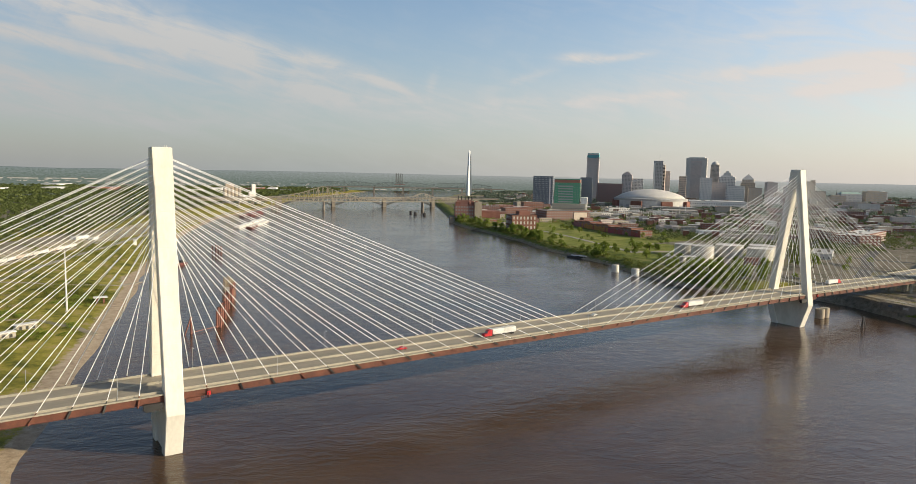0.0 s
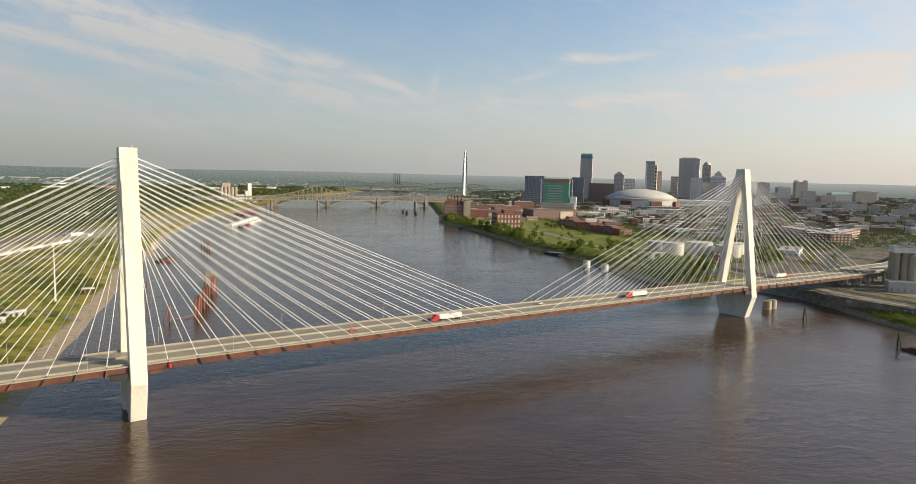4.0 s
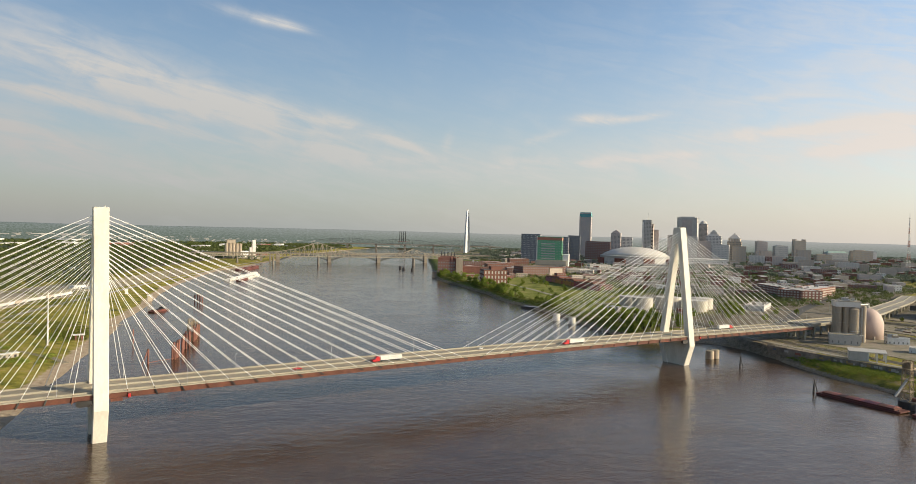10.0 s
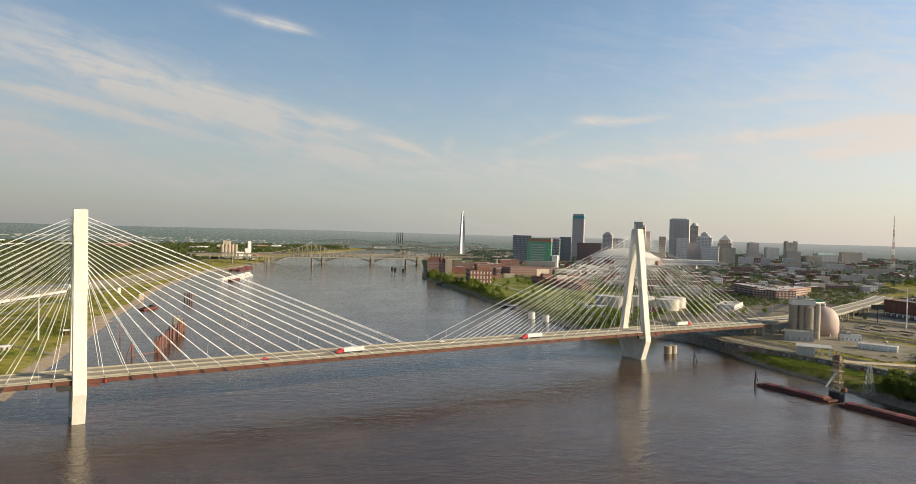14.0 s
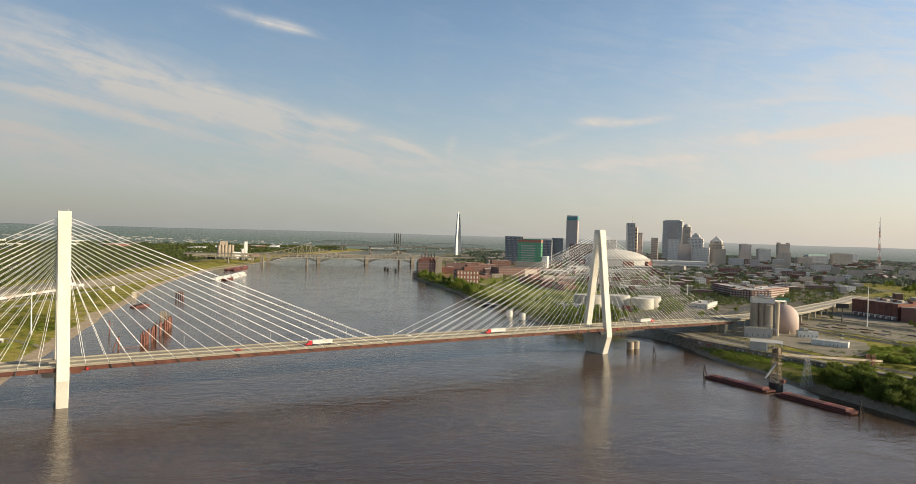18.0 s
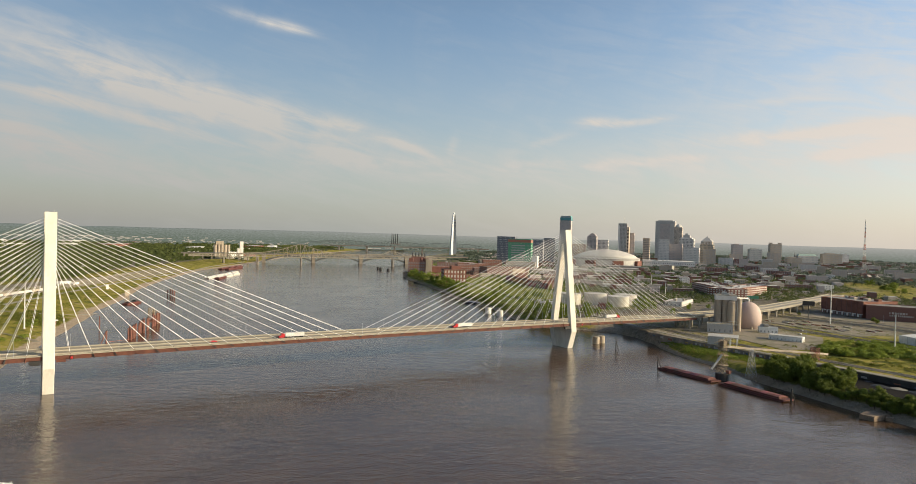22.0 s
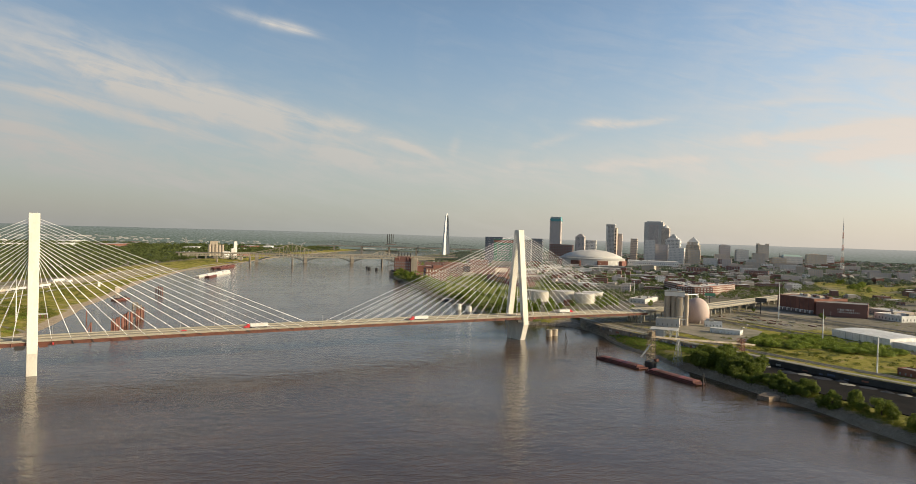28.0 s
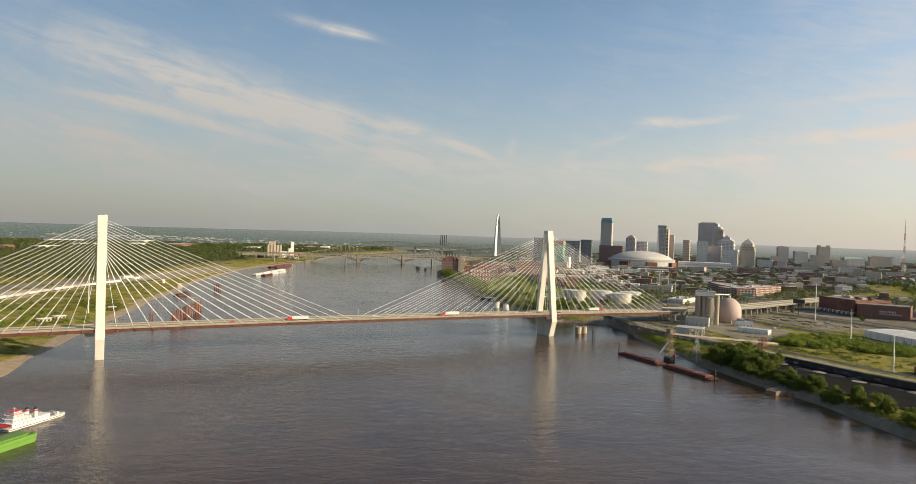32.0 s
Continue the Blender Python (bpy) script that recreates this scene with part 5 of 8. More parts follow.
# near-black ground: the shade below the flood wall is put into this colour
SHADED_FLAT = material("shaded_flat_ground", (0.009, 0.008, 0.007), 0.95, 0.35, 0.06, 0.9, 0.15, tint=(0.022, 0.018, 0.014), spec=0.1)


def pad(label, pts, mat, lift=0.22):
    g = Geo().loft([[(x, y, level(x, y) - 0.4) for x, y in pts], [(x, y, max(level(a, b) for a, b in pts) + lift) for x, y in pts]])
    return tagged(part("paved_lot", g, mat), label, "paved lot", kind="structure")


pad("pale gravel works yard round the dome", [(398, 0), (400, -75), (378, -150), (420, -168), (500, -120), (520, -20), (470, 30)], GRAVEL, 0.2)
pad("dark flat between bank and flood wall, shade put into its colour", [(270, -232), (258, -300), (246, -360), (238, -470), (320.6, -470), (316.6, -325), (322.2, -235)], SHADED_FLAT, 0.25)
pad("bare gravel yard with stacked material", [(575, 20), (560, -70), (540, -130), (620, -150), (640, -60), (625, 15)], GRAVEL, 0.2)
pad("gravel lot in front of the brick warehouse", [(690, 40), (690, -60), (735, -90), (750, 30)], GRAVEL, 0.2)
road("service street in the industrial quarter", [(660, 170), (690, 60), (705, -40), (690, -160), (660, -300)], 10, ASPHALT)
road("wide city street beside the viaduct", [(470, 60), (560, 95), (680, 150), (820, 200), (1000, 250)], 14, ASPHALT)
road("park street towards the warehouses", [(440, 340), (520, 310), (620, 290), (760, 300), (860, 200)], 12, CONC_ROAD)
road("curving park drive on the grassy bank", [(470, 900), (560, 700), (520, 560), (470, 430), (430, 330)], 8, CONC_ROAD)

# long stacks of material in the yard
rgs = random.Random(8)
for i in range(26):
    x, y = rgs.uniform(575, 625), rgs.uniform(-130, 0)
    t = thing("pipe_stack", "low stack of pale pipes and beams on the yard", "stacked material", "yard stacks", at=(x, y, level(x, y) + 0.3))
    t.rotation_euler = (0, 0, radians(rgs.uniform(62, 82)))
    for j in range(4):
        part("beam", Geo().box(0, j * 0.9, 0, rgs.uniform(7, 13), 0.7, rgs.uniform(0.5, 1.2)), rgs.choice((PALE_ROOF, STAINED, PILE, CRIB)), t)

for x, y, h, a in ((638, -53, 51, 0), (480, -203, 36, 0), (356, -318, 31, 0), (718, 284, 27, 2), (849, 433, 30, 0), (911, 524, 28, 1), (1092, 759, 34, 0), (-242, 291, 47, 0)):
    pole(x, y, h, 0.75, arms=a)
for i in range(26):
    k = random.Random(i * 3 + 1)
    x = k.uniform(420, 950)
    y = k.uniform(-180, 330)
    if math.hypot(x - 480, y + 30) < 60 or abs(y - lerp(x, [(p[0], p[1]) for p in VIA])) < 20:
        continue
    t = thing("street_light", "thin street light pole beside a road", "street light", "street lights", at=(x, y, level(x, y)))
    part("pole", Geo().tube((0, 0, 0), (0, 0, 10), 0.16, 0.1, 6), GALV, t)
    part("arm", Geo().beam((0, 0, 10), (1.8, 0, 10.3), 0.14), GALV, t)

# billboards by the viaduct
for x, y, m, lab in ((668, -6, DARK, "dark roadside billboard on a single post"), (640, 60, GREEN_GLASS, "green highway sign over the viaduct")):
    t = thing("billboard", lab, "billboard", at=(x, y, level(x, y)))
    t.rotation_euler = (0, 0, radians(-50))
    part("post", Geo().tube((0, 0, 0), (0, 0, 20), 0.6), DARK, t)
    part("panel", Geo().box(0, 0, 18 if m is DARK else 22, 15, 0.8, 6 if m is DARK else 4), m, t)
    part("frame", Geo().box(0, 0.7, 17.5 if m is DARK else 21.5, 15.6, 0.5, 0.5), GALV, t)


# ---- large brick warehouses and sheds of the city bank ----
def brick_block(label, a, b, depth, h, wall, floors, bay, glass, **kw):
    """A block whose front runs from a to b (seen from the river)."""
    dx, dy = b[0] - a[0], b[1] - a[1]
    L = math.hypot(dx, dy)
    rz = math.degrees(math.atan2(dy, dx))
    n = Vector((-dy, dx)) / L
    cx, cy = (a[0] + b[0]) / 2 + n.x * depth / 2, (a[1] + b[1]) / 2 + n.y * depth / 2
    return building("warehouse", label, cx, cy, L, depth, h, rz, wall, floors, (max(2, int(L / bay)), max(2, int(depth / bay))), glass=glass, category="warehouse", **kw)


w = brick_block("tall dark red brick warehouse with pilasters and white ground floor", (778, 38), (757, -34), 62, 22.5, BRICK, 0, 4, None, extras=4)
for i in range(9):
    part("pilaster", Geo().box(-36 + i * 9, -31.2, 0, 1.0, 0.8, 22), BRICK_DARK, w)
    part("pilaster", Geo().box(-37.7, -28 + i * 7, 0, 0.8, 1.0, 22), BRICK_DARK, w)
for i in range(16):
    part("loading_bay", Geo().box(-35 + i * 4.6, -31.15, 0.6, 3.0, 0.7, 3.6), GLASS if i % 2 else WHITE, w)
part("white_band", Geo().box(0, -31.1, 4.3, 75, 0.5, 0.9), WHITE, w)
for i in range(5):
    part("penthouse", Geo().box(-20 + 12 * i, 5 - 6 * (i % 2), 22.6, 8, 6, 3.2), TAN if i % 2 else BRICK, w)
w = brick_block("long blank dark brick warehouse with painted wall lettering", (746, -43), (774, -102), 44, 19, BRICK_DARK, 0, 5, None)
for row, (z, h, n) in enumerate(((9.6, 2.6, 7), (6.4, 2.2, 12))):
    for i in range(n):
        part("painted_letter_bar", Geo().box(-4 + i * (3.1 if row == 0 else 2.4), -22.06, z - 0.05 * (i % 2), 2.2 if row == 0 else 1.5, 0.1, h), PALE_ROOF, w)
for i in range(8):
    part("pilaster", Geo().box(-31 + i * 9, -22.15, 0, 0.7, 0.4, 18.6), BRICK_DARK, w)
w = brick_block("long four-storey brick warehouse with pale window bays", (905, 376), (812, 226), 36, 17, BRICK_DARK, 4, 5.2, PALE_PANE, roof=PALE_ROOF, ww=0.5, wh=0.55, extras=6)
w = brick_block("red brick warehouse wing with rows of white-framed windows", (814, 224), (985, 262), 40, 16.5, BRICK, 4, 5.0, PALE_PANE, roof=PALE_ROOF, ww=0.55, wh=0.55, extras=5)
t = building("metal_warehouse", "large white metal warehouse with low roof", 558.3, -222.2, 77, 54, 8.6, 71.8, WHITE, 0, roof=WHITE, parapet=0.3, category="warehouse")
part("roll_door", Geo().box(-20, 27.1, 0, 5, 0.3, 5), GALV, t)
part("roof_ridge", Geo().loft([[(-38, -26.5, 8.87), (38, -26.5, 8.87), (38, 26.5, 8.87), (-38, 26.5, 8.87)], [(-38, -1, 10.2), (38, -1, 10.2), (38, 1, 10.2), (-38, 1, 10.2)]]), WHITE, t)
part("low_wing", Geo().box(-52.6, 6, 0, 28, 34, 6.4), WHITE, t)
for q in range(7):
    part("wall_rib", Geo().box(-28 + q * 9.3, 27.12, 0.2, 0.4, 0.2, 8.2), PALE_ROOF, t)
building("depot", "low white depot building with flat roofs", 800, -128, 46, 30, 8, 70, WHITE, 1, (8, 5), 0.3, 0.35, PALE_ROOF, extras=3)
building("depot", "low tan brick depot beside the street", 868, -88, 60, 34, 7, 65, TAN, 1, (9, 5), 0.3, 0.3, PALE_ROOF, extras=2)
building("workshop", "low brick workshop building near the flood wall", 372, -338, 18, 12, 5.5, 80, BRICK, 1, (4, 3), 0.3, 0.35)

rgc = random.Random(17)
for i in range(34):
    k, row = rgc.uniform(0.02, 0.98), rgc.choice((11, 19))
    x, y = 905 - 93 * k - 0.85 * row, 376 - 150 * k + 0.53 * row
    car(x, y, level(x, y) + 0.25, -32 + rgc.choice((0, 180)), rgc.choice((WHITE, WHITE, GALV, DARK, RED_PAINT)), "parked cars at the warehouse", "parked car on the lot before the brick warehouse")

# tank farm
TANK = material("weathered_tank_paint", (0.60, 0.565, 0.49), 0.6, 0.15, 0.12, 1.2, 0, tint=(0.45, 0.41, 0.34), stretch=(1, 1, 0.25), rnd=0.08)
for x, y, r, h in ((481, 291, 13.5, 14.5), (472, 257, 14, 16), (510, 244, 17.5, 16.5), (524, 209, 16, 15), (560, 228, 17, 15), (384, 233, 3.8, 9.5), (391, 225, 3.8, 9.5)):
    t = thing("storage_tank", "round white steel storage tank with shallow cone roof", "storage tank", "tank farm", at=(x, y, level(x, y) - 0.3))
    part("shell", Geo().turned(0, 0, [(r, 0), (r, h)], 36), TANK, t)
    ro = part("roof", Geo().turned(0, 0, [(r + 0.25, h), (r + 0.25, h + 0.35), (0.4, h + 0.1 * r)], 36), PALE_ROOF, t)
    part("vent", Geo().tube((0, 0, h + 0.1 * r), (0, 0, h + 0.1 * r + 1.2), 0.5, n=10), GALV, ro)
    for z in (h * 0.25, h * 0.5, h * 0.75):
        part("stiffening_ring", Geo().turned(0, 0, [(r + 0.02, z), (r + 0.14, z + 0.05), (r + 0.14, z + 0.25), (r + 0.02, z + 0.3)], 36), TANK, t)
    part("ladder", Geo().beam((-r * 0.8 - 0.6, -r * 0.6 - 0.5, 0), (-r * 0.8 - 0.6, -r * 0.6 - 0.5, h + 1), 0.5), GALV, t)
building("pump_house", "small red brick pump house by the tanks", 470, 185, 16, 12, 8, -40, BRICK, 1, (4, 3), 0.35, 0.4)
building("office", "low white office block by the tank farm", 420, 250, 34, 14, 6, -50, WHITE, 1, (8, 3), 0.4, 0.35, PALE_ROOF)
building("depot", "long low grey depot beside the viaduct", 640, 190, 70, 26, 7, 25, STONE, 1, (12, 4), 0.3, 0.3, PALE_ROOF, extras=3)

# park side and old riverfront
mural = [material("mural_paint_%s" % n, c, 0.85, 0.3, 0.3, 1.4, 0.05, tint=t2, tint_at=0.5) for n, c, t2 in (("crimson", (0.44, 0.09, 0.10), (0.20, 0.08, 0.09)), ("rose", (0.42, 0.17, 0.19), (0.20, 0.10, 0.10)), ("amber", (0.50, 0.27, 0.07), (0.28, 0.13, 0.06)), ("scarlet", (0.40, 0.10, 0.07), (0.19, 0.09, 0.07)))]
A, B, C = Vector((692, 724)), Vector((634, 560)), Vector((619, 488))
for i, m in enumerate((1, 1, 2, 2, 2, 2, 0, 3, 1, 3)):
    p = A.lerp(B, i / 7) if i < 7 else B.lerp(C, (i - 7) / 3)
    q = A.lerp(B, (i + 1) / 7) if i < 7 else B.lerp(C, (i - 6) / 3)
    w = brick_block("graffiti-covered abandoned riverside warehouse bay", tuple(p), tuple(q), 26, 11.0 + 1.4 * (i % 3), BRICK, 2, 4, GLASS, group="painted warehouses", ww=0.5, wh=0.5)
    L = (q - p).length
    for k in range(4):
        part("mural", Geo().box(-L / 2 + L * (k + 0.5) / 4, -13.13, 0.4 + 0.5 * (k % 2), L / 4 - 0.5, 0.14, 9.5 - 1.2 * ((k + i) % 3)), mural[(m + (k == 2 and i % 2)) % 4], w)
w = brick_block("tall old brick powerhouse with arched windows", (507, 694), (550, 676), 42, 27, BRICK, 3, 6, PALE_PANE, ww=0.4, wh=0.6)
part("upper_storey", Geo().box(6, 8, 27, 22, 22, 7), BRICK, w)
w = brick_block("broad dark brick warehouse with tan end wall", (719, 838), (829, 815), 50, 23, BRICK_DARK, 4, 6, GLASS)
part("end_bay", Geo().box(30, -25.6, 0, 34, 1.4, 20), TAN, w)
ash = brick_block("old brick riverside power plant with steel upper works", (588, 1004), (640, 972), 50, 30, BRICK_DARK, 4, 6, GLASS, extras=3)
part("boiler_house", Geo().box(-8, 8, 30, 34, 26, 11), BRICK_DARK, ash)
part("tower_block", Geo().box(22, -20, 0, 16, 18, 38), SILO, ash)
part("low_wing", Geo().box(52, 4, 0, 44, 44, 17), BRICK, ash)
part("coal_bunker", Geo().box(-24, -14, 30, 11, 16, 8), PILE, ash)
for i in range(5):
    part("chimney", Geo().tube((-22 + i * 8, 14, 40), (-22 + i * 8, 14, 50), 1.5, 1.3, 12), DARK, ash)
for i in range(3):
    part("steel_tank", Geo().turned(2 + i * 8, -17, [(3.2, 30), (3.2, 38), (1.0, 40)], 14), PILE, ash)
part("quay_wall", Geo().box(-37, -4, -12, 12, 62, 15), WALLC, ash)
LANDING = [(640, 800, 46, 24, 9, BRICK, 2), (700, 900, 50, 28, 14, BRICK, 3), (770, 930, 60, 40, 16, BRICK_DARK, 4), (790, 1040, 90, 50, 18, BRICK, 4), (880, 1120, 70, 46, 22, BRICK, 5), (820, 1190, 70, 40, 20, BRICK_DARK, 5), (900, 1010, 60, 44, 15, TAN, 3), (950, 900, 70, 36, 12, STONE, 2), (1000, 1010, 50, 40, 14, BRICK, 3), (1060, 930, 60, 40, 12, TAN, 2)]
LANDING += [(1010, 1230, 80, 50, 24, BRICK, 5), (1130, 1010, 70, 40, 14, STONE, 3), (930, 1260, 90, 50, 18, BRICK, 4), (1080, 1350, 80, 50, 20, TAN, 4), (760, 640, 40, 26, 10, BRICK_DARK, 2), (800, 700, 50, 30, 9, TAN, 2), (850, 760, 44, 30, 12, BRICK, 3)]
for i, (x, y, sx, sy, h, m, f) in enumerate(LANDING):
    sx, sy, h = sx * (0.62 + 0.12 * (i % 3)), sy * 0.8, h * (0.75 + 0.1 * (i % 4))
    building("brick_building", "old brick commercial building with flat roof" if m in (BRICK, BRICK_DARK) else "plain masonry commercial building with flat roof", x, y, sx, sy, h, -20 - (i * 7) % 9, m, f, (int(sx / 5), int(sy / 5)), roof=TAR if i % 2 else PALE_ROOF, group="riverfront buildings", extras=i % 3)

# electricity yard: rows of pale poles and gantries
sub = thing("substation", "electricity substation with rows of pale poles and gantries", "substation", at=(1060, 860, level(1060, 860)))
part("yard", Geo().box(0, 0, -0.5, 230, 120, 0.8, -35), GRAVEL, sub)
k = random.Random(2)
for i in range(9):
    for j in range(5):
        p = pose(0, 0, 0, 0, 0, -35) @ Vector((-96 + i * 24, -48 + j * 22, 0))
        hgt = k.uniform(14, 24)
        part("pole", Geo().tube((p.x, p.y, 0), (p.x, p.y, hgt), 0.5, 0.3, 6), WHITE, sub)
        if j % 2 == 0 and i < 8:
            q = pose(0, 0, 0, 0, 0, -35) @ Vector((-72 + i * 24, -48 + j * 22, 0))
            part("gantry", Geo().beam((p.x, p.y, 12), (q.x, q.y, 12), 0.6), GALV, sub)


# ---- downtown ----
def tower(name, label, x, y, w, d, top, rz, wall, floors, bays, glass=None, z=None, ww=0.55, wh=0.55, roof=None, crown=None):
    z = level(x, y) - 0.5 if z is None else z
    t = building(name, label, x, y, w, d, top - z, rz, wall, floors, bays, ww, wh, roof, glass, z, "tower block", "downtown towers")
    return t


def tiers(t, base, steps, mat):
    """Set-back upper storeys: (width, depth, height)."""
    z = base
    for w, d, h in steps:
        part("setback", Geo().box(0, 0, z, w, d, h), mat, t)
        z += h


gb = tower("hotel_tower", "green glass hotel tower with red-brown top band", 1012, 1085, 68, 40, 102, -47, GREEN_GLASS, 20, (16, 8), BLUE_GLASS, ww=0.3, wh=0.22)
part("top_band", Geo().box(0, 0, 83, 69.5, 41.5, 8), TILE_RED, gb)
part("podium", Geo().box(6, -4, 0, 88, 50, 27), CREAM, gb)
for i in range(3):
    part("podium_band", Geo().box(6, -29.1, 6 + i * 7, 86, 0.4, 2.2), TAN, gb)
part("side_block", Geo().box(46, -6, 0, 16, 34, 44), WHITE, gb)
for i in range(7):
    part("dark_band", Geo().box(-4, -20.2, 30 + i * 7, 40, 0.5, 2.6), BLUE_GLASS, gb)
d = tower("hotel_slab", "dark blue-grey hotel slab with pale window column", 1161, 1354, 62, 34, 108, -48, NAVY_GLASS, 16, (14, 6), STONE, ww=0.28, wh=0.34)
part("window_column", Geo().box(22, -17.3, 8, 4, 0.5, 84), STONE, d)
tower("office_slab", "long low grey office slab behind the hotel", 1298, 1371, 64, 30, 100, -48, NAVY_GLASS, 16, (14, 6), BLUE_GLASS)
tower("office_block", "dark glass office block", 1368, 1372, 40, 34, 106, -47, NAVY_GLASS, 18, (8, 7), GLASS)
t = tower("office_tower", "slim dark brown skyscraper with teal glass crown", 1782, 1752, 44, 42, 202, -52, PINKISH, 40, (12, 11), BLUE_GLASS, ww=0.5, wh=0.6)
part("crown", Geo().loft([[(-25.2, -23.2, 172), (25.2, -23.2, 172), (25.2, 23.2, 172), (-25.2, 23.2, 172)], [(-22, -20, 192), (22, -20, 192), (22, 20, 192), (-22, 20, 192)]]), TEAL, t)
for s in (-1, 1):
    part("corner_pier", Geo().box(s * 22, -23.3, 0, 5, 1.0, 176), PINKISH, t)
tower("convention_hotel", "broad brick office block with red roof edge", 1514, 1404, 88, 40, 86, -48, BRICK_DARK, 12, (14, 8), GLASS)
t = tower("apartment_tower", "stepped pinkish masonry tower with gabled top", 1650, 1447, 36, 32, 119, -52, PINKISH, 22, (7, 6), GLASS)
tiers(t, 106, ((28, 24, 4), (20, 17, 4), (10, 9, 3)), PINKISH)
tower("office_block", "grey masonry office block beside the stepped tower", 1714, 1452, 40, 30, 105, -50, STONE, 16, (8, 6), GLASS)
t = tower("office_tower", "dark tower with white grid corner and roof antenna", 1800, 1428, 34, 36, 173, -55, BLUE_GLASS, 30, (6, 7), GLASS)
part("white_frame", Geo().box(-13.5, -18.3, 0, 5, 0.6, 150), WHITE, t)
part("pattern_bay", Geo().box(20.5, 2, 0, 8, 28, 144), TAN, t)
for i in range(10):
    part("pattern_panel", Geo().box(20.5, -12.2, 6 + i * 13.5, 5.6, 0.6, 6.5), DARK, t)
part("antenna", Geo().tube((3, 0, 150), (3, 0, 186), 0.9, 0.3, 6), GALV, t)
tower("office_tower", "brown office tower beside the gridded tower", 1846, 1424, 22, 28, 136, -52, PINKISH, 24, (5, 6), BLUE_GLASS)
tower("office_block", "pale stone office block", 1898, 1392, 26, 24, 117, -55, TAN, 14, (6, 5), GLASS)
t = tower("office_tower", "very wide grey granite skyscraper with shouldered top", 2222, 1572, 84, 52, 196, -58, STONE, 42, (18, 12), BLUE_GLASS, ww=0.5, wh=0.6)
tiers(t, 168, ((76, 46, 8), (66, 40, 6)), STONE)
part("centre_bay", Geo().box(0, -26.4, 0, 44, 0.9, 166), PINKISH, t)
for i in range(11):
    part("window_strip", Geo().box(-20 + i * 4, -27.0, 8, 1.6, 0.4, 152), BLUE_GLASS, t)
t = tower("office_tower", "tan tower with rounded domed top", 2062, 1368, 32, 30, 165, -58, TAN, 30, (7, 6), GLASS)
part("dome_top", Geo().turned(0, 0, [(14, 141), (14, 149), (11, 155), (6, 159), (1, 161)], 20), STONE, t)
t = tower("office_tower", "old stepped stone tower with setbacks", 1960, 1242, 56, 40, 118, -58, STONE, 18, (11, 8), GLASS)
tiers(t, 92, ((42, 30, 14), (26, 20, 10), (12, 10, 6)), STONE)
t = tower("courthouse_tower", "stone courthouse tower with colonnade and pyramid roof", 2040, 1208, 50, 46, 98, -59, TAN, 12, (10, 9), GLASS)
part("colonnade", Geo().box(0, 0, 74, 42, 38, 18), TAN, t)
for i in range(8):
    part("column", Geo().tube((-19 + i * 5.4, -19.6, 75), (-19 + i * 5.4, -19.6, 90), 0.9, n=8), STONE, t)
part("cornice", Geo().box(0, 0, 90.6, 44, 40, 1.6), STONE, t)
part("pyramid_roof", Geo().loft([[(-21, -19, 92), (21, -19, 92), (21, 19, 92), (-21, 19, 92)], [(-7, -6, 106), (7, -6, 106), (7, 6, 106), (-7, 6, 106)], [(-3, -3, 107), (3, -3, 107), (3, 3, 107), (-3, 3, 107)], [(-2, -2, 112), (2, -2, 112), (2, 2, 112), (-2, 2, 112)]]), STONE, t)
MID = [(2015, 1062, 54, 40, 97, TAN, 14), (2250, 1056, 46, 34, 107, WHITE, 14), (1910, 850, 44, 30, 72, TAN, 9), (1806, 616, 34, 24, 70, TAN, 9), (1790, 1210, 38, 30, 113, STONE, 16), (1830, 1190, 52, 32, 97, PINKISH, 13), (1850, 1130, 56, 36, 86, STONE, 11), (1797, 378, 52, 26, 60, TAN, 7), (1822, 324, 30, 24, 66, PINKISH, 8), (1873, 928, 44, 30, 74, PINKISH, 9)]
MID += [(1680, 494, 36, 24, 66, TAN, 9), (1476, 442, 46, 26, 38, PINKISH, 4), (1900, 1090, 44, 34, 82, TAN, 10), (1930, 1040, 48, 30, 72, STONE, 9), (1960, 1000, 46, 32, 66, BRICK_DARK, 7), (2060, 960, 50, 40, 70, STONE, 8), (2120, 860, 70, 40, 66, TAN, 8), (1990, 760, 60, 40, 62, STONE, 7), (1700, 780, 60, 40, 50, BRICK_DARK, 6), (1800, 820, 70, 44, 58, TAN, 7)]
MID += [(1560, 600, 60, 40, 44, BRICK_DARK, 5), (1640, 680, 66, 40, 50, STONE, 5), (1900, 560, 44, 26, 54, TAN, 6), (2000, 500, 48, 28, 58, PINKISH, 7), (2150, 640, 70, 40, 70, TAN, 8), (1500, 760, 60, 40, 46, BRICK, 5), (2120, 420, 40, 24, 60, TAN, 7), (1420, 880, 56, 40, 44, TAN, 5)]
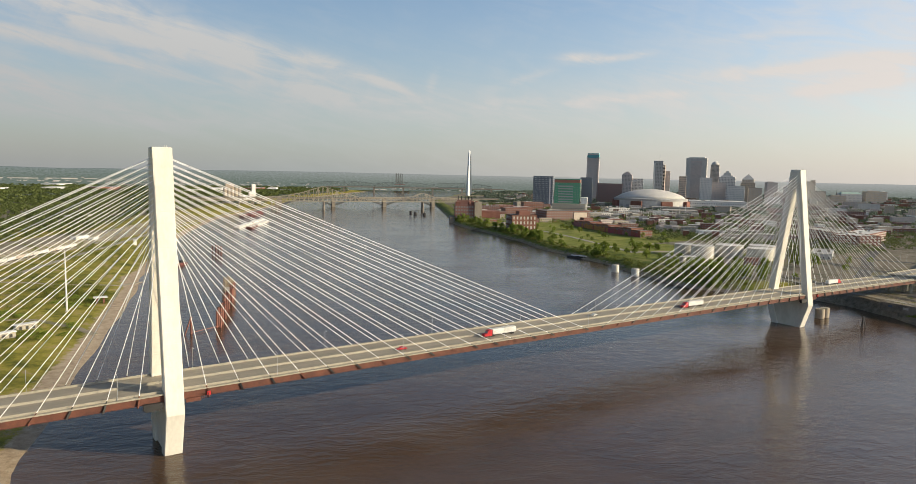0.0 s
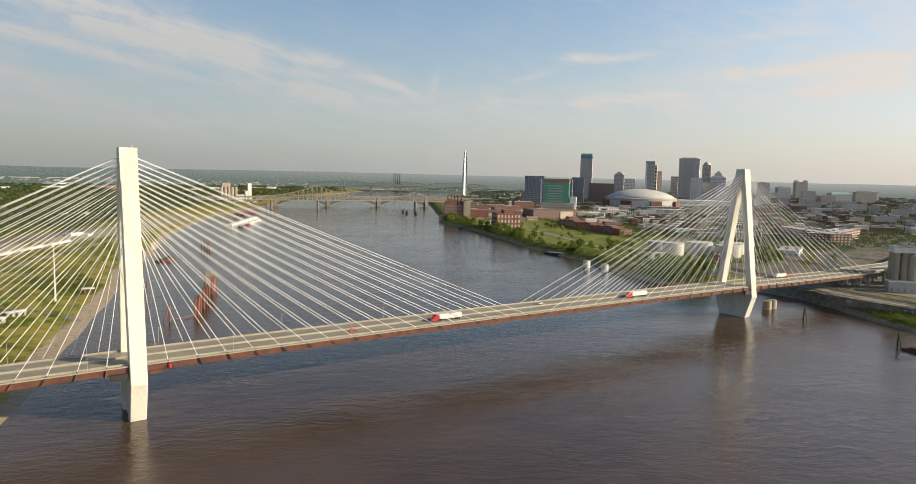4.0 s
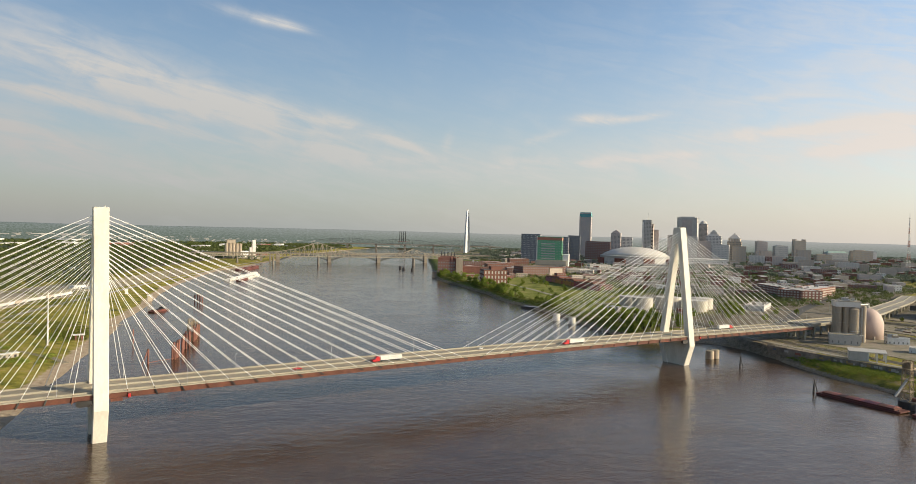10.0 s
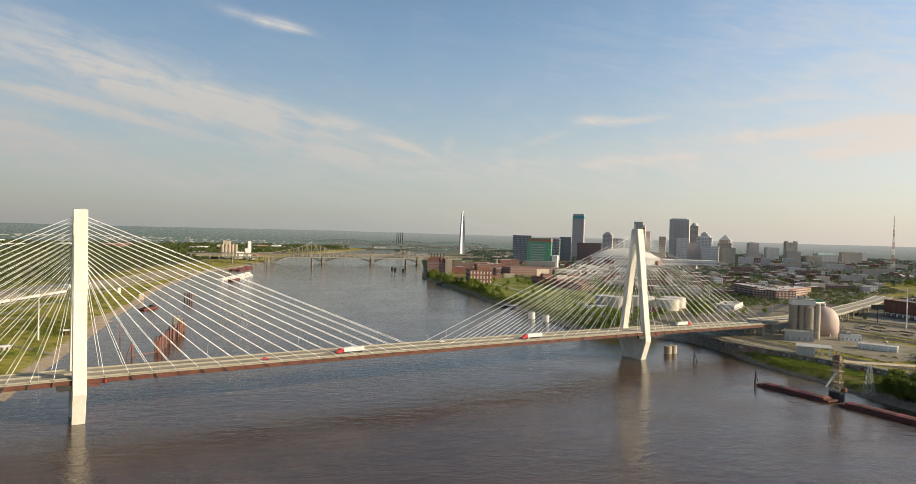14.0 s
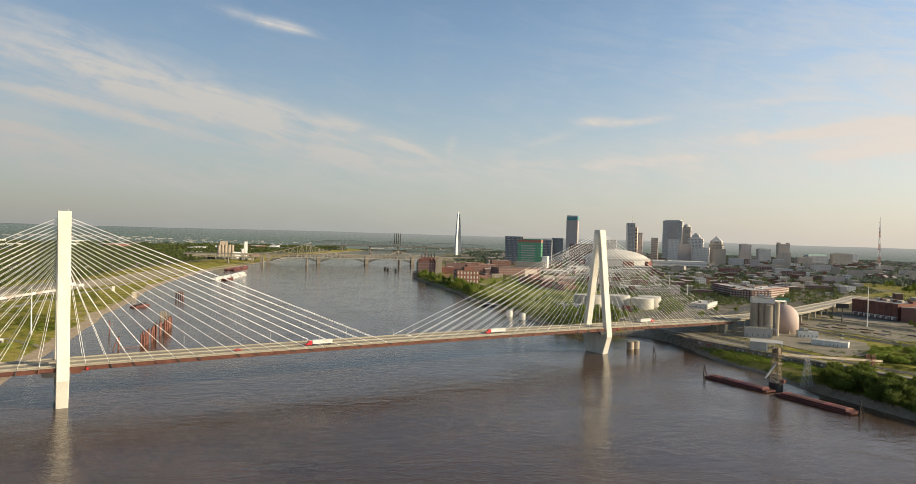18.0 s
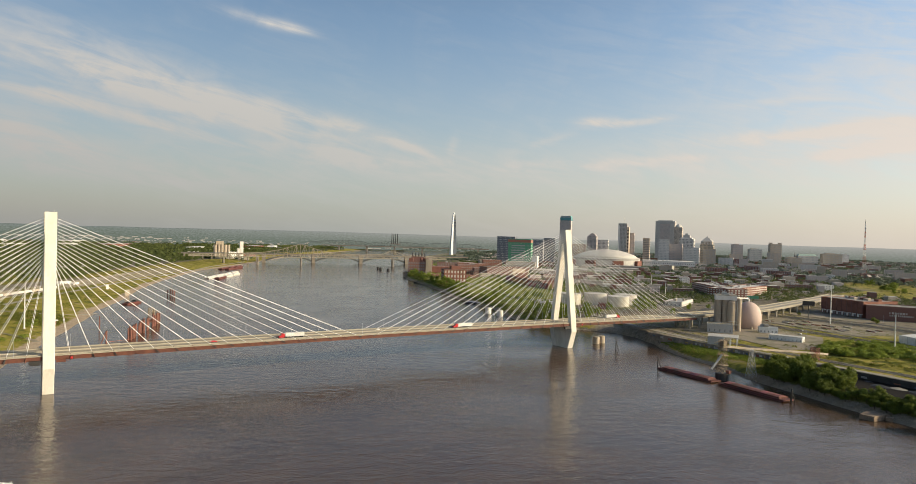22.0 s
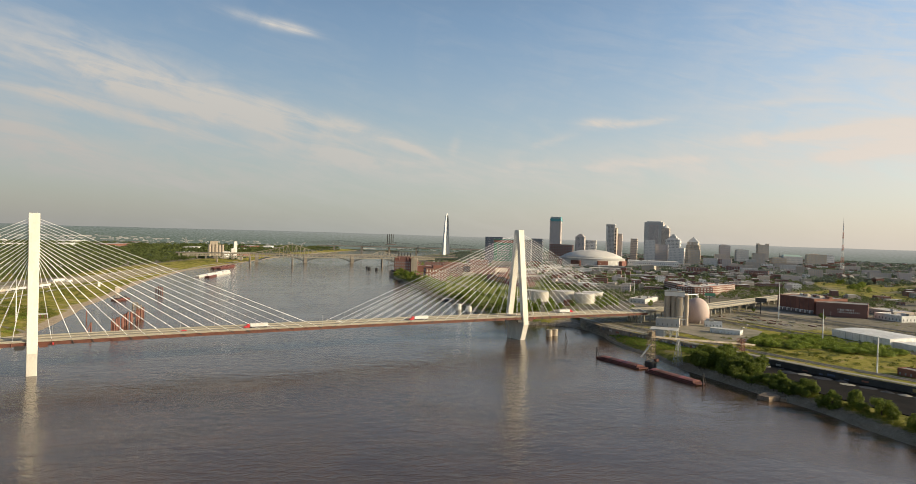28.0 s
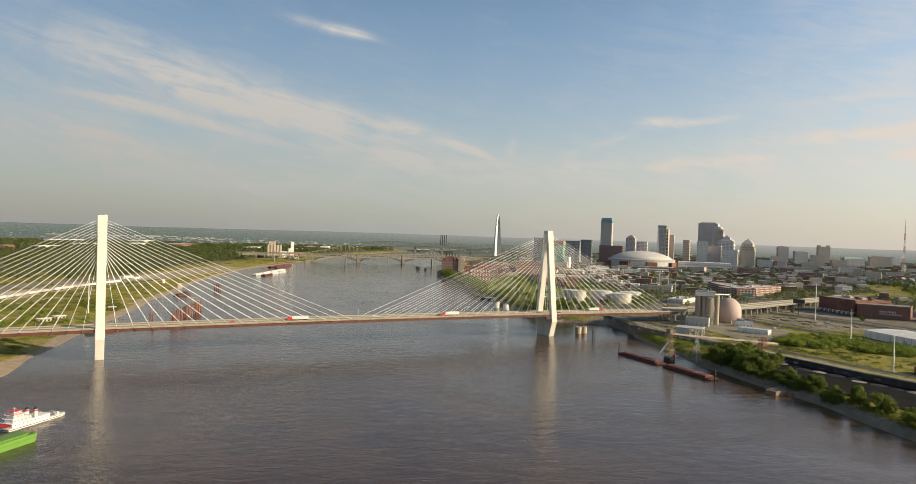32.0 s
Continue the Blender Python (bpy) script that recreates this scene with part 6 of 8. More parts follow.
for i, (x, y, w, d, top, m, f) in enumerate(MID):
    if y < 1070:
        w, d, top = w * (1.05 if i % 3 else 0.7), d * 0.75, 24 + (top - 24) * (0.44 if y < 900 else 0.58)
    m = TAN if m is WHITE else m
    tower("office_block", {TAN: "tan masonry mid-rise block with rows of windows", WHITE: "pale white mid-rise block with rows of windows", BRICK_DARK: "dark brick mid-rise block with rows of windows", STONE: "grey stone mid-rise block with rows of windows", PINKISH: "pinkish granite mid-rise block with rows of windows", BRICK: "red brick mid-rise block with rows of windows"}[m], x, y, w, d, top, -45 - (i * 5) % 17, m, f, (int(w / 4.5), int(d / 4.5)), BLUE_GLASS, ww=0.45, wh=0.45)

for x, y, w, d, top, m, f, lab in ((2472, 1377, 44, 34, 99, PINKISH, 9, "reddish granite mid-rise block with a stepped top"), (2460, 1280, 52, 36, 82, STONE, 7, "grey stone mid-rise block with a low wing"), (2734, 1360, 50, 36, 106, TAN, 9, "cream stone apartment tower with corner turrets"), (2456, 1043, 76, 40, 62, STONE, 4, "pale long block with a green copper roof"), (2561, 1000, 74, 36, 72, TAN, 6, "tan masonry slab with rows of windows"), (2824, 1086, 30, 26, 68, STONE, 5, "slim pale mid-rise block"), (2372, 1049, 56, 34, 54, TAN, 4, "tan brick loft block")):
    t = tower("office_block", lab, x, y, w, d, top, -42, m, f, (int(w / 4.5), int(d / 4.5)), BLUE_GLASS, ww=0.42, wh=0.45)
    h = top - level(x, y) + 0.5
    if "copper" in lab:
        part("copper_roof", Geo().loft([[(-w / 2, -d / 2, h), (w / 2, -d / 2, h), (w / 2, d / 2, h), (-w / 2, d / 2, h)], [(-w / 2 + 8, -1, h + 8), (w / 2 - 8, -1, h + 8), (w / 2 - 8, 1, h + 8), (-w / 2 + 8, 1, h + 8)]]), COPPER, t, "green copper roof")
    elif "turrets" in lab:
        for sx in (-1, 1):
            for sy in (-1, 1):
                part("turret", Geo().box(sx * (w / 2 - 5), sy * (d / 2 - 5), h, 8, 8, 7), m, t)
    else:
        part("penthouse", Geo().box(-w * 0.1, 0, h, w * 0.5, d * 0.5, 4.5), m, t)

# arena with a shallow dome
ar = thing("arena", "large arena with pale shallow dome and brick corner blocks", "arena", at=(1440, 1158, level(1440, 1158) - 1))
ar.rotation_euler = (0, 0, radians(-48))
part("wall", Geo().turned(0, 0, [(112, 0), (112, 27), (109, 29)], 56), STONE, ar)
part("roof_rim", Geo().turned(0, 0, [(113, 27), (113.5, 33), (108, 35), (106, 32)], 56), PALE_ROOF, ar)
part("dome_roof", Geo().turned(0, 0, [(108, 33), (96, 42), (74, 51), (46, 58), (20, 61), (1, 62)], 56), DOME_ROOF, ar, "pale ribbed dome roof", smooth=True)
for i in range(8):
    p = pose(0, 0, 0, 0, 0, 22.5 + i * 45) @ Vector((108, 0, 0))
    part("corner_block", Geo().box(p.x, p.y, 0, 26, 34, 26, 22.5 + i * 45), BRICK, ar)
for i in range(28):
    p = pose(0, 0, 0, 0, 0, i * 360 / 28) @ Vector((112.3, 0, 0))
    part("window_bay", Geo().box(p.x, p.y, 9, 0.6, 12, 6, i * 360 / 28), BLUE_GLASS, ar)
building("convention_hall", "wide low convention hall with pale flat roof", 1640, 1060, 170, 100, 24, -48, STONE, 2, (24, 16), 0.4, 0.3, PALE_ROOF, extras=8)
building("parking_deck", "long open concrete parking deck", 1330, 980, 120, 40, 14, -46, STAINED, 4, (14, 5), 0.85, 0.45, PALE_ROOF)
building("parking_deck", "pale concrete parking deck beside the arena", 1250, 900, 90, 44, 12, -40, TAN, 3, (10, 5), 0.85, 0.45, PALE_ROOF)

# the great steel arch, seen edge on
arch = thing("arch_monument", "tall gleaming stainless steel catenary arch", "arch monument", at=(1540, 2306, 12))
arch.rotation_euler = (0, 0, radians(52.2))
ARCH_H, ARCH_W = 203.0, 96.0
rings, kk = [], 49
for i in range(kk):
    u = -1 + 2 * i / (kk - 1)
    c = 2.1
    zz = ARCH_H * (1 - (math.cosh(c * u) - 1) / (math.cosh(c) - 1))
    xx = u * ARCH_W
    du = 1e-3
    tz = -ARCH_H * c * math.sinh(c * u) / (math.cosh(c) - 1)
    d = Vector((ARCH_W, 0, tz)).normalized()
    r = 10.5 - 5.4 * (zz / ARCH_H)
    side = Vector((-d.z, 0, d.x))
    rings.append([Vector((xx, 0, zz)) + side * r * 1.0, Vector((xx, 0, zz)) - side * r * 0.5 + Vector((0, r * 0.87, 0)), Vector((xx, 0, zz)) - side * r * 0.5 - Vector((0, r * 0.87, 0))])
part("leg", Geo().loft(rings[:23]), STAINLESS, arch)
part("leg", Geo().loft(rings[26:]), STAINLESS, arch)
part("crown", Geo().loft(rings[22:27]), STAINLESS, arch)

# radio mast, red and white
mast = thing("radio_mast", "red and white lattice radio mast with antennas", "radio mast", at=(1938, 557, level(1938, 557)))
zt = 200 - level(1938, 557)
for i in range(8):
    a, b = zt * 0.86 * i / 8, zt * 0.86 * (i + 1) / 8
    wa, wb = (12 - 10.8 * (i / 8) ** 0.6), (12 - 10.8 * ((i + 1) / 8) ** 0.6)
    part("section", lattice(Geo(), 0, 0, a, b, wa, wb, 3, 0.42, 0.22), FADED_RED if i % 2 == 0 else WHITE, mast)
part("antenna", Geo().tube((0, 0, zt * 0.86), (0, 0, zt), 0.8, 0.3, 6), STONE, mast)
for z in (0.7, 0.8, 0.9):
    part("antenna_ring", Geo().tube((0, 0, zt * z), (0, 0, zt * z + 1.5), 2.6, n=10), STONE, mast)
sp = thing("church", "small dark church with a tall spire", "church", at=(2440, 1077, level(2440, 1077)))
part("nave", Geo().box(0, 0, 0, 22, 10, 9), STONE, sp)
part("spire", Geo().box(-14, 0, 0, 6, 6, 22).turned(-14, 0, [(3.2, 22), (0.2, 52)], 8), TAR, sp)


# ---- bridges downstream ----
def truss_bridge(name, label, p0, p1, deck, width, depth, panel, mat, tops=None, piers=(), pier_top=None):
    """A truss bridge from p0 to p1; tops: (share, height) of the upper chord over the deck."""
    t = thing(name, label, "bridge", "downstream bridges")
    a, b = Vector((*p0, deck)), Vector((*p1, deck))
    d = b - a
    n = max(2, int(d.length / panel))
    side = Vector((-d.y, d.x, 0)).normalized() * width / 2
    part("deck", Geo().beam(a, b, width, 1.6), mat, t)
    for s in (1, -1):
        g = Geo()
        P = []
        for i in range(n + 1):
            q = a + d * i / n + side * s
            P.append((q + Vector((0, 0, -0.5)), q + Vector((0, 0, lerp(i / n, tops) if tops else depth))))
        for i in range(n):
            g.beam(P[i][1], P[i + 1][1], 1.4), g.beam(P[i][0], P[i + 1][0], 1.4)
            if P[i][1].z - deck > 1.5 or P[i + 1][1].z - deck > 1.5:
                g.beam(P[i][0], P[i + 1][1], 0.85) if i % 2 else g.beam(P[i][1], P[i + 1][0], 0.85)
                g.beam(P[i][0], P[i][1], 0.85)
        part("truss", g, mat, t)
    for q in piers:
        part("pier", Geo().tube((q[0] - side.x * 0.7, q[1] - side.y * 0.7, -4), (q[0] - side.x * 0.7, q[1] - side.y * 0.7, deck - 1), 3.2, 2.4, 10).tube((q[0] + side.x * 0.7, q[1] + side.y * 0.7, -4), (q[0] + side.x * 0.7, q[1] + side.y * 0.7, deck - 1), 3.2, 2.4, 10).beam((q[0] - side.x, q[1] - side.y, deck - 3), (q[0] + side.x, q[1] + side.y, deck - 3), 3, 3), PIER, t)
    return t


D1 = Vector((278, -84)).normalized()
def on1(s):
    return (488 + D1.x * s, 1526 + D1.y * s)
truss_bridge("truss_bridge", "tan cantilever truss road bridge with a tall peak", on1(-330), on1(470), 26, 14, 9, 13, TRUSS,
             [(0, 3), (0.14, 8), (0.27, 13), (0.34, 24), (0.41, 42), (0.475, 25), (0.54, 12), (0.65, 11), (0.735, 14), (0.775, 27), (0.815, 14), (0.89, 12), (0.97, 8), (1, 3)], [on1(-130), on1(0), on1(290), on1(-230), on1(400)])
D2 = Vector((160, -40)).normalized()
def on2(s):
    return (589 + D2.x * s, 1690 + D2.y * s)
eads = thing("arch_bridge", "old stone and steel arch bridge with three shallow arches", "bridge", "downstream bridges")
part("deck", Geo().beam((*on2(-420), 27), (*on2(560), 27), 16, 3.4), PIER, eads)
part("railing", Geo().beam((*on2(-420), 29.6), (*on2(560), 29.6), 16.4, 0.8), GREY_STEEL, eads)
for s0 in (-163, 0, 163):
    for side in (-6, 6):
        g = Geo()
        for i in range(14):
            u, v = i / 14, (i + 1) / 14
            pa, pb = on2(s0 + 6 + 151 * u), on2(s0 + 6 + 151 * v)
            za, zb = 6 + 16.5 * 4 * u * (1 - u), 6 + 16.5 * 4 * v * (1 - v)
            o = (-D2.y * side, D2.x * side)
            g.beam((pa[0] + o[0], pa[1] + o[1], za), (pb[0] + o[0], pb[1] + o[1], zb), 3.0, 4.4)
            g.beam((pa[0] + o[0], pa[1] + o[1], za), (pa[0] + o[0], pa[1] + o[1], 26), 0.7)
        part("arch_rib", g, GREY_STEEL, eads)
for s0 in (-163, 0, 163, 326):
    q = on2(s0)
    part("pier", Geo().box(q[0], q[1], -4, 11, 20, 30, math.degrees(math.atan2(D2.y, D2.x))), PIER, eads)
for s0 in range(-410, -180, 28):
    q = on2(s0)
    part("arcade_pier", Geo().box(q[0], q[1], 0, 4, 14, 26, math.degrees(math.atan2(D2.y, D2.x))), PIER, eads)
far = thing("girder_bridge", "long flat highway girder bridge over the river", "bridge", "downstream bridges")
p, q = Vector((1130, 3000)), Vector((1900, 2510))
part("deck", Geo().beam((*p, 32), (*q, 32), 28, 4.5), PIER, far)
for i in range(6):
    c = p.lerp(q, (i + 0.6) / 6)
    part("pier", Geo().box(c.x, c.y, -4, 8, 24, 34, -32), PIER, far)
truss_bridge("railway_truss_bridge", "dark railway truss bridge with three humped spans", (1180, 3560), (2150, 2940), 27, 14, 20, 20, GREY_STEEL,
             [(0, 6), (0.06, 9), (0.14, 20), (0.26, 27), (0.36, 20), (0.395, 10), (0.43, 20), (0.52, 27), (0.64, 20), (0.68, 10), (0.72, 20), (0.82, 27), (0.94, 20), (1, 9)], [(1180, 3560), (1560, 3317), (1840, 3138), (2150, 2940)])
for i, (x, y) in enumerate(((659, 1327), (643, 1277), (648, 1237))):
    t = thing("mooring_cell", "dark round mooring cell in mid river", "mooring cell", "mooring cells", at=(x, y, 0))
    part("shell", Geo().turned(0, 0, [(4.2, -4), (4.2, 6.5), (3.8, 6.8)], 14), DARK, t)
    part("post", Geo().tube((0, 0, 6.8), (0, 0, 9.5), 0.5), DARK, t)

# power station with four stacks, grain elevator
ps = thing("power_station", "brick power station with four tall dark stacks", "power station", at=(1756, 3350, 8))
ps.rotation_euler = (0, 0, radians(-32))
part("hall", Geo().box(0, 0, 0, 66, 40, 30), BRICK_DARK, ps)
part("annexe", Geo().box(44, 0, 0, 30, 34, 20), BRICK_DARK, ps)
for i in range(4):
    part("chimney", Geo().tube((-21 + i * 12, 0, 28), (-21 + i * 12, 0, 95), 3.0, 2.3, 12), DARK, ps)
ge = thing("grain_elevator", "pale concrete grain elevator with silos on the far bank", "grain elevator", at=(352, 1845, 8))
for i in range(5):
    part("silo", Geo().turned(-52 + i * 11, 0, [(5.6, 0), (5.6, 46)], 16), SILO, ge)
part("headhouse", Geo().box(-38, 0, 46, 26, 12, 12), SILO, ge)
part("tower", Geo().box(34, -6, 0, 11, 10, 58), STONE, ge)
part("tower_wing", Geo().box(25, -6, 0, 10, 10, 34), STONE, ge)
part("annexe", Geo().box(4, 0, 0, 26, 18, 22), WHITE, ge)
part("dock", Geo().box(-10, -40, -6, 120, 22, 10), STAINED, ge)

# ---- east bank ----
for x, y, hd, m, l in ((106, 1031, 60.6, STONE, WHITE), (136, 1084, 60.6, STONE, WHITE), (166, 1137, 60.6, STONE, WHITE), (196, 1190, 60.6, STONE, WHITE), (124, 1017, 61.6, BARGE_RED, STONE), (153, 1071, 61.6, STONE, WHITE), (182, 1124, 61.6, STONE, WHITE), (212, 1352, 58, BARGE_RED, BARGE_LID), (244, 1403, 58, BARGE_RED, BARGE_LID), (276, 1454, 58, BARGE_RED, BARGE_LID), (226, 1342, 58, BARGE_RED, BARGE_LID), (258, 1393, 58, BARGE_RED, BARGE_LID)):
    barge("pale empty hopper barge moored on the far bank" if m is STONE else "rust-red hopper barge moored on the far bank", x, y, hd, m, l, group="far moored barges", covers=5)
wk = barge("half-sunk rusty derelict barge near the sandy bank", -112, 540, 50, BARGE_RED, DARK, 34, 9, "", 3, 1.6)
part("wheelhouse", Geo().box(8, 0, 2.4, 6, 5, 2.6), DARK, wk)


def pile_group(label, spots, group, r=0.78):
    for x, y, h, lean in spots:
        t = thing("steel_pile", label, "pile", group, at=(x, y, 0))
        part("shaft", Geo().tube((0, 0, -5), (lean, lean * 0.4, h), r, n=10), PILE, t)
        part("pile_cap", Geo().tube((lean, lean * 0.4, h), (lean, lean * 0.4, h + 0.25), r + 0.07, n=10), DARK, t)


rgp = random.Random(3)
spots = [(-176, 190, 12, 0)]
for i in range(34):
    k = i / 33
    u = k ** 1.15
    spots.append((-155 + 46 * u + rgp.uniform(-1.8, 1.8), 201 + 122 * u + rgp.uniform(-3.5, 3.5), rgp.uniform(10.5, 14), rgp.uniform(-0.4, 0.5)))
pile_group("rusty red steel pile standing in the river", spots, "old loading dock piles")
pile_group("thick rusty steel pile of a cluster upstream", [(-49, 630, 11, 0), (-46, 626, 12.5, 0.2), (-43.5, 622, 12, 0), (-41, 618, 11.5, -0.2)], "pile cluster", 1.05)
pile_group("single brown pile with a white cap", [(-173, 298, 13, 0)], "lone piles", 0.6)
t = thing("raking_brace", "rusty raking steel brace beside a pile", "brace", at=(-176, 190, 0))
part("rake", Geo().beam((-0.5, -0.5, 11), (-5.5, -3, -2), 0.7), PILE, t)
part("tie", Geo().beam((0, 0, 1.0), (22, 11, 1.0), 0.5), PILE, t)
t = thing("ruined_conveyor_tower", "rusty lattice tower of an old loading dock", "lattice tower", at=(-121, 300, 0))
part("frame", lattice(Geo(), 0, 0, -3, 20, 7, 5, 6, 0.45, 0.25), LATTICE, t)
part("frame", lattice(Geo(), 6, 14, -3, 15, 6, 5, 4, 0.45, 0.25), LATTICE, t)
part("hopper", Geo().box(0, 2, 7, 4.5, 4.5, 4.0), PALE_ROOF, t)
part("deck", Geo().beam((-6, -18, 6), (10, 26, 6.5), 4, 0.6), PILE, t)
for x, y in ((-106, 660), (-102, 668)):
    t = thing("pump_tower", "short tan brick pump tower on the bank", "tower", "pump towers", at=(x, y, level(x, y)))
    part("shaft", Geo().box(0, 0, -1, 3.6, 3.2, 9.2), TAN, t)
    part("cap", Geo().box(0, 0, 8.2, 4.4, 4.0, 0.6), WHITE, t)
t = thing("pump_post", "white concrete intake post on the grassy bank", "post", at=(-125, 743, level(-125, 743)))
part("shaft", Geo().box(0, 0, -1, 4, 4, 9), WHITE, t)
t = thing("viewing_platform", "small concrete platform on posts at the bank", "platform", at=(-216, 323, level(-216, 323)))
part("slab", Geo().box(0, 0, 5, 10, 6, 0.7), WHITE, t)
for s in (-2.5, 2.5):
    part("post", Geo().box(s, 0, -1, 1.4, 2.6, 6), PILE, t)
for x, y, sx in ((-283, 213, 14), (-270, 238, 13)):
    t = thing("shed", "small low white concrete shed in the rough grass", "shed", "bank sheds", at=(x, y, level(x, y)))
    t.rotation_euler = (0, 0, radians(24))
    part("wall", Geo().box(0, 0, -1, sx, 4.5, 4.2), STAINED, t)
    part("roof", Geo().box(0, 0, 3.2, sx + 1.2, 5.6, 0.45), WHITE, t)
    for i in range(3):
        part("opening", Geo().box(-4 + 4 * i, -2.3, 0, 1.8, 0.3, 2.2), DARK, t)
road("pale gravel levee road along the east bank", [(-420, 190), (-330, 350), (-286, 440), (-251, 523), (-200, 632), (-151, 739), (-80, 900), (60, 1170), (200, 1440), (360, 1700)], 7, CONC_ROAD)
road("dirt track through the rough grass to the shore", [(-330, 245), (-298, 270), (-262, 262), (-240, 235), (-232, 215)], 5, GRAVEL)
rail_track("grey rail spur across the grassy bank", [(-420, 470), (-330, 447), (-286, 434), (-238, 412), (-188, 411), (-150, 450), (-110, 560)])
TRAIN = [(-420, 300), (-345, 425), (-287, 554), (-252, 617), (-211, 687), (-150, 800), (-60, 980), (100, 1290)]
for d in (-6, 0, 6, 12, 19, 26, 33, 40, 48):
    rail_track("rail track of the wide east bank freight yard", offset(TRAIN, d))
pad("bare brown ballast of the freight yard", [(-470, 320), (-330, 560), (-240, 720), (-170, 850), (-110, 960), (-160, 960), (-240, 850), (-330, 720), (-470, 520)], GRAVEL, 0.12)


def on_line(pts, s):
    for a, b in zip(pts, pts[1:]):
        L = math.dist(a, b)
        if s <= L:
            return a[0] + (b[0] - a[0]) * s / L, a[1] + (b[1] - a[1]) * s / L, math.degrees(math.atan2(b[1] - a[1], b[0] - a[0]))
        s -= L
    return (*pts[-1], 0)


for i in range(30):
    x, y, hd = on_line(TRAIN, 60 + i * 17.2)
    if y > 705:
        break
    t = thing("freight_car", "pale covered hopper rail car in a long train", "freight car", "freight train", at=(x, y, level(x, y) + 0.6))
    t.rotation_euler = (0, 0, radians(hd))
    arc = [(-1.5, 1.4), (-1.6, 3.6), (-0.9, 4.4), (0.9, 4.4), (1.6, 3.6), (1.5, 1.4), (0.5, 0.5), (-0.5, 0.5)]
    part("body", Geo().loft([[(q, a, b) for a, b in arc] for q in (-7.6, 7.6)]), STONE if i % 4 else TAN, t)
    part("underframe", Geo().box(0, 0, 0.7, 16.4, 2.2, 0.5), DARK, t)
    for q in (-6, 6):
        part("bogie", Geo().box(q, 0, 0, 2.6, 2.2, 0.8), DARK, t)
for i, (x, y, sx, sy, h) in enumerate(((-150, 1250, 60, 20, 7), (-186, 812, 24, 10, 5), (-170, 800, 14, 8, 4), (-540, 2270, 70, 30, 16), (-430, 2500, 90, 40, 10), (-300, 2900, 140, 50, 12), (-80, 3000, 120, 60, 14), (120, 3100, 160, 60, 12), (420, 2750, 120, 40, 12), (560, 2900, 90, 40, 16), (620, 2650, 70, 40, 10), (760, 3000, 140, 50, 14), (900, 3150, 120, 40, 12), (-420, 3500, 200, 70, 14), (0, 3650, 220, 80, 14), (300, 3700, 180, 70, 13), (700, 3700, 160, 60, 14), (480, 2300, 60, 24, 9), (300, 2200, 70, 26, 9), (240, 2050, 50, 20, 8))):
    building("warehouse", "long low white warehouse among trees" if i % 4 != 3 else "low brick warehouse among trees", x, y, sx, sy, h, 30 + (i * 13) % 40, WHITE if i % 4 != 3 else BRICK, 1, (int(sx / 6), int(sy / 6)), 0.3, 0.25, PALE_ROOF, category="warehouse", group="east bank warehouses", parapet=0.3)

for x, y, sx in ((392, 2400, 70), (470, 2430, 60), (404, 1935, 60), (470, 2030, 70)):
    building("dock_shed", "long low red-brown dock shed on the far bank", x, y, sx, 20, 9, 52, BRICK, 1, (10, 4), 0.3, 0.3, TAR, category="shed", group="far dock sheds")
# towboat and green barge
tb = thing("towboat", "white towboat with red trim and twin funnels", "towboat", at=(-261, -199, 0))
tb.rotation_euler = (0, 0, radians(48))
tb.scale = (0.9, 0.9, 0.82)
hull = [(-21, -4.6), (15, -5), (21, -4.2), (21, 4.2), (15, 5), (-21, 4.6)]
part("hull", Geo().loft([[(a * 0.97, b * 0.95, -1.0) for a, b in hull], [(a, b, 1.0) for a, b in hull], [(a, b, 1.7) for a, b in hull]]), WHITE, tb)
part("rubbing_strake", Geo().loft([[(a * 1.005, b * 1.03, z) for a, b in hull] for z in (0.7, 1.05)]), DARK, tb)
part("main_deckhouse", Geo().box(-4, 0, 1.7, 27, 7.2, 2.6), WHITE, tb)
part("upper_deckhouse", Geo().box(-10.5, 0, 4.3, 13, 6.6, 2.5), WHITE, tb)
part("cabin", Geo().box(-12, 0, 6.8, 8.5, 5.6, 2.3), WHITE, tb)
ph = part("pilothouse", Geo().box(-13, 0, 9.1, 5.4, 4.8, 2.4), WHITE, tb)
for q in range(4):
    part("window", Geo().box(-14.8 + q * 1.2, -2.44, 10.0, 0.9, 0.1, 1.0), GLASS, ph)
    part("window", Geo().box(-14.8 + q * 1.2, 2.44, 10.0, 0.9, 0.1, 1.0), GLASS, ph)
for q in range(3):
    part("window", Geo().box(-10.26, -1.5 + q * 1.5, 10.0, 0.1, 1.1, 1.0), GLASS, ph)
part("roof", Geo().box(-13, 0, 11.5, 6.2, 5.6, 0.25), RED_PAINT, ph, "red pilothouse roof")
part("trim", Geo().box(-13, 0, 9.3, 5.5, 4.9, 0.45), RED_PAINT, ph, "red trim band")
